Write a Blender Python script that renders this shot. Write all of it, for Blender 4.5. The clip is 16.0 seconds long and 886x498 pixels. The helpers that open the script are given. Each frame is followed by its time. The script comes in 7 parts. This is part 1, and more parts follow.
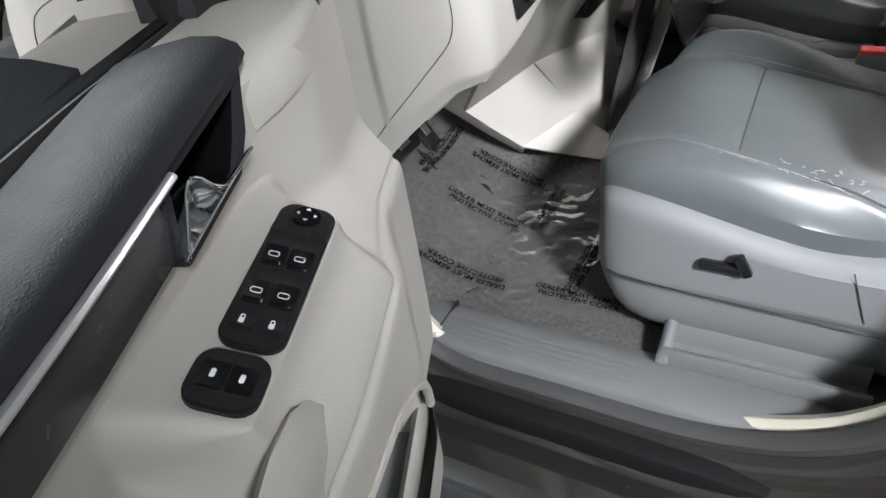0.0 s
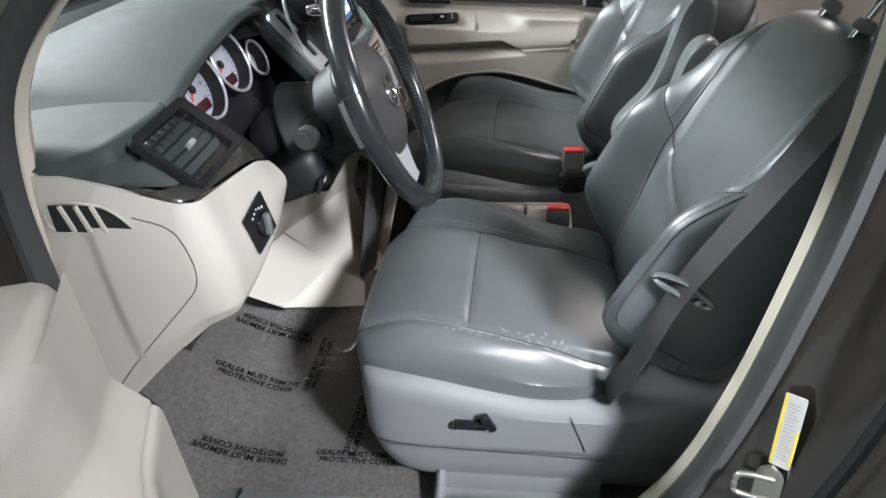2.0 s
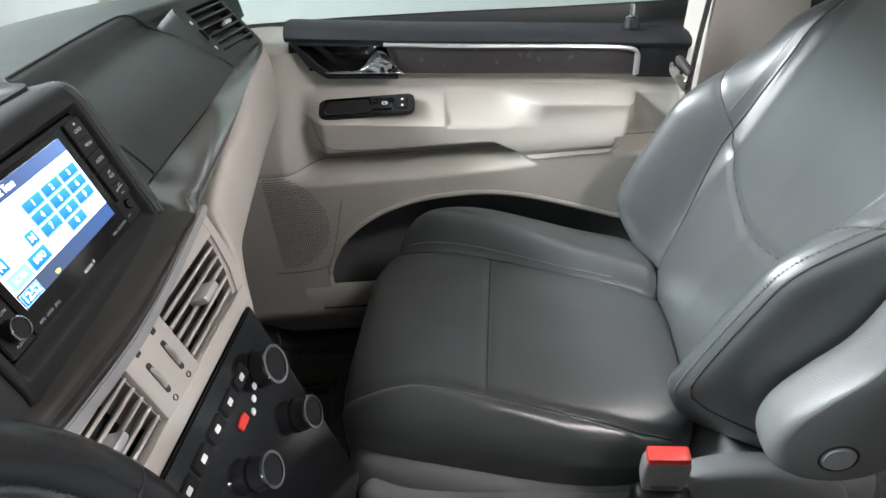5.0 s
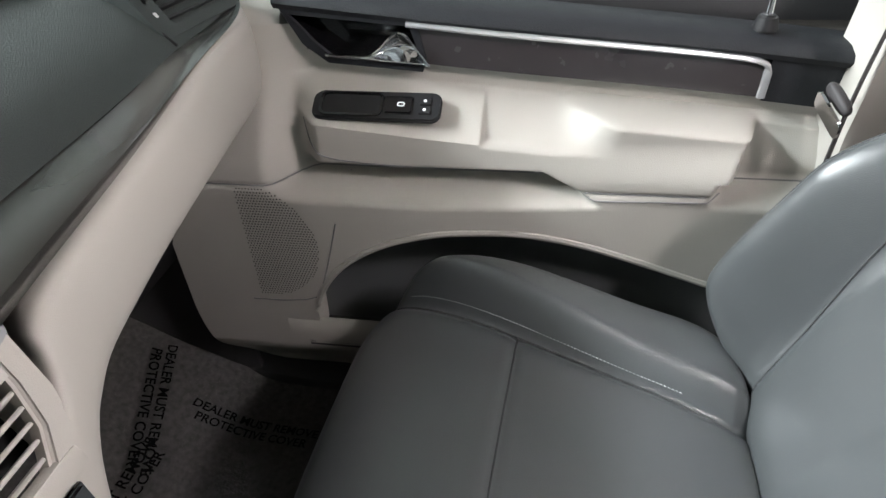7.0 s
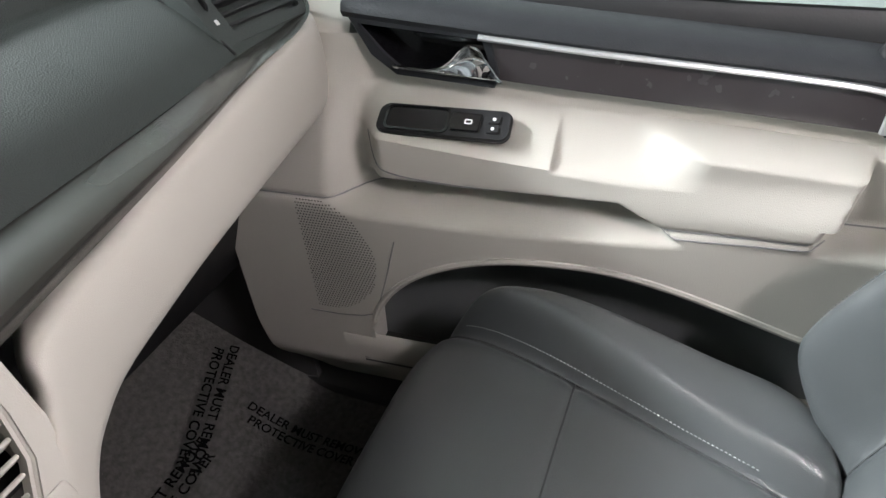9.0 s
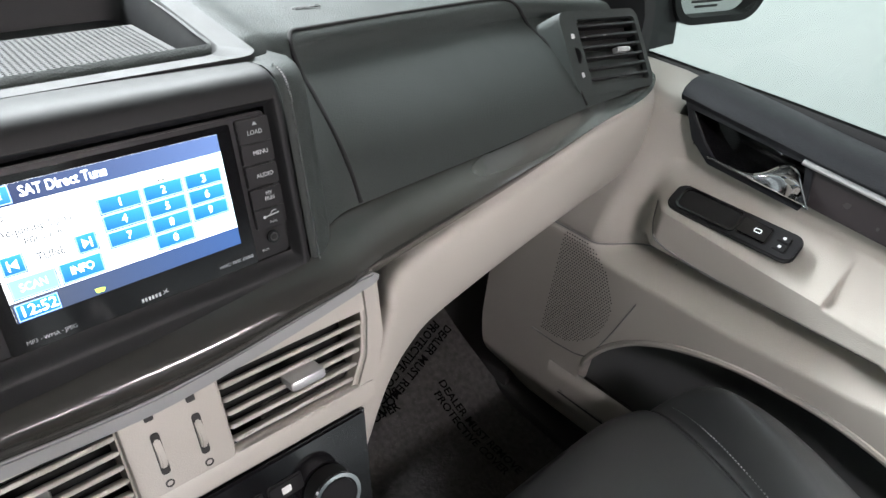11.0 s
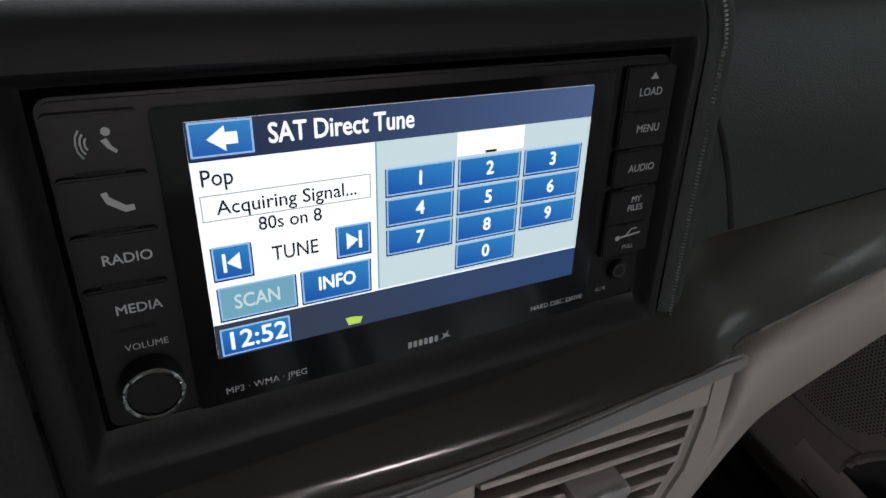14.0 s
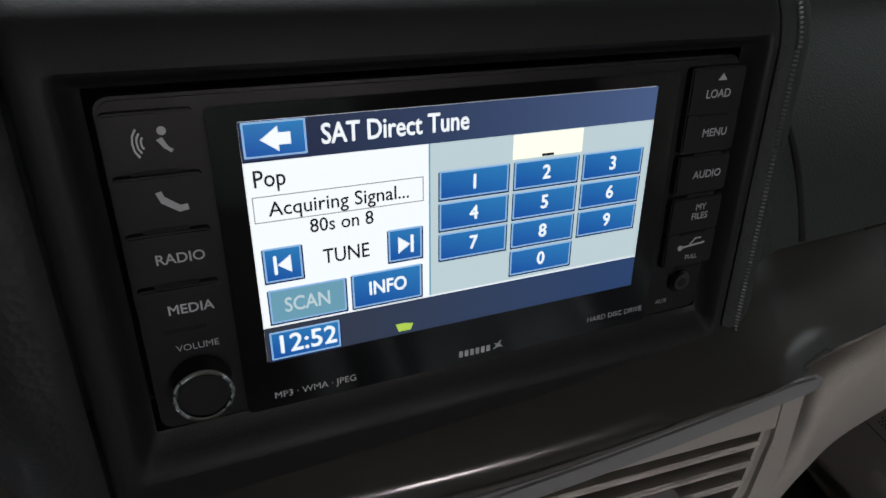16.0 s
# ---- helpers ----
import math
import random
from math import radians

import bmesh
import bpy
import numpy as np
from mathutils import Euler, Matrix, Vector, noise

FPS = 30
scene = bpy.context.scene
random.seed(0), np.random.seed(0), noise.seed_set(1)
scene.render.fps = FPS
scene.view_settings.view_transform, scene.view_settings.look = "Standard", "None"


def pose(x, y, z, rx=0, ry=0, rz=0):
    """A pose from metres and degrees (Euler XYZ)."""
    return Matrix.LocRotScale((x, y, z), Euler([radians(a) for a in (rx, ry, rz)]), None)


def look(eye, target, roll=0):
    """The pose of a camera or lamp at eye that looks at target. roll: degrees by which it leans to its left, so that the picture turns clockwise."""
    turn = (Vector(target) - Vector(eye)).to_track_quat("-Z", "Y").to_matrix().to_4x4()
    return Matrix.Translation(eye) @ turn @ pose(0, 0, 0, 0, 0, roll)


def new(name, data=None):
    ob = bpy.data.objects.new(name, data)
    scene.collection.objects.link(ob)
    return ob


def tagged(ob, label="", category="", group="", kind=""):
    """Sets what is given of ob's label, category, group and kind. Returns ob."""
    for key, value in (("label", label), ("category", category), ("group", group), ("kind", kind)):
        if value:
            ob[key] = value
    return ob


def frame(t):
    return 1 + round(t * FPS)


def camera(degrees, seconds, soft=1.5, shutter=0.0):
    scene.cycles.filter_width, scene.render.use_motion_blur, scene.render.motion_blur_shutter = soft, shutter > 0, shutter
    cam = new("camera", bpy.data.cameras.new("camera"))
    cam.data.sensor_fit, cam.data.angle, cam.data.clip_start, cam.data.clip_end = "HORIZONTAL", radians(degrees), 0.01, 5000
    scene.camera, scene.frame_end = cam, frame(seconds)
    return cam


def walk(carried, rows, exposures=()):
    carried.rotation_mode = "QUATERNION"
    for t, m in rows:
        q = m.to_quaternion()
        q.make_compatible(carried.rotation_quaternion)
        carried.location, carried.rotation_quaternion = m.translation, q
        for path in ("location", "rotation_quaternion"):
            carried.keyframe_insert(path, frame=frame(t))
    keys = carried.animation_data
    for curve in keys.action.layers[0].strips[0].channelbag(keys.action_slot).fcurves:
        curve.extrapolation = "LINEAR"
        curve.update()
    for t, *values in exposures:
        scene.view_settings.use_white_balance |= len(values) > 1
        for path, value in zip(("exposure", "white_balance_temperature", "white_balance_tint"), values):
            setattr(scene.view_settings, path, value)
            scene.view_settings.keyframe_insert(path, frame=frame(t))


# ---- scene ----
cam = camera(68.7, 16.0)
PATH = [
    (0, (-1.48, -0.066, 1.326), (-0.148, 0.816, 0.123), -9.5),
    (0.5, (-1.544, -0.09, 1.371), (-0.044, 0.557, 0.217), -9.4),
    (1, (-1.535, -0.101, 1.417), (0.055, 0.389, 0.307), -7.4),
    (1.5, (-1.489, -0.105, 1.482), (0.139, 0.272, 0.384), -5.1),
    (2, (-1.43, -0.105, 1.532), (0.231, 0.161, 0.451), -4.2),
    (2.5, (-1.297, -0.135, 1.547), (0.389, 0.131, 0.505), -4.1),
    (3, (-1.095, -0.169, 1.538), (0.592, 0.086, 0.495), -2.5),
    (3.5, (-0.893, -0.109, 1.525), (0.787, 0.153, 0.472), -4.0),
    (4, (-0.721, -0.049, 1.523), (0.938, 0.145, 0.423), -5.6),
    (4.5, (-0.545, -0.038, 1.489), (1.113, 0.152, 0.387), -5.8),
    (6.8, (-0.036, -0.057, 1.427), (1.454, 0.327, 0.151), -2.2),
    (7, (-0.029, -0.054, 1.414), (1.482, 0.332, 0.162), -2.6),
    (7.5, (0.036, -0.039, 1.409), (1.467, 0.336, 0.060), -2.8),
    (8, (0.067, -0.043, 1.396), (1.487, 0.297, 0.031), -1.7),
    (8.2, (0.064, -0.075, 1.387), (1.504, 0.330, 0.066), -2.8),
    (10.3, (-0.012, -0.074, 1.438), (1.234, 0.903, 0.216), 1.0),
    (10.5, (-0.026, -0.067, 1.44), (1.195, 0.963, 0.237), 3.5),
    (11, (-0.067, -0.04, 1.463), (1.074, 1.107, 0.287), 6.8),
    (11.5, (-0.099, -0.022, 1.468), (1.006, 1.185, 0.319), 10.3),
    (12, (-0.112, -0.018, 1.47), (0.95, 1.235, 0.329), 12.3),
    (12.5, (-0.112, 0.013, 1.458), (0.891, 1.322, 0.327), 12.4),
    (13, (-0.085, 0.083, 1.414), (0.877, 1.398, 0.255), 13.2),
    (13.5, (-0.068, 0.147, 1.377), (0.808, 1.451, 0.138), 12.7),
    (14, (-0.054, 0.161, 1.366), (0.645, 1.482, 0.037), 9.5),
    (14.5, (-0.053, 0.163, 1.364), (0.576, 1.517, 0.034), 7.6),
    (15, (-0.052, 0.164, 1.36), (0.517, 1.537, 0.022), 5.7),
    (15.5, (-0.051, 0.164, 1.359), (0.502, 1.556, 0.035), 5.5),
    (16, (-0.053, 0.164, 1.36), (0.505, 1.563, 0.044), 6.3),
]
walk(cam, [(t, look(eye, target, roll)) for t, eye, target, roll in PATH],
     [(0, 0.0), (0.5, 0.1), (1.6, 0.0), (3.0, 0.1), (4.5, 0.35), (7, 0.5), (8.2, 0.65), (10.5, 0.75), (11.0, 0.45), (11.5, 0.15), (12.4, 0.1), (13.0, -0.3), (13.5, -0.9), (14.0, -1.45), (14.5, -1.6), (16, -1.62)])

# ---- world and lights: a white-walled inspection hall, its ceiling strips out of view ----
world = bpy.data.worlds.new("hall_world")
scene.world = world
world.use_nodes = True
world.node_tree.nodes["Background"].inputs[0].default_value = (0.75, 0.8, 0.78, 1)
world.node_tree.nodes["Background"].inputs[1].default_value = 0.02


def area_lamp(name, eye, target, sx, sy, watts, color, spread=180):
    d = bpy.data.lights.new(name, "AREA")
    d.shape, d.size, d.size_y, d.energy, d.color = "RECTANGLE", sx, sy, watts, color
    d.spread = radians(spread)
    ob = new(name, d)
    ob.matrix_world = look(eye, target)
    return ob


COOL = (0.975, 0.99, 1.055)
CEIL = 3.3
area_lamp("lamp_left", (-2.7, -1.95, 2.95), (-0.42, 0.04, 0.74), 0.45, 0.45, 12, COOL, 31)
# unseen panel on the left, added as fill for the passenger side
area_lamp("unseen_fill_left", (-4.4, 1.3, 1.75), (0.5, -0.3, 1.1), 2.0, 1.0, 20, COOL)
area_lamp("strip_light_front", (0.3, 2.9, CEIL - 0.1), (0.1, -0.3, 1.0), 3.0, 0.35, 420, (0.94, 1.0, 1.03))
# side and rear strips are unseen, added as soft fill
area_lamp("fill_strip_right", (2.7, 0.2, CEIL - 0.1), (0.2, -0.1, 0.9), 0.4, 4.0, 10, COOL)
area_lamp("fill_strip_left", (-2.7, 1.2, CEIL - 0.1), (-0.4, 0.1, 0.9), 0.4, 3.0, 4, COOL)
area_lamp("fill_strip_rear", (0.0, -3.8, CEIL - 0.1), (0.0, -0.5, 1.0), 3.0, 0.35, 18, COOL)
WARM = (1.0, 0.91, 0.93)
# unseen lamps added under the headliner to brighten dash and seats
area_lamp("cabin_fill_middle", (0.22, -0.62, 1.655), (0.2, 0.34, 0.98), 0.16, 0.09, 5.8, WARM)
area_lamp("cabin_fill_rear", (0.0, -1.6, 1.66), (0.0, -1.0, 0.5), 0.16, 0.09, 5, WARM)


# ---- materials ----
def material(name, color, rough=0.5, metal=0.0, grain=0.0, grain_size=400.0, mottle=0.12, mottle_size=9.0, coat=0.0,
             kind="noise", spec=0.5, rough_var=0.08, bump2=0.0):
    m = bpy.data.materials.new(name)
    m.use_nodes = True
    nt = m.node_tree
    b = nt.nodes["Principled BSDF"]
    b.inputs["Roughness"].default_value, b.inputs["Metallic"].default_value = rough, metal
    b.inputs["Coat Weight"].default_value = coat
    b.inputs["Coat Roughness"].default_value = 0.08
    b.inputs["Specular IOR Level"].default_value = spec
    co = nt.nodes.new("ShaderNodeTexCoord")
    big = nt.nodes.new("ShaderNodeTexNoise")
    big.inputs["Scale"].default_value, big.inputs["Detail"].default_value = mottle_size, 6
    nt.links.new(co.outputs["Object"], big.inputs["Vector"])
    mix = nt.nodes.new("ShaderNodeMix")
    mix.data_type = "RGBA"
    dark = [c * (1 - mottle) for c in color]
    light = [min(1, c * (1 + mottle)) for c in color]
    mix.inputs[6].default_value, mix.inputs[7].default_value = (*dark, 1), (*light, 1)
    nt.links.new(big.outputs["Fac"], mix.inputs[0])
    nt.links.new(mix.outputs[2], b.inputs["Base Color"])
    if rough_var:
        r = nt.nodes.new("ShaderNodeMapRange")
        r.inputs["To Min"].default_value, r.inputs["To Max"].default_value = max(0.02, rough - rough_var), min(1, rough + rough_var)
        fine = nt.nodes.new("ShaderNodeTexNoise")
        fine.inputs["Scale"].default_value, fine.inputs["Detail"].default_value = mottle_size * 4, 5
        nt.links.new(co.outputs["Object"], fine.inputs["Vector"])
        nt.links.new(fine.outputs["Fac"], r.inputs["Value"])
        nt.links.new(r.outputs[0], b.inputs["Roughness"])
    if grain:
        if kind == "leather":
            g = nt.nodes.new("ShaderNodeTexVoronoi")
            g.feature = "F1"
            out = g.outputs["Distance"]
        else:
            g = nt.nodes.new("ShaderNodeTexNoise")
            g.inputs["Detail"].default_value = 3
            out = g.outputs["Fac"]
        g.inputs["Scale"].default_value = grain_size
        nt.links.new(co.outputs["Object"], g.inputs["Vector"])
        bump = nt.nodes.new("ShaderNodeBump")
        bump.inputs["Strength"].default_value, bump.inputs["Distance"].default_value = grain, 0.001
        nt.links.new(out, bump.inputs["Height"])
        last = bump
        if bump2:
            w = nt.nodes.new("ShaderNodeTexNoise")
            w.inputs["Scale"].default_value, w.inputs["Detail"].default_value = 28, 4
            nt.links.new(co.outputs["Object"], w.inputs["Vector"])
            last = nt.nodes.new("ShaderNodeBump")
            last.inputs["Strength"].default_value, last.inputs["Distance"].default_value = bump2, 0.004
            nt.links.new(w.outputs["Fac"], last.inputs["Height"])
            nt.links.new(bump.outputs[0], last.inputs["Normal"])
        nt.links.new(last.outputs[0], b.inputs["Normal"])
    return m


def glow(name, color, strength):
    m = bpy.data.materials.new(name)
    m.use_nodes = True
    b = m.node_tree.nodes["Principled BSDF"]
    b.inputs["Base Color"].default_value = (0.01, 0.01, 0.01, 1)
    b.inputs["Roughness"].default_value = 0.25
    b.inputs["Emission Color"].default_value = (*color, 1)
    b.inputs["Emission Strength"].default_value = strength
    return m


def clear(name, color=(1, 1, 1), rough=0.0, ior=1.5, bump=0.0, bump_size=40.0):
    """Thin clear sheet: mostly see-through with a glossy skin."""
    m = bpy.data.materials.new(name)
    m.use_nodes = True
    nt = m.node_tree
    nt.nodes.remove(nt.nodes["Principled BSDF"])
    out = nt.nodes["Material Output"]
    tr = nt.nodes.new("ShaderNodeBsdfTransparent")
    tr.inputs[0].default_value = (*color, 1)
    gl = nt.nodes.new("ShaderNodeBsdfGlossy")
    gl.inputs["Roughness"].default_value = rough
    fr = nt.nodes.new("ShaderNodeFresnel")
    fr.inputs[0].default_value = ior
    mx = nt.nodes.new("ShaderNodeMixShader")
    nt.links.new(fr.outputs[0], mx.inputs[0])
    nt.links.new(tr.outputs[0], mx.inputs[1])
    nt.links.new(gl.outputs[0], mx.inputs[2])
    nt.links.new(mx.outputs[0], out.inputs[0])
    if bump:
        co = nt.nodes.new("ShaderNodeTexCoord")
        n = nt.nodes.new("ShaderNodeTexNoise")
        n.inputs["Scale"].default_value, n.inputs["Detail"].default_value, n.inputs["Distortion"].default_value = bump_size, 5, 1.5
        bp = nt.nodes.new("ShaderNodeBump")
        bp.inputs["Strength"].default_value, bp.inputs["Distance"].default_value = bump, 0.01
        nt.links.new(co.outputs["Object"], n.inputs["Vector"])
        nt.links.new(n.outputs["Fac"], bp.inputs["Height"])
        nt.links.new(bp.outputs[0], gl.inputs["Normal"])
    return m


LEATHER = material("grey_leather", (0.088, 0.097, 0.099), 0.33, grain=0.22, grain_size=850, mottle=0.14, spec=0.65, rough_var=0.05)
# passenger seat: darker, glossier tone of the grey leather
LEATHER_DARK = material("grey_leather_darker", (0.060, 0.066, 0.068), 0.34, grain=0.22, grain_size=850, mottle=0.12, spec=0.9, rough_var=0.05)
LEATHER_ARM = material("grey_arm_vinyl", (0.125, 0.13, 0.13), 0.42, grain=0.25, grain_size=700, kind="leather", mottle=0.08, bump2=0.15)
LEATHER_SIDE = material("grey_vinyl", (0.20, 0.20, 0.205), 0.5, grain=0.25, grain_size=800, kind="leather", mottle=0.08, bump2=0.1)
SKIRT = material("grey_seat_plastic", (0.165, 0.17, 0.175), 0.5, grain=0.4, grain_size=900, mottle=0.06)
DASH = material("dark_dash_vinyl", (0.036, 0.043, 0.041), 0.62, grain=0.35, grain_size=650, kind="leather", mottle=0.12, spec=0.3)
DASH_SMOOTH = material("dark_dash_plastic", (0.016, 0.0165, 0.0175), 0.55, grain=0.12, grain_size=1200, mottle=0.1, spec=0.28)
PAD = material("black_door_vinyl", (0.016, 0.018, 0.021), 0.66, grain=0.35, grain_size=500, kind="leather", mottle=0.1, spec=0.3)
SHIFT_PAD = material("coarse_grained_vinyl", (0.017, 0.018, 0.0195), 0.56, grain=0.32, grain_size=420, kind="leather", mottle=0.12)
BEIGE = material("light_beige_plastic", (0.45, 0.43, 0.39), 0.5, grain=0.3, grain_size=1100, mottle=0.04)
BEIGE_SOFT = material("light_beige_vinyl", (0.43, 0.415, 0.375), 0.48, grain=0.32, grain_size=800, kind="leather", mottle=0.05)
CREAM = material("cream_flange_trim", (0.56, 0.53, 0.44), 0.5, grain=0.15, grain_size=600, mottle=0.1)
GLOSS = material("dark_gloss_trim", (0.036, 0.035, 0.032), 0.2, coat=0.3, mottle=0.2)
INSERT = material("dark_door_insert", (0.05, 0.045, 0.047), 0.25, coat=0.3, grain=0.05, grain_size=300, mottle=0.3)
BLACK = material("black_plastic", (0.011, 0.011, 0.012), 0.45, grain=0.1, grain_size=1500, mottle=0.2, spec=0.35)
BLACK_GLOSS = material("black_gloss_panel", (0.006, 0.006, 0.007), 0.12, coat=0.5, mottle=0.2)
VOID = material("vent_duct_black", (0.006, 0.006, 0.006), 0.8, mottle=0.2)
SILVER = material("satin_silver_paint", (0.55, 0.56, 0.57), 0.32, metal=0.55, mottle=0.05)
CHROME = material("chrome", (0.82, 0.83, 0.84), 0.08, metal=1.0, mottle=0.02, rough_var=0.03)
WHEEL = material("black_wheel_leather", (0.016, 0.017, 0.018), 0.24, grain=0.05, grain_size=600, kind="leather", mottle=0.15)
HUB = material("dark_grey_airbag_cover", (0.029, 0.0285, 0.0285), 0.46, grain=0.15, grain_size=1200, mottle=0.08)
CARPET = material("grey_carpet", (0.098, 0.095, 0.092), 0.95, grain=1.0, grain_size=210, mottle=0.6, mottle_size=110, spec=0.1, bump2=0.5)
RUBBER = material("black_rubber_seal", (0.010, 0.0105, 0.012), 0.55, grain=0.2, grain_size=300, mottle=0.2)
PAINT = material("grey_brown_metallic_paint", (0.078, 0.072, 0.065), 0.24, metal=0.65, coat=1.0, grain=0.05, grain_size=2500, mottle=0.08)
SILL = material("grey_sill_plastic", (0.15, 0.155, 0.155), 0.5, grain=0.3, grain_size=700, mottle=0.1)
BELT = material("grey_belt_webbing", (0.038, 0.035, 0.036), 0.6, grain=0.5, grain_size=900, mottle=0.12)
RED = material("red_buckle_button", (0.62, 0.05, 0.04), 0.4, mottle=0.1)
STEEL = material("zinc_steel", (0.5, 0.49, 0.45), 0.35, metal=0.9, mottle=0.15)
WHITE = material("white_print", (0.75, 0.76, 0.76), 0.6, mottle=0.03)
PRINT = material("black_print", (0.006, 0.006, 0.006), 0.9, mottle=0.1, spec=0.05)
YELLOW = material("yellow_label_band", (0.75, 0.6, 0.03), 0.5, mottle=0.06)
THREAD = material("grey_thread", (0.32, 0.33, 0.33), 0.7, mottle=0.1)
THREAD_DARK = material("dark_thread", (0.04, 0.042, 0.043), 0.7, mottle=0.1)
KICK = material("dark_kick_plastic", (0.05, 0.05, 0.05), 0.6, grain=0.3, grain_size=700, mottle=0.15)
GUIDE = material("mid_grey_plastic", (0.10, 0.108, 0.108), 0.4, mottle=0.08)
WALLPAINT = material("white_wall_paint", (0.55, 0.575, 0.565), 0.7, mottle=0.03, mottle_size=2, grain=0.1, grain_size=60)
CONCRETE = material("dark_workshop_floor", (0.12, 0.12, 0.125), 0.5, grain=0.3, grain_size=90, mottle=0.35, mottle_size=3)
PLATE = material("steel_tread_plate", (0.36, 0.37, 0.38), 0.42, metal=0.3, grain=0.2, grain_size=120, mottle=0.25)
HEADLINER = material("light_headliner_cloth", (0.55, 0.53, 0.48), 0.9, grain=0.6, grain_size=500, mottle=0.06)
GLASS = clear("window_glass", (0.93, 0.97, 0.95), 0.0)
FILM = clear("plastic_cover_film", (0.97, 0.97, 0.97), 0.11, ior=1.2, bump=0.38, bump_size=48)
MIRROR = material("mirror_glass", (0.88, 0.9, 0.89), 0.02, metal=1.0, mottle=0.01, rough_var=0.0)
GAUGE = material("white_gauge_face", (0.31, 0.325, 0.37), 0.5, mottle=0.04)
SATIN = material("satin_grey_paint", (0.31, 0.32, 0.32), 0.42, metal=0.25, mottle=0.04)
PAPER = material("label_paper", (0.48, 0.48, 0.46), 0.6, mottle=0.08)


# ---- mesh tools ----
def finish(bm, name, mat, sharp=42.0):
    bmesh.ops.recalc_face_normals(bm, faces=bm.faces)
    me = bpy.data.meshes.new(name)
    bm.to_mesh(me)
    bm.free()
    me.polygons.foreach_set("use_smooth", [True] * len(me.polygons))
    me.set_sharp_from_angle(angle=radians(sharp))
    me.materials.append(mat)
    return me


def thing(name, label, category, at=(0, 0, 0), group="", kind=""):
    ob = new(name)
    ob.empty_display_size = 0.05
    ob.location = at
    return tagged(ob, label, category, group, kind)


def part(name, bm, mat, parent=None, label="", kind="", sharp=42.0, category="", group=""):
    ob = new(name, finish(bm, name, mat, sharp) if isinstance(bm, bmesh.types.BMesh) else bm)
    if parent is not None:
        ob.parent = parent
        up = Vector((0, 0, 0))
        top = parent
        while top is not None:
            up += top.location
            top = top.parent
        ob.location = -up
    return tagged(ob, label, category, group, kind)


def merge(*bms):
    out = bmesh.new()
    for b in bms:
        me = bpy.data.meshes.new("tmp")
        b.to_mesh(me)
        b.free()
        out.from_mesh(me)
        bpy.data.meshes.remove(me)
    return out


def moved(bm, m):
    bm.transform(m)
    return bm


def frame_at(o, x, y):
    """A pose whose local x and y run along the given directions."""
    x = Vector(x).normalized()
    y = Vector(y)
    y = (y - x * y.dot(x)).normalized()
    z = x.cross(y)
    m = Matrix((x, y, z)).transposed().to_4x4()
    m.translation = Vector(o)
    return m


def box(sx, sy, sz, bevel=0.0, seg=2, m=None):
    bm = bmesh.new()
    bmesh.ops.create_cube(bm, size=1, matrix=Matrix.Diagonal((sx, sy, sz, 1)))
    if bevel:
        bmesh.ops.bevel(bm, geom=list(bm.edges), offset=bevel, segments=seg, affect="EDGES", profile=0.5)
    return moved(bm, m) if m is not None else bm


def span(a, b, bevel=0.0, seg=2):
    """A box between two corners."""
    a, b = Vector(a), Vector(b)
    d = b - a
    return box(abs(d.x), abs(d.y), abs(d.z), bevel, seg, Matrix.Translation((a + b) / 2))


def cyl(r1, r2, depth, seg=32, m=None, bevel=0.0):
    bm = bmesh.new()
    bmesh.ops.create_cone(bm, cap_ends=True, segments=seg, radius1=r1, radius2=r2, depth=depth)
    if bevel:
        rim = [e for e in bm.edges if e.is_manifold and abs(e.calc_face_angle(0)) > 0.8]
        bmesh.ops.bevel(bm, geom=rim, offset=bevel, segments=2, affect="EDGES")
    return moved(bm, m) if m is not None else bm


def blob(hx, hy, hz, power=5.0, n=24, deform=None, m=None):
    """A box with rounded sides, of the given half sizes; deform maps unit-box points to points."""
    bm = bmesh.new()
    seen = {}

    def vert(p):
        k = (round(p[0] * n), round(p[1] * n), round(p[2] * n))
        if k not in seen:
            norm = sum(abs(c) ** power for c in p) ** (1 / power)
            q = Vector((p[0] / norm * hx, p[1] / norm * hy, p[2] / norm * hz))
            seen[k] = bm.verts.new(deform(q) if deform else q)
        return seen[k]

    for axis in range(3):
        for side in (-1, 1):
            for i in range(n):
                for j in range(n):
                    quad = []
                    for di, dj in ((0, 0), (1, 0), (1, 1), (0, 1)):
                        a, b = (i + di) * 2 / n - 1, (j + dj) * 2 / n - 1
                        p = [0, 0, 0]
                        p[axis], p[(axis + 1) % 3], p[(axis + 2) % 3] = side, a, b
                        quad.append(vert(p))
                    bm.faces.new(quad)
    return moved(bm, m) if m is not None else bm


def loft(sections, closed=True, caps=True):
    bm = bmesh.new()
    rows = [[bm.verts.new(p) for p in s] for s in sections]
    n = len(rows[0])
    for a, b in zip(rows, rows[1:]):
        for i in range(n if closed else n - 1):
            j = (i + 1) % n
            bm.faces.new((a[i], a[j], b[j], b[i]))
    if caps and closed:
        bm.faces.new(rows[0])
        bm.faces.new(rows[-1])
    return bm


def sheet(fn, nu, nv, thick=0.0):
    """A surface fn(u, v) with u and v from 0 to 1; thick gives it a back."""
    bm = loft([[fn(i / nu, j / nv) for j in range(nv + 1)] for i in range(nu + 1)], closed=False)
    if thick:
        bmesh.ops.recalc_face_normals(bm, faces=bm.faces)
        bmesh.ops.solidify(bm, geom=list(bm.faces), thickness=thick)
    return bm


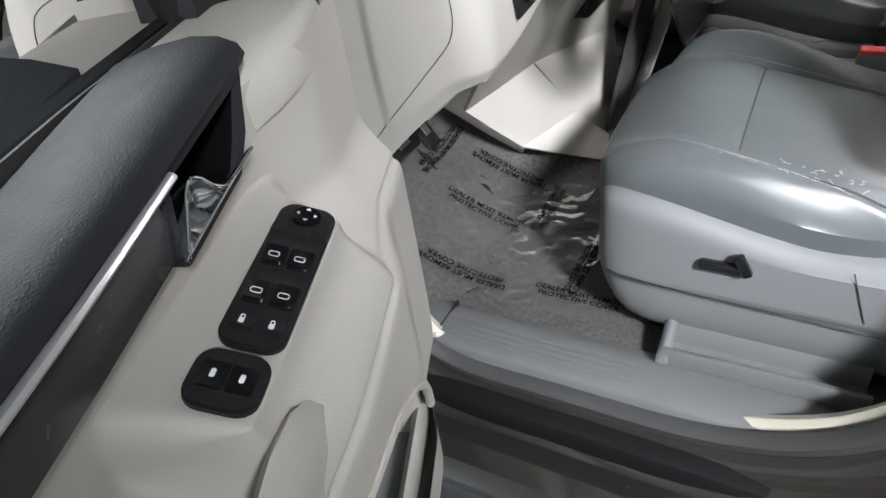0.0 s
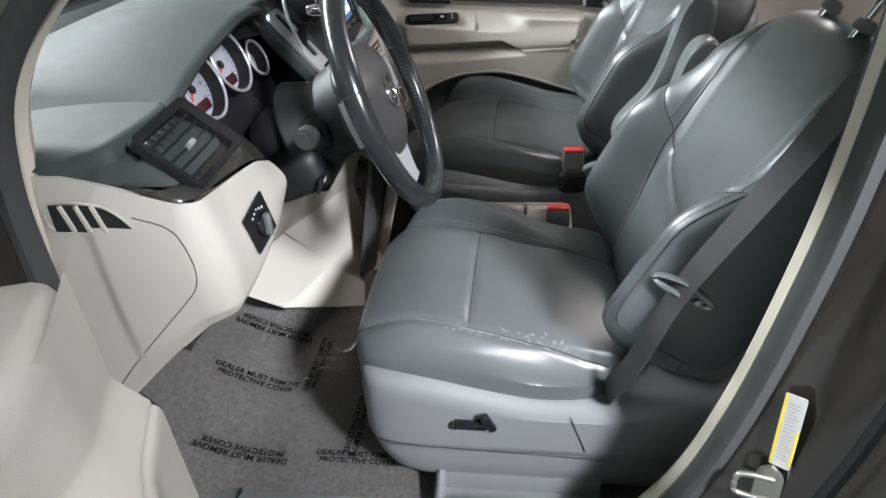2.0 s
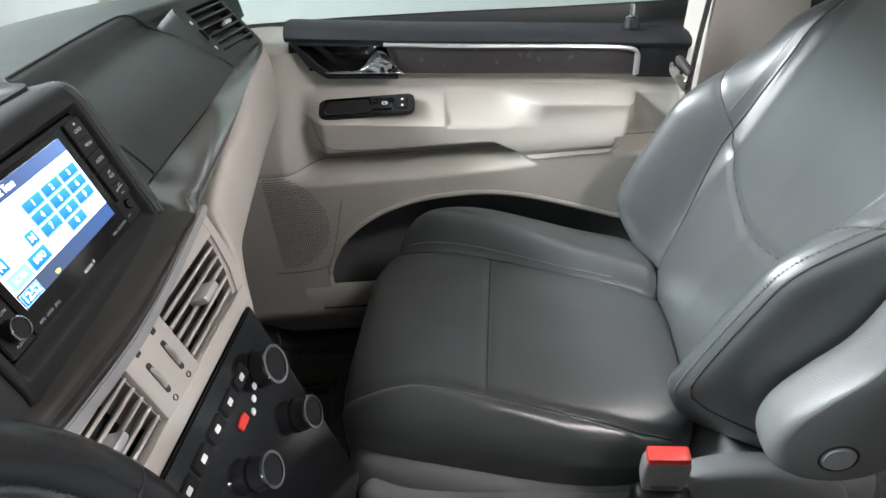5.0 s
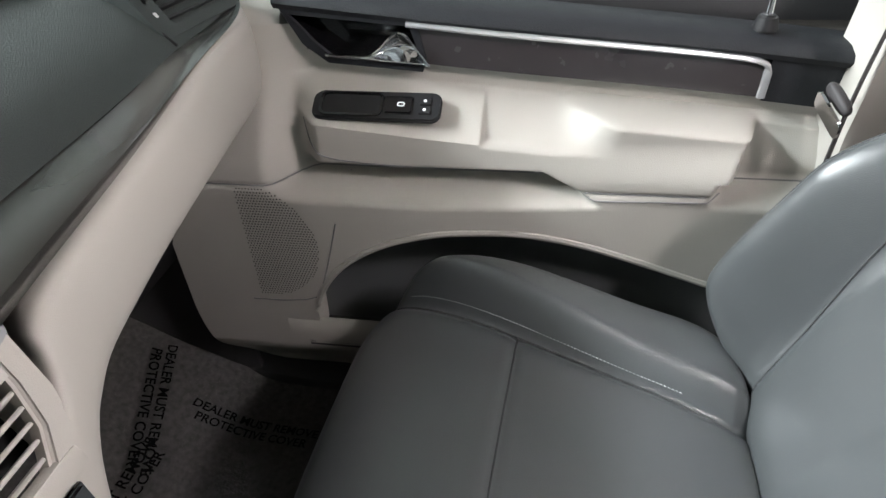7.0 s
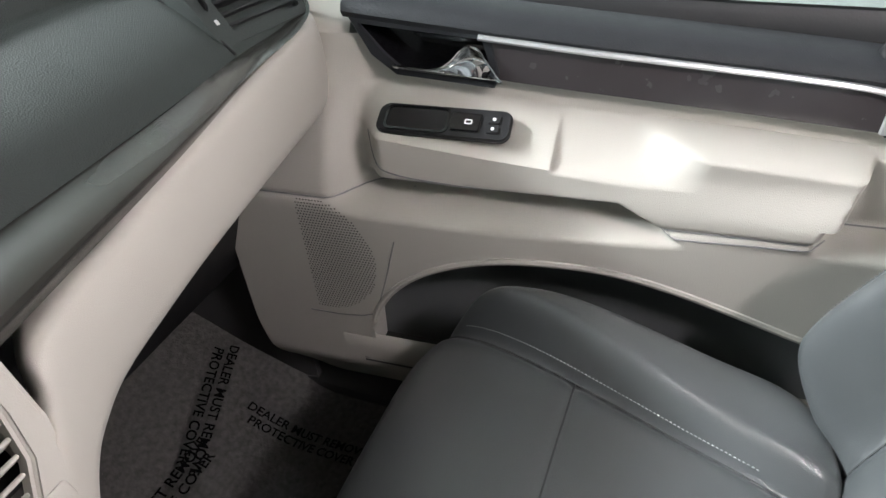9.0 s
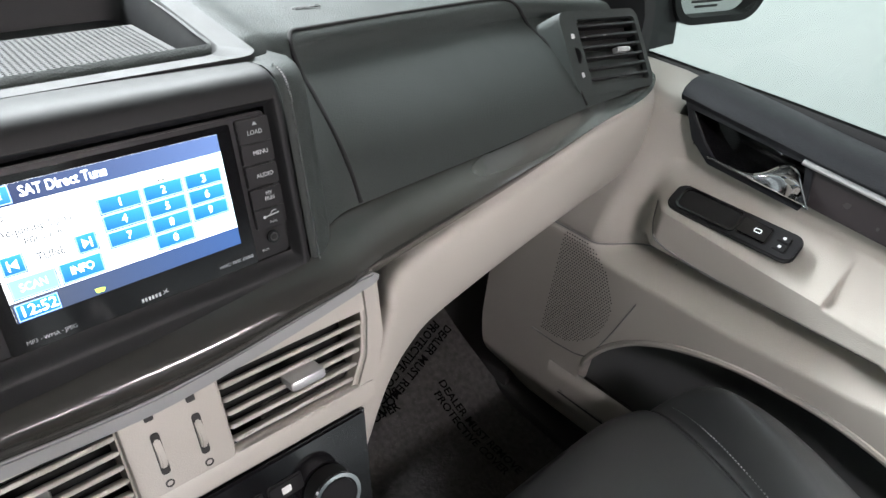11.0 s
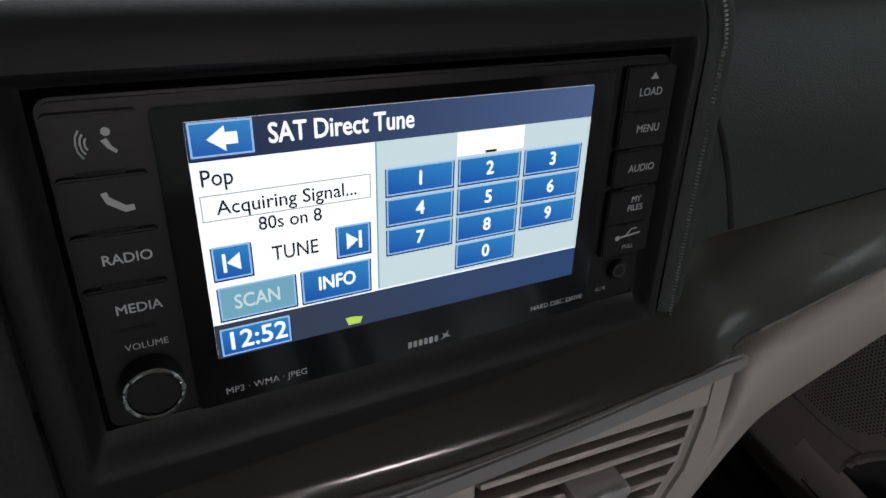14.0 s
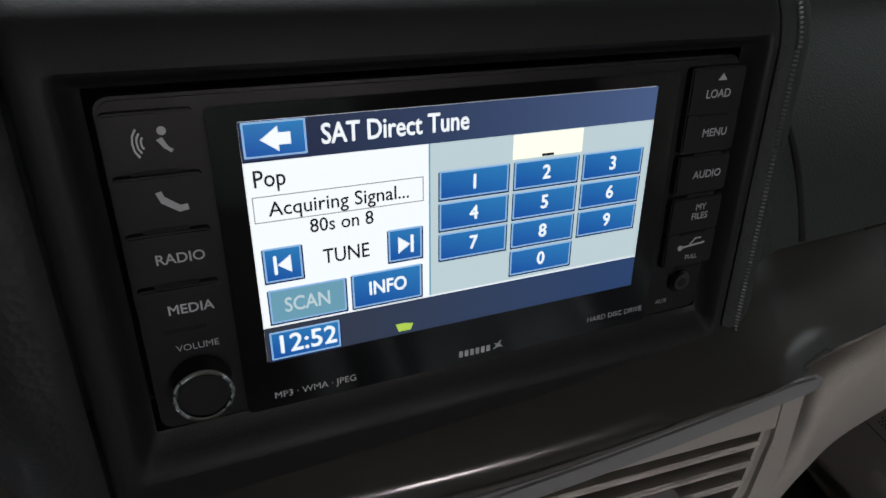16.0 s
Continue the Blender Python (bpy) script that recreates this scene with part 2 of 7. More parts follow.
def spline(pts, n=8, closed=False):
    """Smooth curve through points (Catmull-Rom)."""
    pts = [Vector(p) for p in pts]
    out = []
    k = len(pts)
    for i in range(k if closed else k - 1):
        if closed:
            p0, p1, p2, p3 = pts[i - 1], pts[i], pts[(i + 1) % k], pts[(i + 2) % k]
        else:
            p1, p2 = pts[i], pts[i + 1]
            p0 = pts[i - 1] if i else p1 * 2 - p2
            p3 = pts[i + 2] if i + 2 < k else p2 * 2 - p1
        for j in range(n):
            t = j / n
            out.append(0.5 * ((2 * p1) + (p2 - p0) * t + (2 * p0 - 5 * p1 + 4 * p2 - p3) * t * t + (3 * p1 - 3 * p2 + p3 - p0) * t ** 3))
    if not closed:
        out.append(pts[-1])
    return out


def tube(pts, r, seg=10, closed=False, flat=1.0, up=(0, 0, 1)):
    """A round (or flattened) bar along points; r may be a function of 0..1."""
    pts = [Vector(p) for p in pts]
    k = len(pts)
    secs = []
    for i, p in enumerate(pts):
        if closed:
            d = pts[(i + 1) % k] - pts[i - 1]
        else:
            d = pts[min(i + 1, k - 1)] - pts[max(i - 1, 0)]
        d = d.normalized()
        a = Vector(up)
        if abs(a.dot(d)) > 0.97:
            a = Vector((1, 0, 0)) if abs(d.x) < 0.9 else Vector((0, 1, 0))
        s = d.cross(a).normalized()
        w = s.cross(d).normalized()
        rr = r(i / max(1, k - 1)) if callable(r) else r
        secs.append([p + s * (rr * math.cos(2 * math.pi * j / seg)) + w * (rr * flat * math.sin(2 * math.pi * j / seg)) for j in range(seg)])
    if closed:
        secs.append(secs[0])
        bm = loft(secs, True, False)
        bmesh.ops.remove_doubles(bm, verts=bm.verts, dist=1e-6)
        return bm
    return loft(secs)


def prism(outline, thick, m=None, bevel=0.0, seg=2):
    """A plate with that outline in its local x and y, its top at z = thick."""
    bm = bmesh.new()
    f = bm.faces.new([bm.verts.new((p[0], p[1], 0)) for p in outline])
    r = bmesh.ops.extrude_face_region(bm, geom=[f])
    top = [g for g in r["geom"] if isinstance(g, bmesh.types.BMVert)]
    bmesh.ops.translate(bm, verts=top, vec=(0, 0, thick))
    if bevel:
        edges = [e for e in bm.edges if all(v in set(top) for v in e.verts)]
        bmesh.ops.bevel(bm, geom=edges, offset=bevel, segments=seg, affect="EDGES")
    return moved(bm, m) if m is not None else bm


def rrect(w, h, r, n=5, cx=0.0, cy=0.0):
    """Outline of a rounded rectangle."""
    out = []
    for sx, sy, a0 in ((1, 1, 0), (-1, 1, 90), (-1, -1, 180), (1, -1, 270)):
        for i in range(n + 1):
            a = radians(a0 + 90 * i / n)
            out.append((cx + sx * (w / 2 - r) + r * math.cos(a), cy + sy * (h / 2 - r) + r * math.sin(a)))
    return out


def ring(outer, inner, thick, m=None):
    """A flat frame between two outlines of as many points."""
    secs = [[(*p, 0) for p in outer], [(*p, thick) for p in outer], [(*p, thick) for p in inner], [(*p, 0) for p in inner], [(*p, 0) for p in outer]]
    bm = loft(secs, True, False)
    bmesh.ops.remove_doubles(bm, verts=bm.verts, dist=1e-6)
    return moved(bm, m) if m is not None else bm


def letters(s, size, m, align="CENTER", depth=0.0, stretch=1.0, bold=0.0):
    """Lettering in the built-in face, as a mesh."""
    cu = bpy.data.curves.new("lettering", "FONT")
    cu.body, cu.size, cu.align_x, cu.align_y, cu.extrude, cu.resolution_u = s, size, align, "CENTER", depth, 3
    cu.offset = bold * size
    ob = bpy.data.objects.new("lettering", cu)
    me = bpy.data.meshes.new_from_object(ob)
    bpy.data.objects.remove(ob)
    bpy.data.curves.remove(cu)
    bm = bmesh.new()
    bm.from_mesh(me)
    bpy.data.meshes.remove(me)
    bm.transform(m @ Matrix.Diagonal((stretch, 1, 1, 1)))
    return bm


def step(a, b, x):
    t = min(1.0, max(0.0, (x - a) / (b - a)))
    return t * t * (3 - 2 * t)


def bell(x, s):
    return math.exp(-(x / s) ** 2)


def lerp(tab, x):
    """Smooth table look-up: rows of x, values (Hermite with limited slopes)."""
    if x <= tab[0][0]:
        return list(tab[0][1:])
    if x >= tab[-1][0]:
        return list(tab[-1][1:])
    k = max(i for i in range(len(tab)) if tab[i][0] <= x)
    h = tab[k + 1][0] - tab[k][0]
    t = (x - tab[k][0]) / h
    out = []
    for c in range(1, len(tab[0])):
        d = [(tab[i + 1][c] - tab[i][c]) / (tab[i + 1][0] - tab[i][0]) for i in range(len(tab) - 1)]

        def slope(i):
            if i == 0 or i == len(tab) - 1:
                return d[min(i, len(d) - 1)]
            return 0.0 if d[i - 1] * d[i] <= 0 else 2 * d[i - 1] * d[i] / (d[i - 1] + d[i])

        m0, m1, a, b = slope(k) * h, slope(k + 1) * h, tab[k][c], tab[k + 1][c]
        out.append(a * (2 * t ** 3 - 3 * t * t + 1) + m0 * (t ** 3 - 2 * t * t + t) + b * (3 * t * t - 2 * t ** 3) + m1 * (t ** 3 - t * t))
    return out


def patch(a, b, c, d, nu=12, nv=12, thick=0.01, bulge=0.0):
    """A panel between four corners in order."""
    a, b, c, d = Vector(a), Vector(b), Vector(c), Vector(d)
    n = (b - a).cross(d - a).normalized()
    return sheet(lambda u, v: (a * (1 - u) + b * u) * (1 - v) + (d * (1 - u) + c * u) * v + n * bulge * math.sin(math.pi * u) * math.sin(math.pi * v), nu, nv, thick)


# ---- the hall ----
HX, HY0, HY1 = 4.6, -5.5, 6.0
part("floor", sheet(lambda u, v: Vector((-HX + 2 * HX * u, HY0 + (HY1 - HY0) * v, 0)), 2, 2, 0.05), CONCRETE, label="dark grey workshop floor", kind="structure", category="floor")
part("wall_north", span((-HX, HY1, 0), (HX, HY1 + 0.15, CEIL)), WALLPAINT, label="plain white painted hall wall", kind="structure", category="wall")
part("wall_south", span((-HX, HY0 - 0.15, 0), (HX, HY0, CEIL)), WALLPAINT, label="plain white painted hall wall", kind="structure", category="wall")
part("wall_east", span((3.3, HY0 - 0.15, 0), (3.45, HY1 + 0.15, CEIL)), WALLPAINT, label="plain white painted hall wall", kind="structure", category="wall")
part("wall_west", span((-HX - 0.15, HY0 - 0.15, 0), (-HX, HY1 + 0.15, CEIL)), WALLPAINT, label="plain white painted hall wall", kind="structure", category="wall")
part("ceiling", span((-HX - 0.15, HY0 - 0.15, CEIL), (HX + 0.15, HY1 + 0.15, CEIL + 0.15)), WALLPAINT, label="plain white hall ceiling", kind="structure", category="ceiling")

# raised steel tread plate beside the van
tread = bmesh.new()
tread.from_mesh(finish(span((-2.6, -1.6, 0.0), (-0.98, 1.8, 0.06), 0.004), "t", PLATE))
rows = []
for i in range(54):
    for j in range(110):
        a = 45 if (i + j) % 2 else -45
        rows.append(Matrix.Translation((-2.58 + i * 0.0295, -1.58 + j * 0.0305, 0.0605)) @ Matrix.Rotation(radians(a), 4, "Z"))
vs, fs = [], []
for m in rows:
    k = len(vs)
    vs += [m @ Vector(p) for p in ((-0.011, 0, 0), (0, -0.0035, 0), (0.011, 0, 0), (0, 0.0035, 0), (0, 0, 0.0022))]
    fs += [(k, k + 1, k + 4), (k + 1, k + 2, k + 4), (k + 2, k + 3, k + 4), (k + 3, k, k + 4)]
studs = bpy.data.meshes.new("studs")
studs.from_pydata(vs, [], fs)
studs.materials.append(PLATE)
plate = part("tread_plate", tread, PLATE, label="grey steel tread plate on the workshop floor", category="floor plate", kind="structure")
part("tread_studs", studs, PLATE, plate, kind="stuff")

# ---- the van's shell ----
van = thing("van_body", "grey-brown metallic minivan body with open doorway", "van")


def floor_z(x, y):
    return 0.448 + 0.62 * max(0.0, y - 0.46) ** 1.25 + 0.10 * bell(x, 0.13) * step(0.15, 0.45, y) + 0.002 * noise.noise(Vector((x * 14, y * 14, 0)))


part("carpet", sheet(lambda u, v: Vector((-0.70 + 1.40 * u, -2.3 + 3.35 * v, floor_z(-0.70 + 1.40 * u, -2.3 + 3.35 * v))), 90, 160, 0.012), CARPET, van, "grey-brown loop carpet")
part("underbody", span((-0.84, -2.4, 0.22), (0.84, 1.3, 0.40), 0.02), BLACK, van)
part("firewall", span((-0.84, 1.02, 0.40), (0.84, 1.06, 1.16), 0.01), BLACK, van)
part("roof", sheet(lambda u, v: Vector((-0.84 + 1.68 * u, -2.45 + 2.85 * v, 1.70 + 0.05 * math.sin(math.pi * u) - 0.04 * step(0.7, 1.0, v))), 24, 24, 0.02), PAINT, van)
part("headliner", sheet(lambda u, v: Vector((-0.80 + 1.60 * u, -2.40 + 2.78 * v, 1.665 + 0.05 * math.sin(math.pi * u) - 0.035 * step(0.7, 1.0, v))), 24, 24, 0.012), HEADLINER, van, "light cloth headliner")
part("tailgate", span((-0.84, -2.46, 0.4), (0.84, -2.38, 1.12), 0.02), BEIGE, van)
rear_glass = part("rear_glass", span((-0.76, -2.43, 1.12), (0.76, -2.425, 1.66)), GLASS, van)
rear_glass.visible_shadow = False
wind = part("windshield", sheet(lambda u, v: Vector(((-0.80 + 1.60 * u) * (1 - 0.06 * v), 1.27 - 0.86 * v - 0.10 * (2 * u - 1) ** 2, 1.15 + 0.51 * v)), 20, 12, 0.005), GLASS, van, "clear windshield glass")
wind.visible_shadow = False
part("cowl", span((-0.80, 1.04, 1.10), (0.80, 1.40, 1.16), 0.02), BLACK, van)
part("bonnet", sheet(lambda u, v: Vector((-0.82 + 1.64 * u, 1.36 + 0.95 * v, 1.14 - 0.16 * v ** 1.6 + 0.03 * math.sin(math.pi * u))), 16, 12, 0.01), PAINT, van)
part("front_body", span((-0.86, 1.1, 0.25), (0.86, 2.35, 0.98), 0.08, 3), PAINT, van)

# driver's doorway: the loop of the opening, seen along x
LOOP = [(0.47, 1.32), (0.515, 1.20), (0.528, 1.06), (0.536, 0.80), (0.522, 0.66), (0.485, 0.52), (0.40, 0.452), (0.20, 0.448), (0.0, 0.452), (-0.13, 0.485),
        (-0.23, 0.555), (-0.315, 0.685), (-0.365, 0.84), (-0.40, 1.02), (-0.425, 1.22), (-0.43, 1.45), (-0.38, 1.585), (-0.22, 1.625), (0.02, 1.60), (0.22, 1.51), (0.37, 1.42)]
loop = spline([(0, y, z) for y, z in LOOP], 6, True)
CEN = Vector((0, 0.05, 1.0))


def offset_loop(out, x):
    k = len(loop)
    res = []
    for i, p in enumerate(loop):
        d = (loop[(i + 1) % k] - loop[i - 1]).normalized()
        nrm = Vector((0, d.z, -d.y))
        if nrm.dot(p - CEN) < 0:
            nrm = -nrm
        q = p + nrm * out
        res.append(Vector((x, q.y, q.z)))
    return res


def doorway(profile):
    secs = [offset_loop(o, x) for o, x in profile]
    bm = loft(secs, True, False)
    return bm


part("doorway_trim", doorway([(0.05, -0.735), (0.005, -0.745), (-0.002, -0.760), (0.004, -0.772), (0.02, -0.776)]), CREAM, van, "cream plastic doorway edge trim")
part("door_seal", doorway([(0.008, -0.776), (0.0, -0.782), (0.002, -0.797), (0.012, -0.806), (0.026, -0.804), (0.034, -0.790), (0.03, -0.776)]), KICK, van, "dark grey rubber door seal")
part("doorway_flange", doorway([(0.02, -0.775), (0.034, -0.792), (0.040, -0.800), (0.062, -0.806), (0.082, -0.822), (0.088, -0.842), (0.118, -0.862), (0.124, -0.905), (0.135, -0.915)]), PAINT, van, "grey-brown painted doorway flange")
part("outer_seal", doorway([(0.110, -0.861), (0.113, -0.871), (0.121, -0.875), (0.127, -0.868)]), RUBBER, van)
# body side outside the doorway, with the doorway's shape cut out
side = bmesh.new()
inner = [side.verts.new(p) for p in offset_loop(0.135, -0.915)]
outer = [side.verts.new(Vector((-0.905 if p.z < 1.2 else -0.86, max(-2.4, min(2.2, CEN.y + (p.y - CEN.y) * 3.2)), max(0.24, min(1.72, CEN.z + (p.z - CEN.z) * 1.6))))) for p in offset_loop(0.135, -0.915)]
for i in range(len(inner)):
    j = (i + 1) % len(inner)
    side.faces.new((inner[i], inner[j], outer[j], outer[i]))
part("body_side", side, PAINT, van, "grey-brown metallic body side")
part("sill_rail", loft([[Vector((x, y, z)) for x, z in ((-0.86, 0.36), (-0.90, 0.37), (-0.93, 0.35), (-0.935, 0.30), (-0.92, 0.24), (-0.86, 0.24))] for y in (-2.3, -0.6, 0.9, 2.0)]), PAINT, van)
# inner quarter behind the pillar and rear side closing
part("pillar_trim", sheet(lambda u, v: Vector((-0.742 + 0.03 * math.sin(math.pi * u), -0.40 - 0.34 * u - 0.06 * v, 0.46 + 1.19 * v)), 10, 12, 0.012), GUIDE, van, "grey plastic lower pillar trim")
part("rear_side", span((-0.84, -2.4, 0.42), (-0.76, -0.74, 1.12), 0.02), BEIGE, van)
g = part("rear_side_glass", span((-0.81, -2.35, 1.12), (-0.805, -0.78, 1.62)), GLASS, van)
g.visible_shadow = False
part("rear_side_far", span((0.80, -2.4, 0.42), (0.86, -0.50, 1.06), 0.02), BEIGE, van, "beige sliding door panel")
part("rear_pad_far", span((0.785, -2.3, 1.06), (0.86, -0.52, 1.15), 0.015), PAD, van, "black padded sliding door upper trim")
part("rear_strip_far", span((0.778, -2.2, 1.078), (0.786, -0.60, 1.088), 0.003), SILVER, van, "satin silver trim strip")
g = part("rear_side_glass", span((0.835, -2.3, 1.15), (0.84, -0.56, 1.62)), GLASS, van)
g.visible_shadow = False
part("far_sill", span((0.685, -0.5, 0.42), (0.84, 0.95, 0.47), 0.012), KICK, van, "dark sill scuff plate")
part("far_kick_panel", patch((0.705, 0.50, 0.45), (0.66, 1.02, 0.45), (0.66, 1.02, 1.05), (0.73, 0.53, 1.05), 8, 8, 0.012, 0.01), KICK, van, "dark footwell side panel")
part("near_kick_panel", patch((-0.715, 0.53, 0.45), (-0.66, 1.02, 0.45), (-0.66, 1.02, 1.05), (-0.73, 0.56, 1.05), 8, 8, 0.012, -0.01), KICK, van, "dark footwell side panel")
# far side pillars
part("far_front_pillar", loft([[Vector((x, y, z)) for x, y in ((0.785, a), (0.84, a), (0.84, b), (0.76, b))] for z, a, b in ((0.42, 0.60, 0.75), (1.0, 0.60, 0.75), (1.18, 0.62, 0.72), (1.42, 0.45, 0.51), (1.66, 0.16, 0.24))]), BEIGE, van, "beige front pillar trim")
part("far_middle_pillar", loft([[Vector((x, y, z)) for x, y in ((0.775, a), (0.86, a + 0.02), (0.86, b), (0.775, b))] for z, a, b in ((0.42, -0.36, -0.56), (1.0, -0.37, -0.55), (1.2, -0.385, -0.53), (1.68, -0.42, -0.54))]), BEIGE, van, "cream middle pillar trim")
part("near_front_pillar", loft([[Vector((x, y, z)) for x, y in ((-0.74, a), (-0.86, a), (-0.86, b), (-0.74, b))] for z, a, b in ((0.42, 0.62, 0.80), (1.0, 0.62, 0.80), (1.22, 0.60, 0.74), (1.42, 0.42, 0.52), (1.66, 0.10, 0.22))]), BEIGE, van, "beige front pillar trim")
part("fender_panel", span((-0.90, 0.66, 0.3), (-0.84, 2.2, 1.02), 0.03), PAINT, van)

# sill scuff plate with ribs
sill = thing("sill_plate", "grey ribbed plastic sill scuff plate in the doorway", "sill plate", kind="structure")
part("plate", loft([[Vector((x, y, z)) for x, z in ((-0.784, 0.436), (-0.781, 0.458), (-0.772, 0.467), (-0.74, 0.472), (-0.715, 0.473), (-0.69, 0.468), (-0.665, 0.455), (-0.67, 0.44), (-0.77, 0.434))] for y in (0.50, 0.46, 0.3, 0.1, -0.05, -0.2)]), SILL, sill)
for x in (-0.757, -0.744, -0.731, -0.719):
    part("rib", tube([(x, 0.445, 0.4725), (x, 0.43, 0.475), (x, 0.11, 0.475), (x, 0.095, 0.4725)], 0.0028, 8), SILL, sill)
part("joint", span((-0.772, 0.452, 0.462), (-0.672, 0.4535, 0.4745)), BLACK, sill)


# ---- front seats ----
REC = radians(28)
F_BACK, A_BACK = Vector((0, math.cos(REC), math.sin(REC))), Vector((0, -math.sin(REC), math.cos(REC)))


def seat_edge(y):
    return max(0.085, min(0.212, 0.155 + 0.27 * y))


def edge_at(y, inner, soft):
    """Half width of the insert; the driver's outer seam runs outwards to the rear."""
    return seat_edge(y) if inner or soft == 1.0 else max(0.145, min(0.208, 0.166 - 0.21 * y))


def cushion_at(q, inb=1, soft=1.0, rise=0.0):
    y = q.y - 0.035
    ax, top = abs(q.x), step(0.0, 0.06, q.z)
    xe = edge_at(y, q.x * inb > 0, soft)
    z = q.z
    side = 1.0 if q.x * inb > 0 else soft
    z += top * ((0.044 + rise) * side * (1 - 0.30 * step(0.10, 0.2, y)) * (1 - (0.85 - 16 * rise) * step(0.06, -0.20, y))) * step(xe - 0.002, xe + 0.040, ax) * (1 - step(0.225, 0.25, ax) * 0.45)
    z -= top * (0.035 - 1.2 * rise) * step(0.0, -0.24, y) * step(0.19, 0.25, ax)
    z += top * 0.008 * (1 - min(1, ax / xe) ** 2)
    z -= top * (0.007 * bell(ax - xe, 0.008) + (0.0035 * bell(y, 0.007) if ax < xe else 0))
    z -= top * 0.018 * step(0.06, 0.23, y)
    if soft < 1.0:
        z -= top * (0.022 * step(0.08, -0.24, y) + 0.016 * step(xe, 0.25, ax) * (q.x * inb < 0))
    z += top * 0.0022 * noise.noise(Vector((q.x * 11, q.y * 11, 3)))
    x = q.x * (1 - 0.062 * step(0.12, 0.25, ax) if side < 1.0 else 1 + 0.075 * step(0.16, 0.25, ax))
    return Vector((x, y, 0.727 + z))


def back_edge(w):
    return 0.142 + 0.024 * step(0.0, 0.25, w) if w < 0.25 else 0.166 + 0.03 * step(0.25, 0.55, w)


def top_z(x, y):
    """Height of the cushion's unshaped top."""
    return 0.085 * max(0.0, 1 - abs(x / 0.247) ** 5 - abs((y + 0.035) / 0.25) ** 5) ** 0.2


def face_y(x, w):
    return 0.08 * max(0.0, 1 - abs(x / 0.25) ** 4.5 - abs((w - 0.25) / 0.295) ** 4.5) ** (1 / 4.5)


def back_at(q):
    w = q.z + 0.25
    front = step(-0.01, 0.05, q.y)
    wide = lerp([(-0.05, 0.93), (0.10, 1.0), (0.28, 1.0), (0.40, 0.97), (0.50, 0.86), (0.56, 0.66)], w)[0]
    ax = abs(q.x)
    t = q.y
    env = step(-0.09, 0.06, w) * (1 - 0.62 * step(0.22, 0.39, w) - 0.38 * step(0.39, 0.52, w))
    t += front * (0.105 * env * step(0.145, 0.225, ax) ** 0.9 - 0.010 * env * (1 - min(1, ax / 0.15)))
    v_seam = 0.25 - 0.075 * math.sqrt(max(0.0, 1 - (min(ax, 0.166) / 0.166) ** 1.3))
    groove = bell(ax - back_edge(w), 0.006) + (bell(w - v_seam, 0.005) if ax < 0.166 else 0)
    if ax >= 0.16:
        groove += bell(w - (0.25 + (ax - 0.166) * 1.1), 0.005) * 0.8
    t -= front * 0.004 * min(1, groove)
    t += front * 0.002 * noise.noise(Vector((q.x * 9, q.z * 9, 7)))
    return Vector((q.x * wide, t - 0.08, w))


def stitched(fn, a, b, n, thread=None):
    """A run of short raised stitches along fn."""
    out = bmesh.new()
    vs, fs = [], []
    for i in range(n):
        t0, t1 = a + (b - a) * i / n, a + (b - a) * (i + 0.62) / n
        p, q = fn(t0), fn(t1)
        d = (q - p).normalized()
        s = d.cross(Vector((0, 0.3, 1))).normalized() * 0.0008
        u = d.cross(s).normalized() * 0.0009
        if u.z < 0:
            u = -u
        k = len(vs)
        vs += [p - s, p + s, q + s, q - s, (p + q) / 2 + u - s, (p + q) / 2 + u + s]
        fs += [(k, k + 1, k + 5, k + 4), (k + 3, k + 2, k + 5, k + 4)]
    me = bpy.data.meshes.new("stitch")
    me.from_pydata(vs, [], fs)
    me.materials.append(thread or THREAD)
    return me


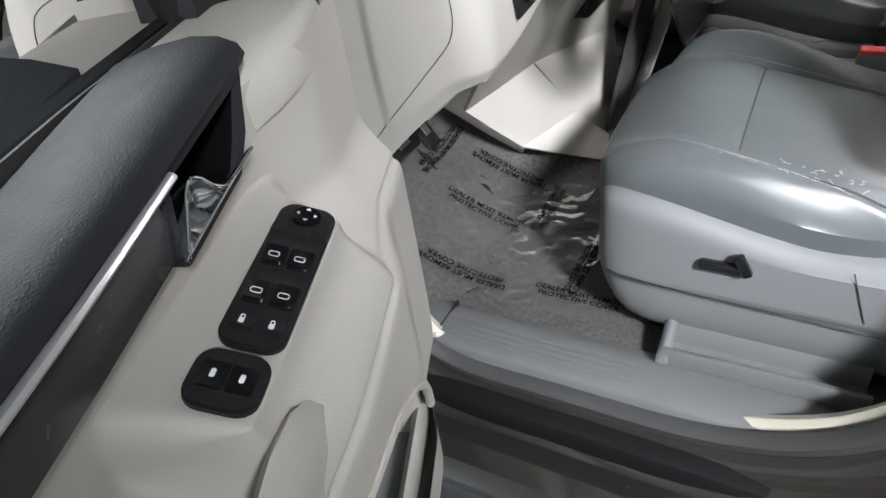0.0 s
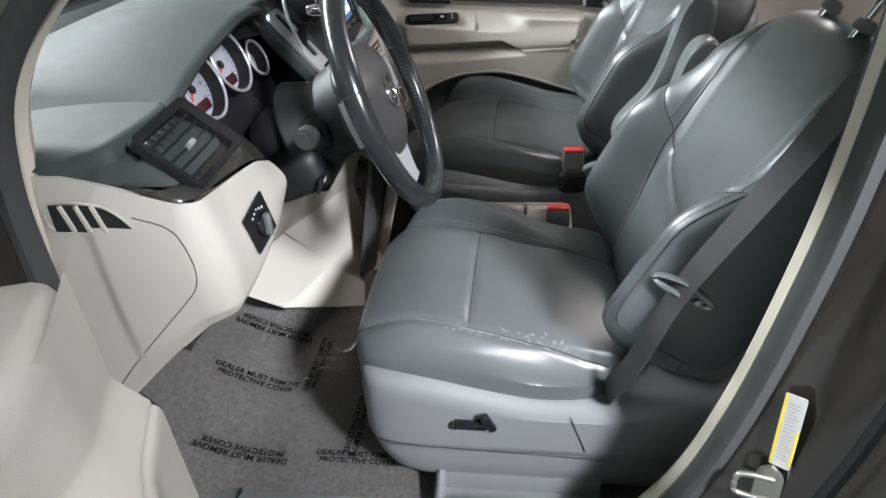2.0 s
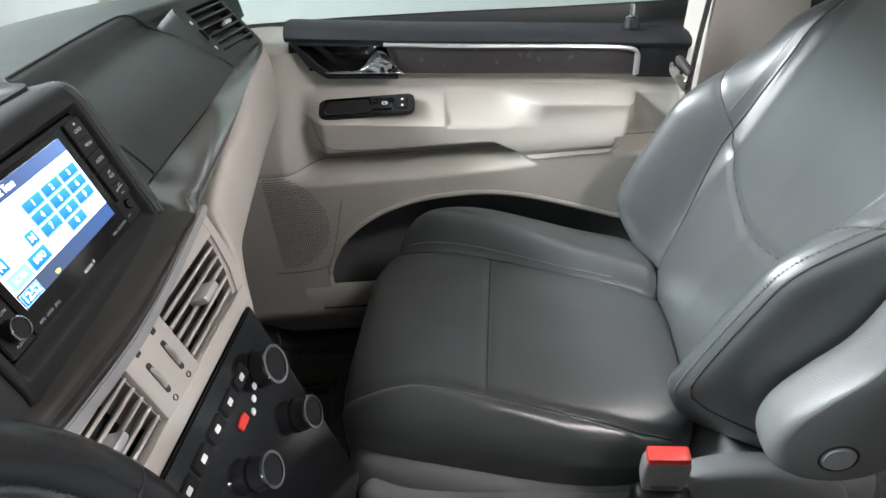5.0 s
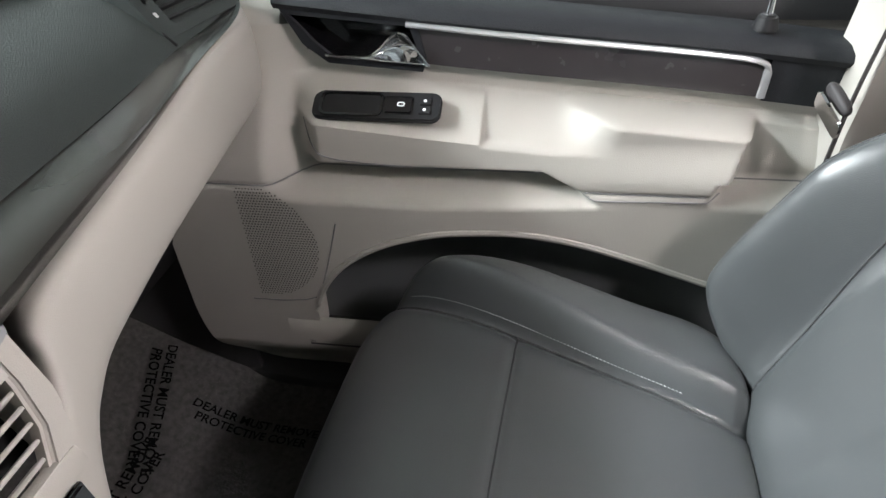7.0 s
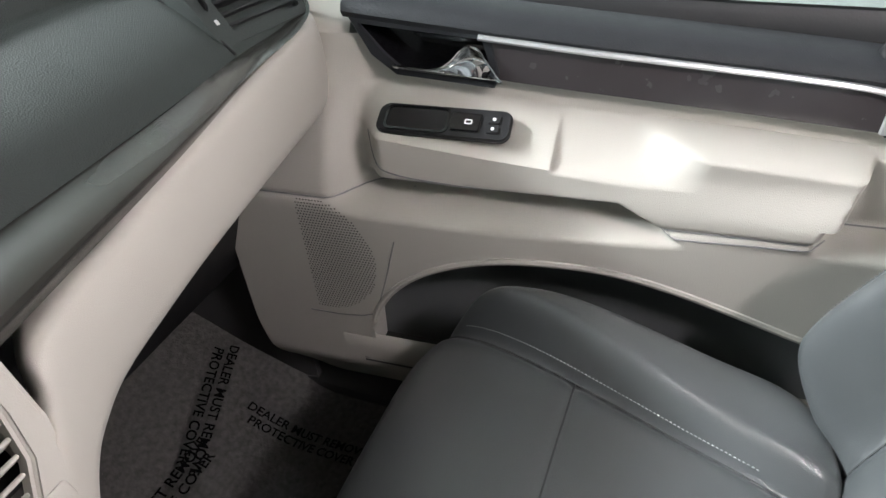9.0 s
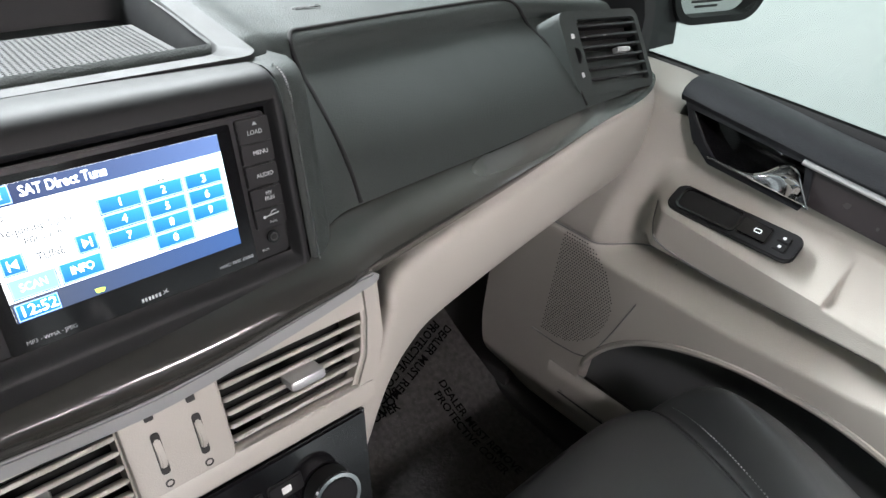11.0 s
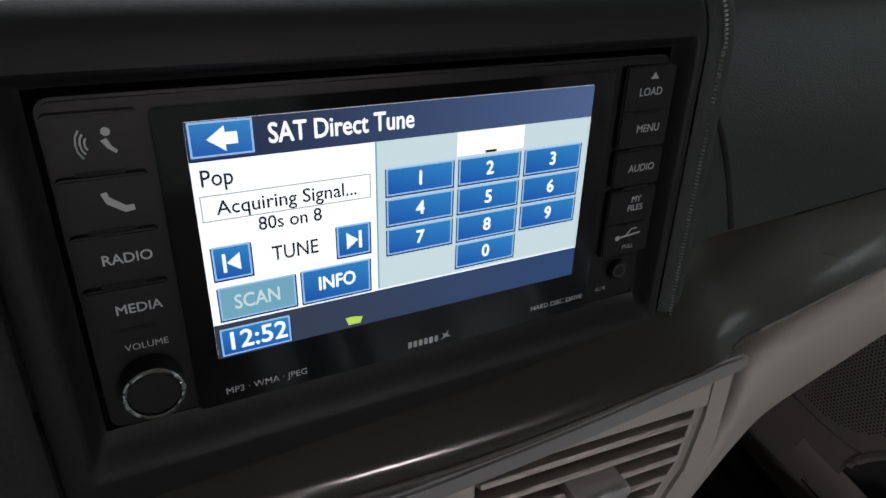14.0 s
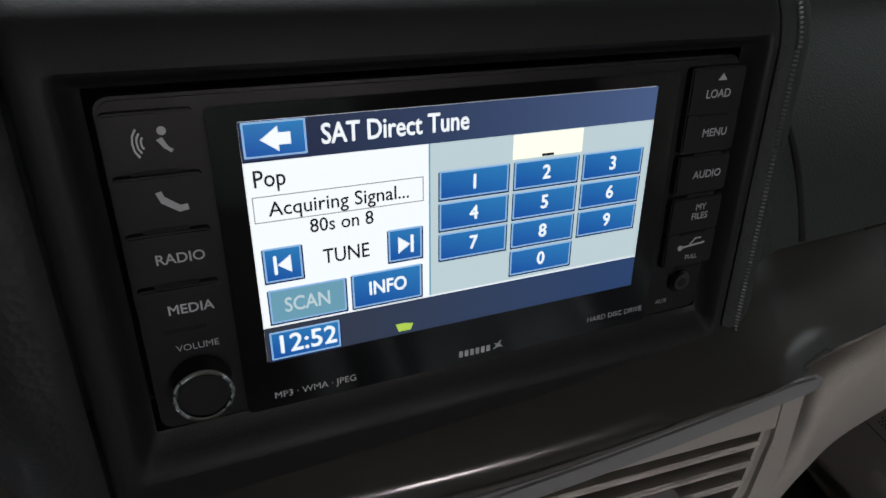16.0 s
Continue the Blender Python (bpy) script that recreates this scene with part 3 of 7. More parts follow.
def front_seat(cx, inb, name, label, powered):
    """inb: +1 where the middle of the van lies towards +x."""
    s = thing(name, label, "car seat", (cx, -0.05, 0.448), "front seats")
    M = Matrix.Translation((cx, 0, 0))
    rise = 0.0 if powered else 0.020
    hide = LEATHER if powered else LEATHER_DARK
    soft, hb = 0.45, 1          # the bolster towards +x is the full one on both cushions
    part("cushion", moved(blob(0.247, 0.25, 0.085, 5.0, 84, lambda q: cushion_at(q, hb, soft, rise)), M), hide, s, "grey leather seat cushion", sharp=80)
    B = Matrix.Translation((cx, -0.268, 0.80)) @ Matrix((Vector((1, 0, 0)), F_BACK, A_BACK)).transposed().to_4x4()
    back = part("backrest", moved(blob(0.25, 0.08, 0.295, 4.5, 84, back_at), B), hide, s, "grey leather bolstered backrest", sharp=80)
    part("back_shell", moved(blob(0.225, 0.05, 0.26, 5, 16), B @ pose(0, -0.135, 0.22)), LEATHER_SIDE, s)
    head = part("headrest", moved(blob(0.13, 0.055, 0.095, 3.5, 24, lambda q: Vector((q.x * (1 - 0.12 * step(0, 0.09, q.z)), q.y - 0.35 * q.x * q.x, q.z))), B @ pose(0, 0.015, 0.675)), hide, s, sharp=80)
    for x in (-0.06, 0.06):
        part("headrest_post", moved(cyl(0.006, 0.006, 0.12, 14), B @ pose(x, -0.03, 0.575)), CHROME, s, "chrome headrest post")
        part("post_collar", moved(cyl(0.018, 0.013, 0.018, 20, bevel=0.003), B @ pose(x, -0.035, 0.553)), SKIRT, s)
    for sg in (-1, 1):
        part("stitching", stitched(lambda w: B @ (back_at(Vector((sg * (back_edge(w) + 0.01), face_y(back_edge(w) + 0.01, w), w - 0.25))) + Vector((0, 0.001, 0))), 0.27, 0.45, 48), THREAD, back)
        part("stitching", stitched(lambda y, sg=sg: M @ (cushion_at(Vector((sg * (edge_at(y, sg * hb > 0, soft) + 0.009), y + 0.035, top_z(edge_at(y, sg * hb > 0, soft) + 0.009, y))), hb, soft, rise) + Vector((0, 0, 0.0008))), -0.2, 0.16, 80), THREAD if powered and sg < 0 else THREAD_DARK if powered else PRINT, s)

    # seams: dark welts sunk into the leather
    cu = lambda x, y: M @ (cushion_at(Vector((x, y + 0.035, top_z(x, y))), hb, soft, rise) + Vector((0, 0, 0.0004)))
    bk = lambda x, w: B @ (back_at(Vector((x, face_y(x, w), w - 0.25))) + Vector((0, 0.0004, 0)))
    part("seam", tube([cu(-0.155 + 0.31 * k / 24, 0.0) for k in range(25)], 0.0013, 6), THREAD_DARK, s)
    v_at = lambda x: 0.25 - 0.075 * math.sqrt(max(0.0, 1 - (min(abs(x), 0.166) / 0.166) ** 1.3))
    part("seam", tube([bk(-0.166 + 0.332 * k / 40, v_at(-0.166 + 0.332 * k / 40)) for k in range(41)], 0.0013, 6), THREAD_DARK, back)
    for sg in (-1, 1):
        part("seam", tube([cu(sg * edge_at(-0.24 + 0.44 * k / 40, sg * hb > 0, soft), -0.24 + 0.44 * k / 40) for k in range(41)], 0.0015, 6), THREAD_DARK, s)
        part("seam", tube([bk(sg * back_edge(0.0 + 0.50 * k / 50), 0.50 * k / 50) for k in range(51)], 0.0014, 6), THREAD_DARK, back)
        part("edge_seam", tube([bk(sg * 0.238, 0.02 + 0.46 * k / 50) for k in range(51)], 0.0013, 6), THREAD_DARK, back)
        part("stitching", stitched(lambda w, sg=sg: bk(sg * 0.230, w) + Vector((0, 0.0004, 0.0004)), 0.03, 0.47, 90, GUIDE), GUIDE, back)
        part("seam", tube([bk(sg * (0.166 + 0.075 * k / 16), 0.25 + 0.0825 * k / 16) for k in range(17)], 0.0013, 6), THREAD_DARK, back)

    # plastic base with stepped sides
    def skirt(q):
        y, z = q.y - 0.155, q.z + 0.625
        top = step(0.66, 0.76, z)
        z += top * (-0.012 - 0.055 * step(0.17, -0.16, y) + 0.03 * step(-0.22, -0.36, y))
        taper = 1 - 0.035 * step(0.60, 0.585, z) - 0.03 * step(0.56, 0.46, z)
        yy = y - (0.03 * step(0.60, 0.48, z) if y > 0 else 0)
        return Vector((cx + q.x * taper, yy, z))

    part("seat_base", blob(0.257, 0.355, 0.152, 9.0, 36, skirt), SKIRT, s, "grey plastic seat base cover", sharp=60)
    part("seat_rail", span((cx - 0.20, -0.46, 0.45), (cx - 0.16, 0.12, 0.49), 0.006), BLACK, s)
    part("seat_rail", span((cx + 0.16, -0.46, 0.45), (cx + 0.20, 0.12, 0.49), 0.006), BLACK, s)
    ox = cx - inb * 0.2585
    if powered:
        sw = part("adjuster_switch", span((ox - 0.012, -0.036, 0.658), (ox + 0.004, 0.024, 0.675), 0.006, 3), BLACK_GLOSS, s, "black power seat switch")
        part("recline_lever", moved(box(0.014, 0.016, 0.040, 0.005, 3), pose(ox - 0.010, -0.038, 0.680, -28)), BLACK_GLOSS, sw)
        # the base's moulded crease: its shade drawn as a thin dark line
        part("base_crease_line", tube(spline([(ox + 0.004, 0.178, 0.612), (ox - 0.0005, 0.10, 0.603), (ox - 0.001, -0.05, 0.597), (ox - 0.001, -0.26, 0.588)], 6), 0.0009, 6), HUB, s)
        part("base_joint", tube([(ox - 0.0005, -0.175, 0.695), (ox - 0.0005, -0.205, 0.61)], 0.0008, 6), HUB, s)
    # upright folding armrest on the inboard side: a boot shape, its sole at the pivot
    ax = cx + inb * 0.284
    oy, oz = (0.032, -0.040) if powered else (0.0, 0.0)
    boot = [(-0.300, 0.880), (-0.308, 0.915), (-0.335, 0.950), (-0.372, 0.992), (-0.398, 1.05), (-0.420, 1.12), (-0.438, 1.18), (-0.458, 1.208), (-0.485, 1.205), (-0.503, 1.175), (-0.500, 1.10),
            (-0.485, 1.00), (-0.462, 0.915), (-0.440, 0.862), (-0.405, 0.832), (-0.355, 0.826), (-0.315, 0.845)]
    line = [(p.x, p.y) for p in spline([(a + oy, b + oz, 0) for a, b in boot], 4, True)]
    mid = frame_at((ax, 0, 0), (0, 1, 0), (0, 0, 1))
    cy_, cz_ = oy - 0.405, oz + 1.0
    rings = []
    for e in range(13):
        w = math.cos(math.pi * e / 12)
        k = 1 - 0.30 * (1 - math.sqrt(max(0.0, 1 - abs(w) ** 3.2)))
        rings.append([mid @ Vector((cy_ + (a - cy_) * (1 - 0.020 / 0.1 * (1 - k) * 3), cz_ + (b - cz_) * (1 - 0.25 * (1 - k)), 0.029 * w)) for a, b in line])
    arm = part("armrest", loft(rings), LEATHER_ARM, s, "grey padded folding armrest, raised upright", sharp=70)
    px, py, pz = ax + inb * 0.0285, -0.372 + oy, 0.872 + oz
    part("pivot_button", moved(cyl(0.0175, 0.0170, 0.006, 28, bevel=0.002), pose(px, py, pz, 0, 90)), LEATHER_SIDE, arm)
    part("pivot_ring", moved(ring(rrect(0.041, 0.041, 0.0204, 6), rrect(0.036, 0.036, 0.0179, 6), 0.002), pose(px - inb * 0.001, py, pz, 0, 90 * inb)), BLACK, arm)
    if not powered:
        # moulded shield over the seat's inboard side
        sx = cx + inb * 0.262
        shield = [(0.168, 0.728), (0.10, 0.722), (-0.02, 0.712), (-0.14, 0.706), (-0.195, 0.716), (-0.225, 0.755), (-0.265, 0.785), (-0.33, 0.797), (-0.39, 0.785), (-0.432, 0.748), (-0.440, 0.70),
                  (-0.405, 0.615), (-0.35, 0.55), (-0.27, 0.505), (-0.1, 0.495), (0.08, 0.50), (0.145, 0.56), (0.165, 0.64)]
        sl = [(p.x, p.y) for p in spline([(a, b, 0) for a, b in shield], 4, True)]
        rings = []
        for e, (grow, out) in enumerate(((0.97, -0.02), (1.0, -0.004), (0.995, 0.004), (0.975, 0.010), (0.93, 0.0135), (0.6, 0.0165), (0.2, 0.017))):
            rings.append([Vector((sx + inb * out, -0.13 + (a + 0.13) * grow, 0.63 + (b - 0.63) * grow)) for a, b in sl])
        part("side_shield", loft(rings), SKIRT, s, "grey plastic seat side shield", sharp=60)
    return s


driver_seat = front_seat(-0.395, 1, "driver_seat", "worn grey leather driver seat on a plastic base", True)
passenger_seat = front_seat(0.395, -1, "passenger_seat", "grey leather front passenger seat in a darker tone", False)
# cracked leather on the driver's outer bolster
rng = random.Random(5)
cracks = []
for i in range(46):
    x0 = -0.170 - rng.random() * 0.03
    y0 = 0.05 - rng.random() * 0.22
    pts = []
    x, y = x0, y0
    for k in range(4):
        p = cushion_at(Vector((x, y + 0.035, top_z(x, y))), 1, 0.45)
        pts.append(Vector((p.x - 0.395, p.y, p.z + 0.0004)))
        x += (rng.random() - 0.35) * 0.006
        y += (rng.random() - 0.5) * 0.012
    cracks.append(tube(pts, 0.0006, 4))
part("worn_cracks", merge(*cracks), THREAD, driver_seat, "pale cracks in the worn leather", kind="stuff")


def buckle(x, y, z, lean, name, label):
    b = thing(name, label, "seat belt buckle", (x, y, z - 0.11), "seat belt buckles")
    m = pose(x, y, z, 0, -8, 0) @ pose(0, 0, 0, 0, 0, 90)
    part("housing", moved(blob(0.027, 0.012, 0.036, 6, 12, lambda q: Vector((q.x * (1 - 0.10 * step(0, -0.036, q.z)), q.y, q.z))), m @ pose(0, 0, -0.034)), LEATHER_SIDE, b, "light grey buckle housing")
    part("release_button", moved(box(0.048, 0.020, 0.014, 0.003, 2), m @ pose(0, 0, 0.001)), RED, b, "red release button")
    part("housing_step", moved(box(0.034, 0.027, 0.010, 0.003, 2), m @ pose(0, 0, -0.050)), GUIDE, b)
    part("stalk", moved(box(0.034, 0.012, 0.07, 0.004, 2), m @ pose(0, 0, -0.095)), BLACK, b)
    part("stalk_pocket", moved(blob(0.036, 0.016, 0.030, 4, 10), m @ pose(0, 0.010, -0.088)), BLACK, b, "black rubber pocket")
    return b


buckle(0.116, -0.212, 0.828, 12, "seat_belt_buckle", "grey seat belt buckle with red button beside passenger seat")
buckle(-0.122, -0.168, 0.795, 14, "seat_belt_buckle", "grey seat belt buckle with red button beside driver seat")


def webbing(pts, wide, normal_hint):
    pts = spline(pts, 8)
    secs = []
    for i, p in enumerate(pts):
        d = (pts[min(i + 1, len(pts) - 1)] - pts[max(i - 1, 0)]).normalized()
        s = d.cross(Vector(normal_hint)).normalized() * wide / 2
        n = s.cross(d).normalized() * 0.0008
        secs.append([p - s - n, p + s - n, p + s + n, p - s + n])
    return loft(secs)


belt = thing("seat_belt", "dark grey seat belt hanging beside the driver seat", "seat belt", (-0.66, -0.3, 0.7))
part("webbing", webbing([(-0.606, -0.235, 0.700), (-0.640, -0.240, 0.752), (-0.66, -0.268, 0.83), (-0.668, -0.315, 0.97), (-0.70, -0.385, 1.14), (-0.735, -0.455, 1.32), (-0.75, -0.49, 1.47)], 0.040, (-0.35, 0.9, 0.25)), BELT, belt)
gl_ = [(-0.648, -0.285, 0.984), (-0.668, -0.318, 0.986), (-0.688, -0.348, 0.970), (-0.691, -0.354, 0.960), (-0.680, -0.338, 0.957), (-0.664, -0.308, 0.966), (-0.650, -0.286, 0.974)]
guide = part("belt_guide", tube(spline(gl_, 5, True), 0.0055, 10, True, flat=0.7), GUIDE, belt, "grey plastic belt guide loop")
part("guide_pin", moved(cyl(0.005, 0.005, 0.008, 12), pose(-0.685, -0.335, 0.965, 0, 90)), CHROME, guide)
part("anchor_cover", blob(0.012, 0.025, 0.05, 3, 8, None, pose(-0.728, -0.43, 0.91, 10)), BLACK, belt)

# passenger belt on the far pillar
pbelt = thing("seat_belt", "grey seat belt hanging on the passenger pillar", "seat belt", (0.76, -0.4, 0.8))
part("webbing", webbing([(0.70, -0.34, 0.70), (0.735, -0.345, 0.90), (0.755, -0.355, 1.06), (0.765, -0.38, 1.25), (0.77, -0.42, 1.50)], 0.044, (0.45, 0.85, 0.2)), BELT, pbelt)
part("tongue", prism(rrect(0.055, 0.030, 0.008), 0.003, frame_at((0.733, -0.325, 1.048), (0.75, 0.3, 0.35), (-0.3, 0.2, 0.9))), CHROME, pbelt, "chrome belt tongue")
part("tongue_grip", blob(0.024, 0.007, 0.008, 3, 8, None, frame_at((0.748, -0.338, 1.062), (0.75, 0.3, 0.35), (-0.2, 0.9, 0.2))), BELT, pbelt)


# ---- front doors: s runs from the hinge to the rear, d into the cabin ----
class DoorFrame:
    def __init__(self, h, u, n):
        self.h, self.u, self.n = Vector((*h, 0)), Vector((*u, 0)).normalized(), Vector((*n, 0)).normalized()

    def p(self, s, d, z):
        return self.h + self.u * s + self.n * d + Vector((0, 0, z))

    def m(self, s, d, z, x=(1, 0, 0), y=(0, 0, 1)):
        """A pose at a door place, whose local x and y are given in (s, d, z)."""
        f = lambda a: self.u * a[0] + self.n * a[1] + Vector((0, 0, a[2]))
        return frame_at(self.p(s, d, z), f(x), f(y))


def arch_top(s):
    """Upper edge of the map pocket's arch."""
    if s < 0.215:
        return 0.0
    if s < 0.47:
        return 0.655 + 0.20 * math.sqrt(max(0, 1 - ((0.47 - s) / 0.257) ** 2))
    return 0.855 - 0.12 * step(0.50, 0.95, s)


def up(s):
    """The upper features fall gently towards the rear."""
    return -0.10 * (s - 0.378)


def ramp(a, b, x):
    return min(1.0, max(0.0, (x - a) / (b - a)))


def door_depth(s, z, driver=False, r=None):
    hi = step(0.93, 0.99, z)
    if r is None:
        r = z - up(s) * hi
    back = 0.022 * step(0.36, 0.85, s)
    if driver:
        d = -0.004 + 0.046 * (1 - step(0.11, 0.27, s))
        arm = step(0.205, 0.262, s) * (1 - step(0.488, 0.520, s))
        d += arm * (0.085 + 0.02 * step(1.0, 0.93, z)) * (1 - ramp(0.998, 1.030, z))
        d += step(0.60, 0.70, s) * 0.06 * (1 - step(1.03, 1.05, r))
    else:
        d = -0.004 + (1 - step(0.17, 0.25, s)) * (0.026 + 0.075 * step(1.11, 0.915, z))
        r += 0.010
        # switch ledge, pull cup and raised rear block in one moulding
        diag = 0.565 + 1.8 * (0.94 - z)
        under = 0.022 + 0.057 * max(step(0.926, 0.950, z), step(diag - 0.012, diag + 0.012, s))
        end = 0.79 + 0.30 * (r - 0.915)
        body = step(0.205, 0.255, s) * (1 - 0.8 * step(end - 0.014, end + 0.014, s))
        rear = step(0.56, 0.66, s)
        sill = (1 - ramp(1.004, 1.050, r)) * (1 - rear) + rear * (1 - step(1.045, 1.056, r))
        edge = 0.604 + 0.75 * (r - 1.005)
        cup = step(0.476, 0.482, s) * (1 - ramp(edge - 0.085, edge, s)) * step(1.000, 1.005, r)
        d += body * under * sill * (1 - 0.22 * cup)
    low = 1 - (step(0.895, 0.985, z) if driver else step(0.895, 0.925, z))
    base = 0.100 - 0.035 * step(0.35, 0.85, s) + (0.025 * (1 - step(0.4, 0.7, s)) - 0.042 * (1 - step(0.09, 0.26, s)) if driver else 0.0)
    d = d * (1 - low) + low * base
    d -= back * hi
    d -= 0.05 * step(0.60, 0.50, z)
    d -= 0.004 * bell(z - 0.917, 0.004)
    return d


def front_door(F, name, label, driver):
    door = thing(name, label, "car door", F.p(0.1, 0, 0.5))
    S1 = 0.955
    Q = lambda s, d, r: F.p(s, d - 0.022 * step(0.36, 0.85, s), r + up(s))
    # beige trim with the map pocket opening left out
    bm = bmesh.new()
    ss = [0.006 * k for k in range(79)] + [0.470 + 0.002 * k for k in range(1, 11)] + [0.490 + 0.0047 * k for k in range(1, 100)]
    rs = [0.50 + 0.0055 * k for k in range(72)] + [0.896 + 0.0025 * k for k in range(83)]
    nu, nv = len(ss) - 1, len(rs) - 1
    grid = {}
    for i, s in enumerate(ss):
        for j, r in enumerate(rs):
            z = r + up(s) * step(0.93, 0.99, r)
            cut = 0.11 * (1 - math.sqrt(1 - ramp(0.68, 0.50, r) ** 2))
            sc = cut + s * (S1 - cut) / S1
            grid[i, j] = bm.verts.new(F.p(sc, door_depth(sc, z, driver, r), z))
    for i in range(nu):
        for j in range(nv):
            s, z = (ss[i] + ss[i + 1]) / 2, (rs[j] + rs[j + 1]) / 2
            if 0.655 < z < arch_top(s) or (0.232 < s < 0.388 and z > 1.066):
                continue
            bm.faces.new((grid[i, j], grid[i + 1, j], grid[i + 1, j + 1], grid[i, j + 1]))
    loose = [v for v in bm.verts if not v.link_faces]
    bmesh.ops.delete(bm, geom=loose, context="VERTS")
    part("door_trim", bm, BEIGE_SOFT, door, "light beige moulded door trim", sharp=50)
    part("door_skin", loft([[F.p(s, d, z) for d, z in ((-0.03, 0.47), (-0.03, 1.07), (-0.105, 1.10), (-0.135, 0.95), (-0.13, 0.6), (-0.09, 0.42))] for s in (-0.02, 0.5, 0.99)]), PAINT, door, "grey-brown painted outer door skin")
    part("door_end", loft([[F.p(s, d, z) for d, z in ((0.0, 0.52), (0.045, 0.60), (0.04, 0.90), (-0.03, 1.03), (-0.06, 1.09), (-0.09, 1.09), (-0.09, 0.52))] for s in (0.952, 0.962)]), BEIGE_SOFT, door)
    # pocket liner, ledge and rim; liner and floor coloured dark for the pocket's shade
    part("pocket_liner", sheet(lambda a, b: F.p(0.20 + 0.76 * a, 0.018 + 0.02 * b, 0.60 + 0.28 * (1 - b)), 20, 10), SKIRT if driver else GUIDE, door, "map pocket liner, coloured grey for the shade inside")
    rim = [F.p(s, door_depth(s, arch_top(s), driver) - 0.002, arch_top(s)) for s in [0.2155 + 0.0035 * k for k in range(60)] + [0.43 + 0.02 * k for k in range(27)]]
    part("pocket_rim", tube(rim, 0.006, 8), BEIGE_SOFT, door)
    part("pocket_wall", loft([[F.p(s, d, z) for d, z in ((0.060, 0.53), (0.085, 0.56), (0.099, 0.60), (0.102, 0.655), (0.096, 0.664), (0.088, 0.655))] for s in (0.16, 0.205, 0.4, 0.93)]), BEIGE_SOFT, door)
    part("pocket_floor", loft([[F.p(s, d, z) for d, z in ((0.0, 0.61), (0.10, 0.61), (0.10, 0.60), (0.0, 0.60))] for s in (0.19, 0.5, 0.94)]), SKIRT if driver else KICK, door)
    part("pocket_end", loft([[F.p(s, d, z) for d, z in ((0.0, 0.60), (0.098, 0.60), (0.098, 0.70), (0.0, 0.72))] for s in (0.19, 0.206)]), BEIGE_SOFT, door)
    # front end up to the mirror sail
    P0 = 0.217 if driver else 0.205
    fb = 0.018 if driver else 0.0
    cap = [(-0.10, 1.07), (-0.10, 1.140), (-0.03, 1.141), (0.0 + fb, 1.139), (0.013 + fb, 1.133), (0.020 + fb, 1.121), (0.0235 + fb, 1.105), (0.023 + fb, 1.09)]
    part("sail_trim", loft([[F.p(s, d - w, z - w * 0.5) for d, z in cap] for s, w in ((0.0, 0.012), (0.02, 0.004), (0.035, 0.0), (0.10, 0.0), (0.15, 0.0), (P0 - 0.03, 0.004 + fb * 0.35), (P0 - 0.012, 0.009 + fb * 0.7), (P0 - 0.001, 0.014 + fb * 0.9))]), BEIGE_SOFT, door, sharp=60)
    part("mirror_sail", loft([[F.p(s, d, z) for s, z in ((-0.06, 1.13), (0.075, 1.138), (0.07, 1.20), (0.04, 1.28), (-0.02, 1.36), (-0.10, 1.33))] for d in (-0.12, -0.085)]), RUBBER, door, "black mirror sail panel")
    # black padded top
    pad = [(-0.10, 1.10), (-0.10, 1.132), (-0.06, 1.144), (-0.02, 1.150), (0.004, 1.148), (0.019, 1.141), (0.023, 1.132), (0.018, 1.124), (0.004, 1.122), (-0.02, 1.12)]
    part("door_pad", loft([[Q(s, d, r) for d, r in pad] for s in (P0, P0 + 0.006, 0.24, 0.3, 0.4, 0.5, 0.6, 0.7, 0.8, 0.9, 0.95)]), PAD, door, "black padded vinyl door top")
    # dark band below it: handle bowl at the front, insert behind
    part("door_insert", loft([[Q(s, d, r) for d, r in ((-0.01, 1.123), (0.014, 1.122), (0.017, 1.10), (0.013, 1.071), (-0.01, 1.068))] for s in (0.392, 0.5, 0.6, 0.7, 0.83)]), INSERT, door, "dark glossy door insert")
    part("door_end_band", loft([[Q(s, d, r) for d, r in ((-0.01, 1.124), (0.014, 1.124), (0.012, 1.066), (-0.01, 1.066))] for s in (0.837, 0.90, 0.952)]), PAD, door)
    strip = spline([Q(0.378, 0.020, 1.124), Q(0.50, 0.021, 1.124), Q(0.62, 0.021, 1.124), Q(0.74, 0.021, 1.124), Q(0.80, 0.020, 1.123)], 6) + spline([Q(0.82, 0.019, 1.121), Q(0.833, 0.018, 1.112), Q(0.834, 0.016, 1.072)], 5)
    part("trim_strip", tube(strip, 0.0055, 8, flat=0.7), SILVER, door, "satin silver trim strip")
    nose = 0.0 if driver else 0.016
    bowl_out = [(0.234 - nose, 1.121), (0.385, 1.124), (0.398, 1.080), (0.385, 1.066), (0.290 - nose, 1.064), (0.266 - nose, 1.084)]
    bm = bmesh.new()
    o = [bm.verts.new(Q(s, 0.016, r)) for s, r in bowl_out]
    c = (0.312, 1.092)
    i2 = [bm.verts.new(Q(c[0] + (s - c[0]) * 0.93, 0.013, c[1] + (r - c[1]) * 0.86)) for s, r in bowl_out]
    i3 = [bm.verts.new(Q(c[0] + (s - c[0]) * 0.86, -0.03, c[1] + (r - c[1]) * 0.76)) for s, r in bowl_out]
    ob = [bm.verts.new(Q(s, -0.012, r)) for s, r in bowl_out]
    for k in range(6):
        l = (k + 1) % 6
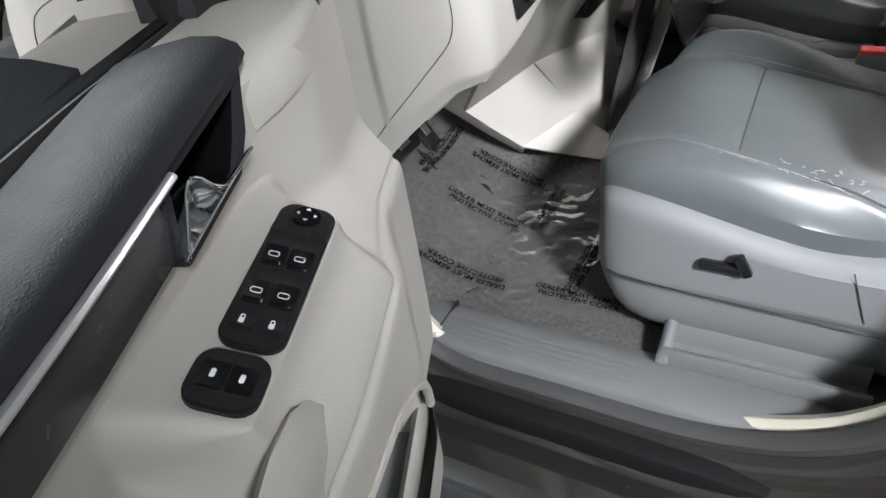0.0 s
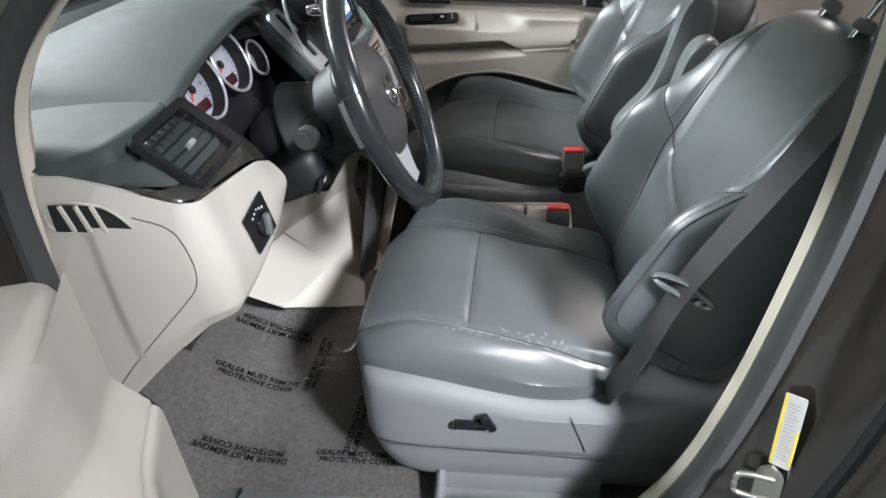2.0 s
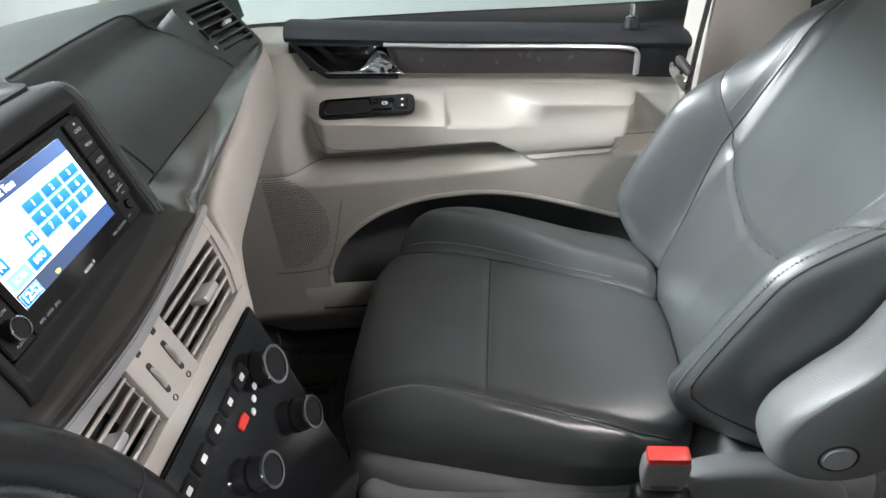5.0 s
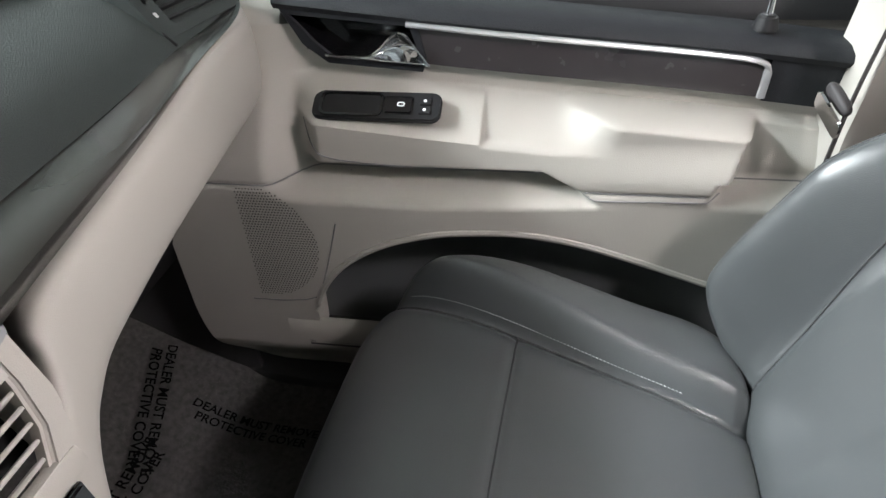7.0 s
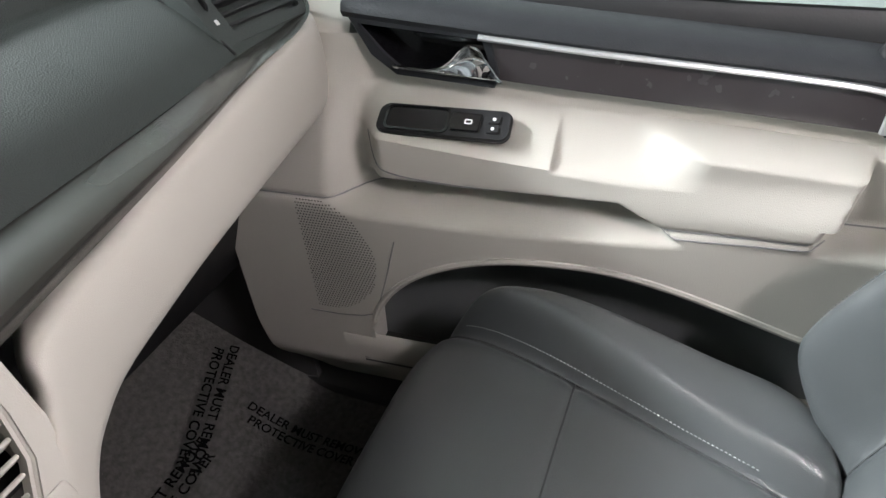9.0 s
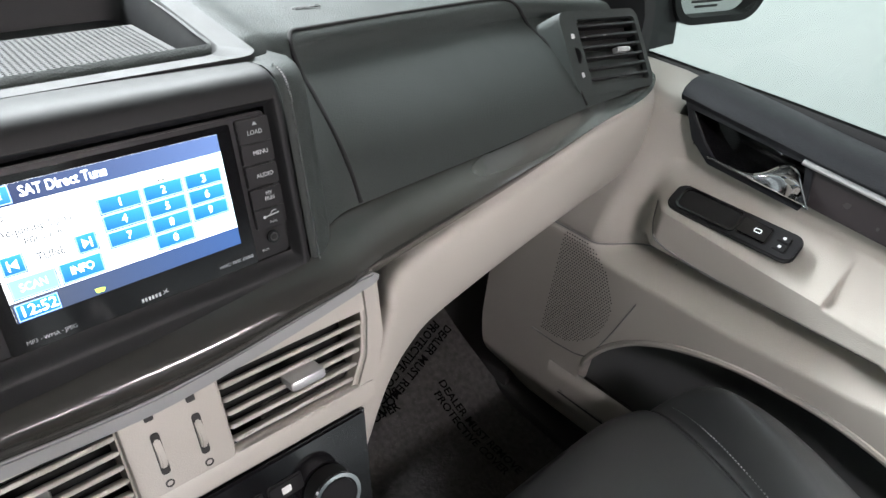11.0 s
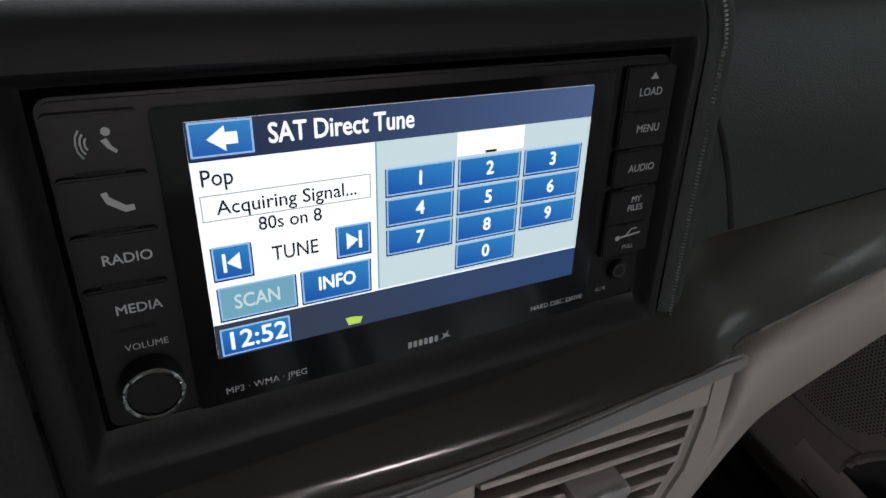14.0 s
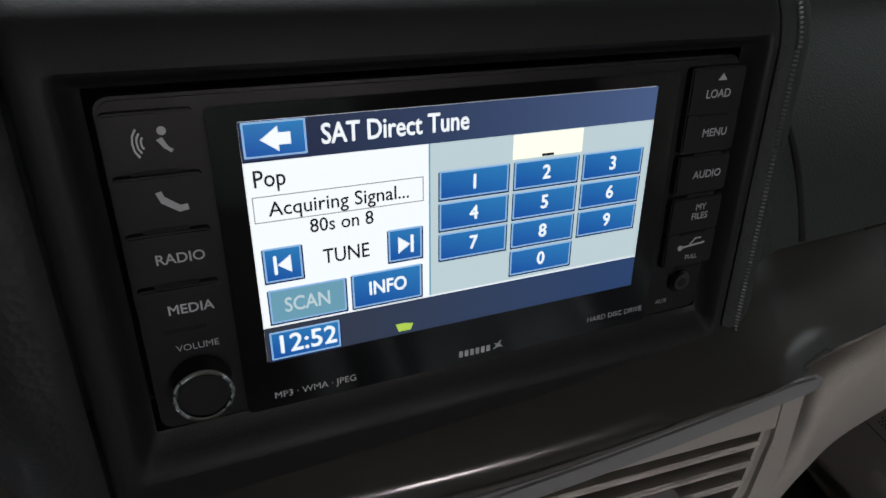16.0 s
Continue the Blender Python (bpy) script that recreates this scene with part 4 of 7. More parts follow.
        for a, b in ((ob, o), (o, i2), (i2, i3)):
            bm.faces.new((a[k], a[l], b[l], b[k]))
    bm.faces.new(i3)
    bowl = part("handle_bowl", bm, BLACK_GLOSS, door, "black inside handle recess", sharp=30)
    # dark surround that carries the recess
    fo = [(0.226 - nose, 1.127), (0.392, 1.127), (0.402, 1.080), (0.396, 1.061), (0.284 - nose, 1.058), (0.252 - nose, 1.080)]
    bm = bmesh.new()
    rows = [[bm.verts.new(Q(s, -0.015, r)) for s, r in fo], [bm.verts.new(Q(s, 0.0165, r)) for s, r in fo], [bm.verts.new(Q(c[0] + (s - c[0]) * 0.985, 0.0185, c[1] + (r - c[1]) * 0.96)) for s, r in fo], [bm.verts.new(Q(c[0] + (s - c[0]) * 0.95, 0.0180, c[1] + (r - c[1]) * 0.90)) for s, r in bowl_out], [bm.verts.new(Q(c[0] + (s - c[0]) * 0.93, 0.0120, c[1] + (r - c[1]) * 0.86)) for s, r in bowl_out]]
    for a, b in zip(rows, rows[1:]):
        for k in range(6):
            l = (k + 1) % 6
            bm.faces.new((a[k], a[l], b[l], b[k]))
    part("bowl_surround", bm, PAD, bowl, sharp=30)
    # dished chrome lever: a low tip in front, a raised hump at the rear
    crest = [(0.0, 1.0735), (0.25, 1.0755), (0.42, 1.0790), (0.54, 1.0900), (0.66, 1.1085), (0.73, 1.1140), (0.79, 1.1115), (0.89, 1.0945), (1.0, 1.0745)]

    def dish(u, v):
        top = lerp(crest, u)[0]
        low = 1.0705 + 0.004 * u
        w = 4 * v * (1 - v)
        return Q(0.268 + 0.138 * u, 0.0225 + 0.004 * v - 0.020 * w * min(1.0, (top - low) / 0.02), low + (top - low) * v)

    part("door_handle", sheet(dish, 36, 10, 0.0016), CHROME, bowl, "chrome inside door handle", sharp=75)
    part("handle_edge", tube([dish(k / 36, 1.0) for k in range(37)] + [dish(1 - k / 18, 0.0) for k in range(1, 19)], 0.0016, 8), CHROME, bowl)
    # lock knob on the rear end of the pad
    knob = part("lock_knob", moved(cyl(0.017, 0.011, 0.020, 20, bevel=0.003), Matrix.Translation(Q(0.825, -0.010, 1.160))), BLACK, door)
    part("lock_pin", moved(cyl(0.005, 0.004, 0.024, 14, bevel=0.001), Matrix.Translation(Q(0.825, -0.010, 1.178))), CHROME, knob, "chrome lock pin")
    # window seals and glass
    part("window_seal", loft([[F.p(s, d, z - 0.018 * step(0.2, 1.0, s)) for d, z in ((-0.115, 1.10), (-0.115, 1.140), (-0.104, 1.144), (-0.096, 1.134), (-0.096, 1.10))] for s in (0.04, 0.3, 0.5, 0.7, 0.97)]), RUBBER, door)
    part("outer_window_trim", loft([[F.p(s, d, z - 0.018 * step(0.2, 1.0, s)) for d, z in ((-0.134, 1.09), (-0.136, 1.136), (-0.125, 1.141), (-0.122, 1.10))] for s in (0.04, 0.3, 0.5, 0.7, 0.97)]), SILVER if driver else BLACK, door)
    top = ([(0.06, 1.13), (0.10, 1.28), (0.30, 1.44)] if driver else [(0.005, 1.13), (0.022, 1.20), (0.044, 1.32), (0.12, 1.42), (0.30, 1.50)]) + [(0.55, 1.56), (0.80, 1.615), (0.95, 1.60), (0.975, 1.11)]
    bm = prism(top, 0.004)
    bm.transform(frame_at(F.p(0, -0.118, 0), F.u, (0, 0, 1)))
    gl = part("window_glass", bm, GLASS, door, "clear raised door window")
    gl.visible_shadow = False
    part("window_frame", tube(spline([F.p(a, -0.115, b) for a, b in top], 6), 0.016, 8), RUBBER, door)
    return door


PF = DoorFrame((0.745, 0.56), (0.08, -0.997), (-0.997, -0.08))
DF = DoorFrame((-0.899, 0.459), (-0.93, -0.37), (0.37, -0.93))
passenger_door = front_door(PF, "passenger_door", "closed front passenger door with beige and black trim", False)
driver_door = front_door(DF, "driver_door", "wide open driver door with beige and black trim", True)


def switch_plate(F, door, s0, s1, d0, d1, z, label, tilt):
    w, h = s1 - s0, d1 - d0
    m = F.m((s0 + s1) / 2, (d0 + d1) / 2, z, (1, 0, 0), (0, 1, -tilt))
    # local x runs along the door, local y into the cabin
    if m.to_3x3().col[2].z < 0:
        m = m @ Matrix.Rotation(math.pi, 4, "X")
    return part("switch_plate", prism(rrect(w, h, min(w, h) * 0.3), 0.006, m, 0.002), BLACK, door, label), m


pl, pm = switch_plate(PF, passenger_door, 0.248, 0.424, 0.022, 0.068, 1.020, "black passenger window switch plate", 0.52)
part("switch_well", prism(rrect(0.078, 0.030, 0.006, 4, -0.034), 0.0065, pm), VOID, pl)
part("well_rim", ring(rrect(0.086, 0.037, 0.009, 4, -0.034), rrect(0.079, 0.031, 0.007, 4, -0.034), 0.0082, pm), BLACK_GLOSS, pl)
part("window_switch", prism(rrect(0.040, 0.028, 0.004, 4, 0.030), 0.009, pm, 0.002), BLACK_GLOSS, pl)
for sy in (-0.007, 0.007):
    part("lock_switch", prism(rrect(0.016, 0.012, 0.002, 3, 0.066, sy), 0.0085, pm, 0.001), BLACK, pl)
    part("lock_mark", prism(rrect(0.004, 0.004, 0.001, 2, 0.066, sy), 0.0088, pm), WHITE, pl)
part("window_mark", ring(rrect(0.010, 0.007, 0.002, 2, 0.034), rrect(0.007, 0.004, 0.001, 2, 0.034), 0.0094, pm), WHITE, pl)

dl, dm = switch_plate(DF, driver_door, 0.262, 0.436, 0.034, 0.084, 1.0125, "black driver window and mirror switch plate", 0.37)
part("mirror_pad", cyl(0.013, 0.0125, 0.005, 28, dm @ pose(-0.068, 0.0, 0.0075), 0.001), BLACK_GLOSS, dl)
for a in range(4):
    part("mirror_mark", prism([(0.009, 0), (0.0065, 0.002), (0.0065, -0.002)], 0.0106, dm @ pose(-0.068, 0, 0, 0, 0, 90 * a)), WHITE, dl)
for y in (-0.017, 0.0, 0.017):
    part("mirror_select", prism(rrect(0.011, 0.015, 0.002, 3, -0.046, y), 0.008, dm, 0.001), BLACK, dl)
for x in (-0.014, 0.030):
    part("switch_well", prism(rrect(0.034, 0.042, 0.004, 3, x), 0.0064, dm), VOID, dl)
    for y in (-0.0105, 0.0105):
        sw = part("window_switch", prism(rrect(0.024, 0.0195, 0.003, 3, x + 0.004, y), 0.0105, dm, 0.002), BLACK_GLOSS, dl)
        part("window_mark", ring(rrect(0.006, 0.009, 0.0018, 2, x + 0.006, y), rrect(0.0048, 0.0076, 0.0013, 2, x + 0.006, y), 0.0109, dm), WHITE, sw)
for y in (-0.011, 0.011):
    sw = part("lock_switch", prism(rrect(0.015, 0.019, 0.003, 3, 0.066, y), 0.009, dm, 0.002), BLACK, dl)
    part("lock_mark", prism(rrect(0.005, 0.004, 0.001, 2, 0.067, y), 0.0094, dm), WHITE, sw)
    part("lock_mark", ring(rrect(0.0046, 0.0036, 0.0012, 2, 0.0635, y), rrect(0.003, 0.002, 0.0008, 2, 0.0635, y), 0.0094, dm), WHITE, sw)
dl2, dm2 = switch_plate(DF, driver_door, 0.440, 0.490, 0.030, 0.082, 1.0125, "black sliding door switch plate", 0.37)
part("switch_well", prism(rrect(0.026, 0.040, 0.003, 3), 0.0064, dm2), VOID, dl2)
for y in (-0.011, 0.011):
    sw = part("door_switch", prism(rrect(0.023, 0.0185, 0.002, 3, 0, y * 0.9), 0.0085, dm2, 0.0015), BLACK_GLOSS, dl2)
    part("door_mark", prism(rrect(0.007, 0.0035, 0.0012, 3, 0, y * 0.9), 0.0089, dm2), WHITE, sw)

part("pull_rail", loft([[DF.p(s, dd + k, zz + h) for dd, zz in ((0.083, 0.86), (0.108, 0.86), (0.110, 0.95), (0.105, 0.985), (0.096, 0.994), (0.088, 0.985), (0.084, 0.95))] for s, k, h in ((0.43, -0.004, -0.035), (0.47, -0.001, -0.006), (0.51, 0.0, 0.002), (0.56, 0.001, -0.002), (0.63, 0.0, -0.004), (0.70, -0.006, -0.002), (0.76, -0.02, 0.0))]), BEIGE_SOFT, driver_door, "beige door pull rail", sharp=60)
part("pull_cup_floor", loft([[DF.p(s, dd, 0.915) for s in (0.50, 0.75)] + [DF.p(s, dd, 0.905) for s in (0.75, 0.50)] for dd in (0.0, 0.10)]), BEIGE_SOFT, driver_door)

# crease under the passenger armrest, its shade drawn as a grey line, and the seam below it
cr_ = spline([(0.232, 1.005, 0), (0.243, 0.972, 0), (0.275, 0.955, 0), (0.36, 0.948, 0), (0.46, 0.943, 0), (0.545, 0.938, 0), (0.575, 0.928, 0), (0.60, 0.914, 0), (0.64, 0.908, 0), (0.72, 0.908, 0), (0.80, 0.909, 0)], 8)
part("armrest_crease_line", tube([PF.p(q.x, door_depth(q.x, q.y) + 0.0003, q.y) for q in cr_], 0.0011, 6), LEATHER_SIDE, passenger_door)
part("panel_joint", tube([PF.p(0.05 + 0.88 * k / 80, door_depth(0.05 + 0.88 * k / 80, 0.9172) + 0.0005, 0.9172) for k in range(81)], 0.0013, 6), LEATHER_SIDE, passenger_door)

# perforated speaker cover in the passenger door
vs, fs = [], []
for i in range(26):
    for j in range(44):
        s, z = 0.128 + i * 0.0047 + (j % 2) * 0.00235, 0.715 + j * 0.0046
        if ((z - 0.815) / 0.102) ** 2 + (max(0, s - 0.145) / 0.092) ** 2 < 1:
            k = len(vs)
            d = door_depth(s, z) + 0.0007
            for q in range(6):
                a = q * math.pi / 3
                vs.append(PF.p(s + 0.0014 * math.cos(a), d, z + 0.0014 * math.sin(a)))
            fs.append(tuple(range(k, k + 6)))
me = bpy.data.meshes.new("speaker_holes")
me.from_pydata(vs, [], fs)
me.materials.append(HUB)
part("speaker_holes", me, HUB, passenger_door, "perforated speaker cover", kind="stuff")
part("speaker_seam", tube([PF.p(s, door_depth(s, z) + 0.0004, z) for s, z in ((0.285, 0.915), (0.27, 0.86), (0.25, 0.79), (0.225, 0.715), (0.20, 0.705), (0.16, 0.70), (0.11, 0.70))], 0.0011, 6), LEATHER_SIDE, passenger_door)

# driver's door mirror, beyond the open door
mir2 = thing("door_mirror", "dark driver door mirror with glass on the open door", "door mirror", DF.p(0.0, -0.2, 1.14))
part("mirror_shell", blob(0.115, 0.055, 0.10, 3, 18, None, DF.m(0.035, -0.27, 1.262, (0.15, 1, 0), (1, -0.15, 0))), BLACK, mir2)
part("mirror_glass", prism(rrect(0.195, 0.155, 0.045, 6), 0.004, DF.m(0.088, -0.262, 1.262, (0.12, 1, 0), (0, 0.0, 1))), MIRROR, mir2, "silvered mirror glass")
part("mirror_foot", loft([[DF.p(s, d, z) for s, z in ((-0.03, 1.15), (0.06, 1.15), (0.055, 1.20), (-0.02, 1.21))] for d in (-0.10, -0.22)]), BLACK, mir2)

# door mirror outside the passenger window
mir = thing("door_mirror", "black passenger door mirror with glass", "door mirror", (0.95, 0.52, 1.16))
MG = frame_at((1.035, 0.503, 1.262), (1, -0.2, 0), (0, 0.1, 1))
part("mirror_shell", blob(0.122, 0.055, 0.105, 4, 20, None, pose(1.035, 0.572, 1.262, 0, 0, -12)), BLACK, mir)
glass = part("mirror_glass", prism(rrect(0.205, 0.165, 0.045, 6), 0.004, MG), MIRROR, mir, "silvered mirror glass")
part("mirror_rim", ring(rrect(0.228, 0.188, 0.055, 6), rrect(0.204, 0.164, 0.045, 6), 0.022, MG @ pose(0, 0, -0.004)), BLACK, mir)
for k in range(2):
    part("warning_print", prism(rrect(0.075 - 0.02 * k, 0.0035, 0.001, 2, -0.02, -0.060 - 0.008 * k), 0.0003, MG @ pose(0, 0, 0.0044)), HUB, glass, "line of small print")
part("mirror_foot", loft([[Vector((x, y, z)) for y, z in ((0.50, 1.14), (0.60, 1.14), (0.60, h), (0.52, h))] for x, h in ((0.845, 1.33), (0.90, 1.31), (0.95, 1.28))]), BLACK, mir, sharp=30)


# ---- dashboard ----
dash = thing("dashboard", "dark grey and beige moulded dashboard with vents", "dashboard", (0, 0.5, 1.0))
# stations across the van: x, then (y, z) of the upper edge, of the face's foot, of the gloss strip's foot
ST = [(-0.765, 0.50, 1.205, 0.47, 1.185, 0.46, 1.18),
      (-0.735, 0.42, 1.226, 0.345, 1.172, 0.335, 1.160),
      (-0.62, 0.398, 1.234, 0.332, 1.172, 0.318, 1.158),
      (-0.56, 0.43, 1.238, 0.385, 1.12, 0.36, 1.105),
      (-0.40, 0.47, 1.25, 0.42, 1.10, 0.39, 1.09),
      (-0.26, 0.45, 1.268, 0.385, 1.12, 0.34, 1.10),
      (-0.20, 0.41, 1.282, 0.330, 1.165, 0.285, 1.135),
      (-0.125, 0.40, 1.288, 0.318, 1.165, 0.277, 1.125),
      (0.01, 0.40, 1.289, 0.318, 1.165, 0.275, 1.119),
      (0.145, 0.40, 1.290, 0.318, 1.165, 0.279, 1.134),
      (0.19, 0.44, 1.275, 0.335, 1.166, 0.292, 1.130),
      (0.23, 0.455, 1.267, 0.338, 1.166, 0.298, 1.132),
      (0.40, 0.482, 1.258, 0.355, 1.162, 0.325, 1.138),
      (0.56, 0.500, 1.248, 0.378, 1.157, 0.356, 1.145),
      (0.68, 0.49, 1.236, 0.390, 1.152, 0.378, 1.146),
      (0.755, 0.50, 1.222, 0.425, 1.155, 0.415, 1.150),
      (0.775, 0.54, 1.20, 0.48, 1.16, 0.47, 1.155)]


def station(x):
    return lerp(ST, x)


def dash_top(u, v):
    x = -0.765 + 1.54 * u
    ye, ze, yf, zf, ys, zs = station(x)
    hump = 0.0
    if v < 0.55:
        k = v / 0.55
        y0 = 1.02 - 0.22 * (x / 0.76) ** 2
        y = y0 + (ye + 0.018 - y0) * k
        z = 1.185 + (ze - 1.185) * math.sin(k * math.pi / 2) ** 0.9 + 0.012 * math.sin(math.pi * k)
    elif v < 0.65:
        a = (v - 0.55) / 0.10 * math.pi / 2
        y, z = ye + 0.018 - 0.018 * math.sin(a), ze - 0.02 * (1 - math.cos(a)) + 0.001
    else:
        k = (v - 0.65) / 0.35
        y, z = ye + (yf - ye) * k - 0.016 * math.sin(math.pi * k), (ze - 0.019) + (zf - ze + 0.019) * k
    return Vector((x, y, z))


bm = bmesh.new()
NU, NV = 200, 60
gv = [[bm.verts.new(dash_top(i / NU, j / NV)) for j in range(NV + 1)] for i in range(NU + 1)]
for i in range(NU):
    for j in range(NV):
        x = -0.765 + 1.54 * (i + 0.5) / NU
        c = sum((w.co for w in (gv[i][j], gv[i + 1][j], gv[i][j + 1], gv[i + 1][j + 1])), Vector()) / 4
        if -0.11 < x < 0.12 and 0.415 < c.y < 0.60 and c.z > 1.2:
            continue
        if -0.565 < x < -0.215 and j / NV > 0.66:
            continue
        bm.faces.new((gv[i][j], gv[i + 1][j], gv[i + 1][j + 1], gv[i][j + 1]))
bmesh.ops.delete(bm, geom=[v for v in bm.verts if not v.link_faces], context="VERTS")
part("upper_pad", bm, DASH, dash, "dark grey grained dashboard pad", sharp=60)


# dark filling behind the panels, unseen, added to block light leaking through
part("dash_leak_block", span((-0.80, 0.66, 1.13), (0.80, 1.05, 1.160), 0.01), BLACK, dash)
part("dash_leak_block", span((-0.72, 0.63, 0.80), (0.72, 0.95, 1.17), 0.02), BLACK, dash)
part("dash_leak_block", span((-0.135, 0.36, 0.84), (0.112, 0.70, 1.13), 0.01), BLACK, dash)
part("dash_leak_block", span((0.14, 0.40, 1.02), (0.72, 0.66, 1.12), 0.01), BLACK, dash)


# glossy strip under the pad, right across the passenger side and the middle
def strip(u, v):
    x = -0.20 + 0.962 * u
    ye, ze, yf, zf, ys, zs = station(x)
    k = v
    y = yf + 0.012 + (ys - yf - 0.012) * step(0, 0.5, k) - 0.006 * math.sin(math.pi * k)
    z = zf + 0.003 + (zs - zf - 0.003) * k
    return Vector((x, y, z))


part("gloss_strip", sheet(strip, 120, 10, 0.006), GLOSS, dash, "dark glossy trim strip", sharp=60)
# ---- beige lower panels ----
# passenger side: one moulding that runs from the door to the middle and turns down into the stack's leg
UPPER = [(0.765, 0.45, 1.148), (0.745, 0.40, 1.148), (0.68, 0.374, 1.147), (0.56, 0.350, 1.146), (0.40, 0.318, 1.139), (0.30, 0.300, 1.133), (0.235, 0.290, 1.127), (0.202, 0.281, 1.119), (0.191, 0.271, 1.098),
         (0.173, 0.261, 1.068), (0.150, 0.256, 1.046), (0.138, 0.246, 1.003), (0.127, 0.234, 0.945), (0.119, 0.228, 0.88), (0.112, 0.245, 0.75), (0.105, 0.32, 0.47)]
LOWER = [(0.765, 0.45, 1.02), (0.745, 0.40, 1.02), (0.68, 0.374, 1.028), (0.56, 0.350, 1.034), (0.40, 0.318, 1.041), (0.30, 0.300, 1.038), (0.250, 0.288, 1.036), (0.217, 0.274, 1.032), (0.197, 0.266, 1.023),
         (0.179, 0.259, 1.003), (0.166, 0.253, 0.976), (0.158, 0.252, 0.950), (0.145, 0.240, 0.910), (0.135, 0.236, 0.86), (0.128, 0.250, 0.75), (0.121, 0.325, 0.47)]


def band_ring(o, i, k):
    """Rounded section between the upper and the lower edge; k runs from the door to the floor."""
    mid, half = (o + i) / 2, (o - i) / 2
    out = Vector((0, -1, 0)).lerp(Vector((0, -C_UP.z, C_UP.y)), step(0.30, 0.5, k)).normalized()
    ring_pts = []
    for e in range(28):
        c, q = math.cos(2 * math.pi * e / 28), math.sin(2 * math.pi * e / 28)
        deep = (0.020 - 0.006 * step(0.3, 0.6, k)) * abs(c) ** 0.8 - 0.012 if c < 0 else -0.012 - (0.11 - 0.085 * step(0.3, 0.5, k)) * c
        ring_pts.append(mid + half * math.copysign(abs(q) ** 0.75, q) + out * deep)
    return ring_pts


C_UP = Vector((0, 0.30, 0.954)).normalized()
ups, lows = spline(UPPER, 5), spline(LOWER, 5)
part("lower_band", loft([band_ring(o, i, k / (len(ups) - 1)) for k, (o, i) in enumerate(zip(ups, lows))]), BEIGE, dash, "light beige lower dash band and leg", sharp=70)
part("glovebox_back", sheet(lambda u, v: Vector((0.17 + 0.60 * u, 0.46 + 0.12 * v, 1.06 - 0.30 * v)), 4, 4, 0.01), BLACK, dash)

# centre: frame round the vents and the climate panel, with legs down to the floor
C_O = Vector((0.015, 0.268, 1.085))


def cen(x, v, out=0.0):
    """Place on the centre face: x across, v up the slope from the vents' middle, out towards the driver."""
    nrm = Vector((0, -C_UP.z, C_UP.y))
    return C_O + Vector((x, 0, 0)) + C_UP * v + nrm * out


CM = frame_at(C_O, (1, 0, 0), C_UP)
ARC = [(-0.205, 0.050), (-0.10, 0.040), (-0.02, 0.037), (0.04, 0.042), (0.10, 0.050), (0.15, 0.058)]
arc = lambda x: lerp(ARC, x)[0]
xs_ = [-0.205 + 0.355 * k / 30 for k in range(31)]
# face plate with two vent openings, built from bars under an arched head
bars = [prism([(x, 0.026 if x < 0.03 else 0.029) for x in xs_[2:]] + [(x, arc(x) - 0.002) for x in xs_[:1:-1]], 0.014, CM @ pose(0, 0, -0.011))]
for a, b, c, d in ((-0.165, 0.150, -0.056, -0.036), (-0.178, -0.158, -0.04, 0.034), (-0.042, 0.026, -0.040, 0.034)):
    bars.append(box(b - a, d - c, 0.014, 0.004, 2, CM @ pose((a + b) / 2, (c + d) / 2, -0.0042)))
bars.append(prism([(0.150, 0.052), (0.149, 0.020), (0.143, -0.012), (0.130, -0.036), (0.120, -0.056), (0.146, -0.056), (0.160, -0.030), (0.168, 0.000), (0.170, 0.052)], 0.014, CM @ pose(0, 0, -0.013), 0.004, 3))
part("vent_frame", merge(*bars), BEIGE, dash, "light beige centre vent frame")
vt = [(x, arc(x) - 0.011) for x in xs_] + [(0.160, 0.0485), (0.166, 0.051), (0.167, 0.055), (0.162, 0.0585)] + [(x, arc(x)) for x in xs_[::-1]]
part("vent_trim", prism(vt, 0.005, CM @ pose(0, 0, 0.003), 0.0015), SATIN, dash, "satin silver trim over the vents")


def centre_vent(x0, x1, parent):
    v = part("air_vent", box(x1 - x0 + 0.01, 0.074, 0.002, 0, 1, CM @ pose((x0 + x1) / 2, -0.002, -0.045)), VOID, parent, "beige slatted centre air vent")
    for k in range(6):
        y = 0.026 - k * 0.0115
        inset = 0.002 + 0.016 * (k / 5) ** 2 if x1 > 0.05 else 0.0
        part("slat", box(x1 - x0 - inset, 0.0035, 0.020, 0.0014, 2, CM @ pose((x0 + x1 - inset) / 2, y, -0.008, -28)), BEIGE, v)
    part("slat_knob", box(0.030, 0.009, 0.020, 0.003, 2, CM @ pose((x0 + x1) / 2, -0.002, 0.002)), SILVER, v, "satin silver vent knob")
    part("duct_wall", box(0.003, 0.074, 0.04, 0, 1, CM @ pose(x0 - 0.002, -0.002, -0.024)), BEIGE, v)
    part("duct_wall", box(0.003, 0.074, 0.04, 0, 1, CM @ pose(x1 + 0.002, -0.002, -0.024)), BEIGE, v)
    return v


centre_vent(0.028, 0.149, dash)
centre_vent(-0.157, -0.044, dash)
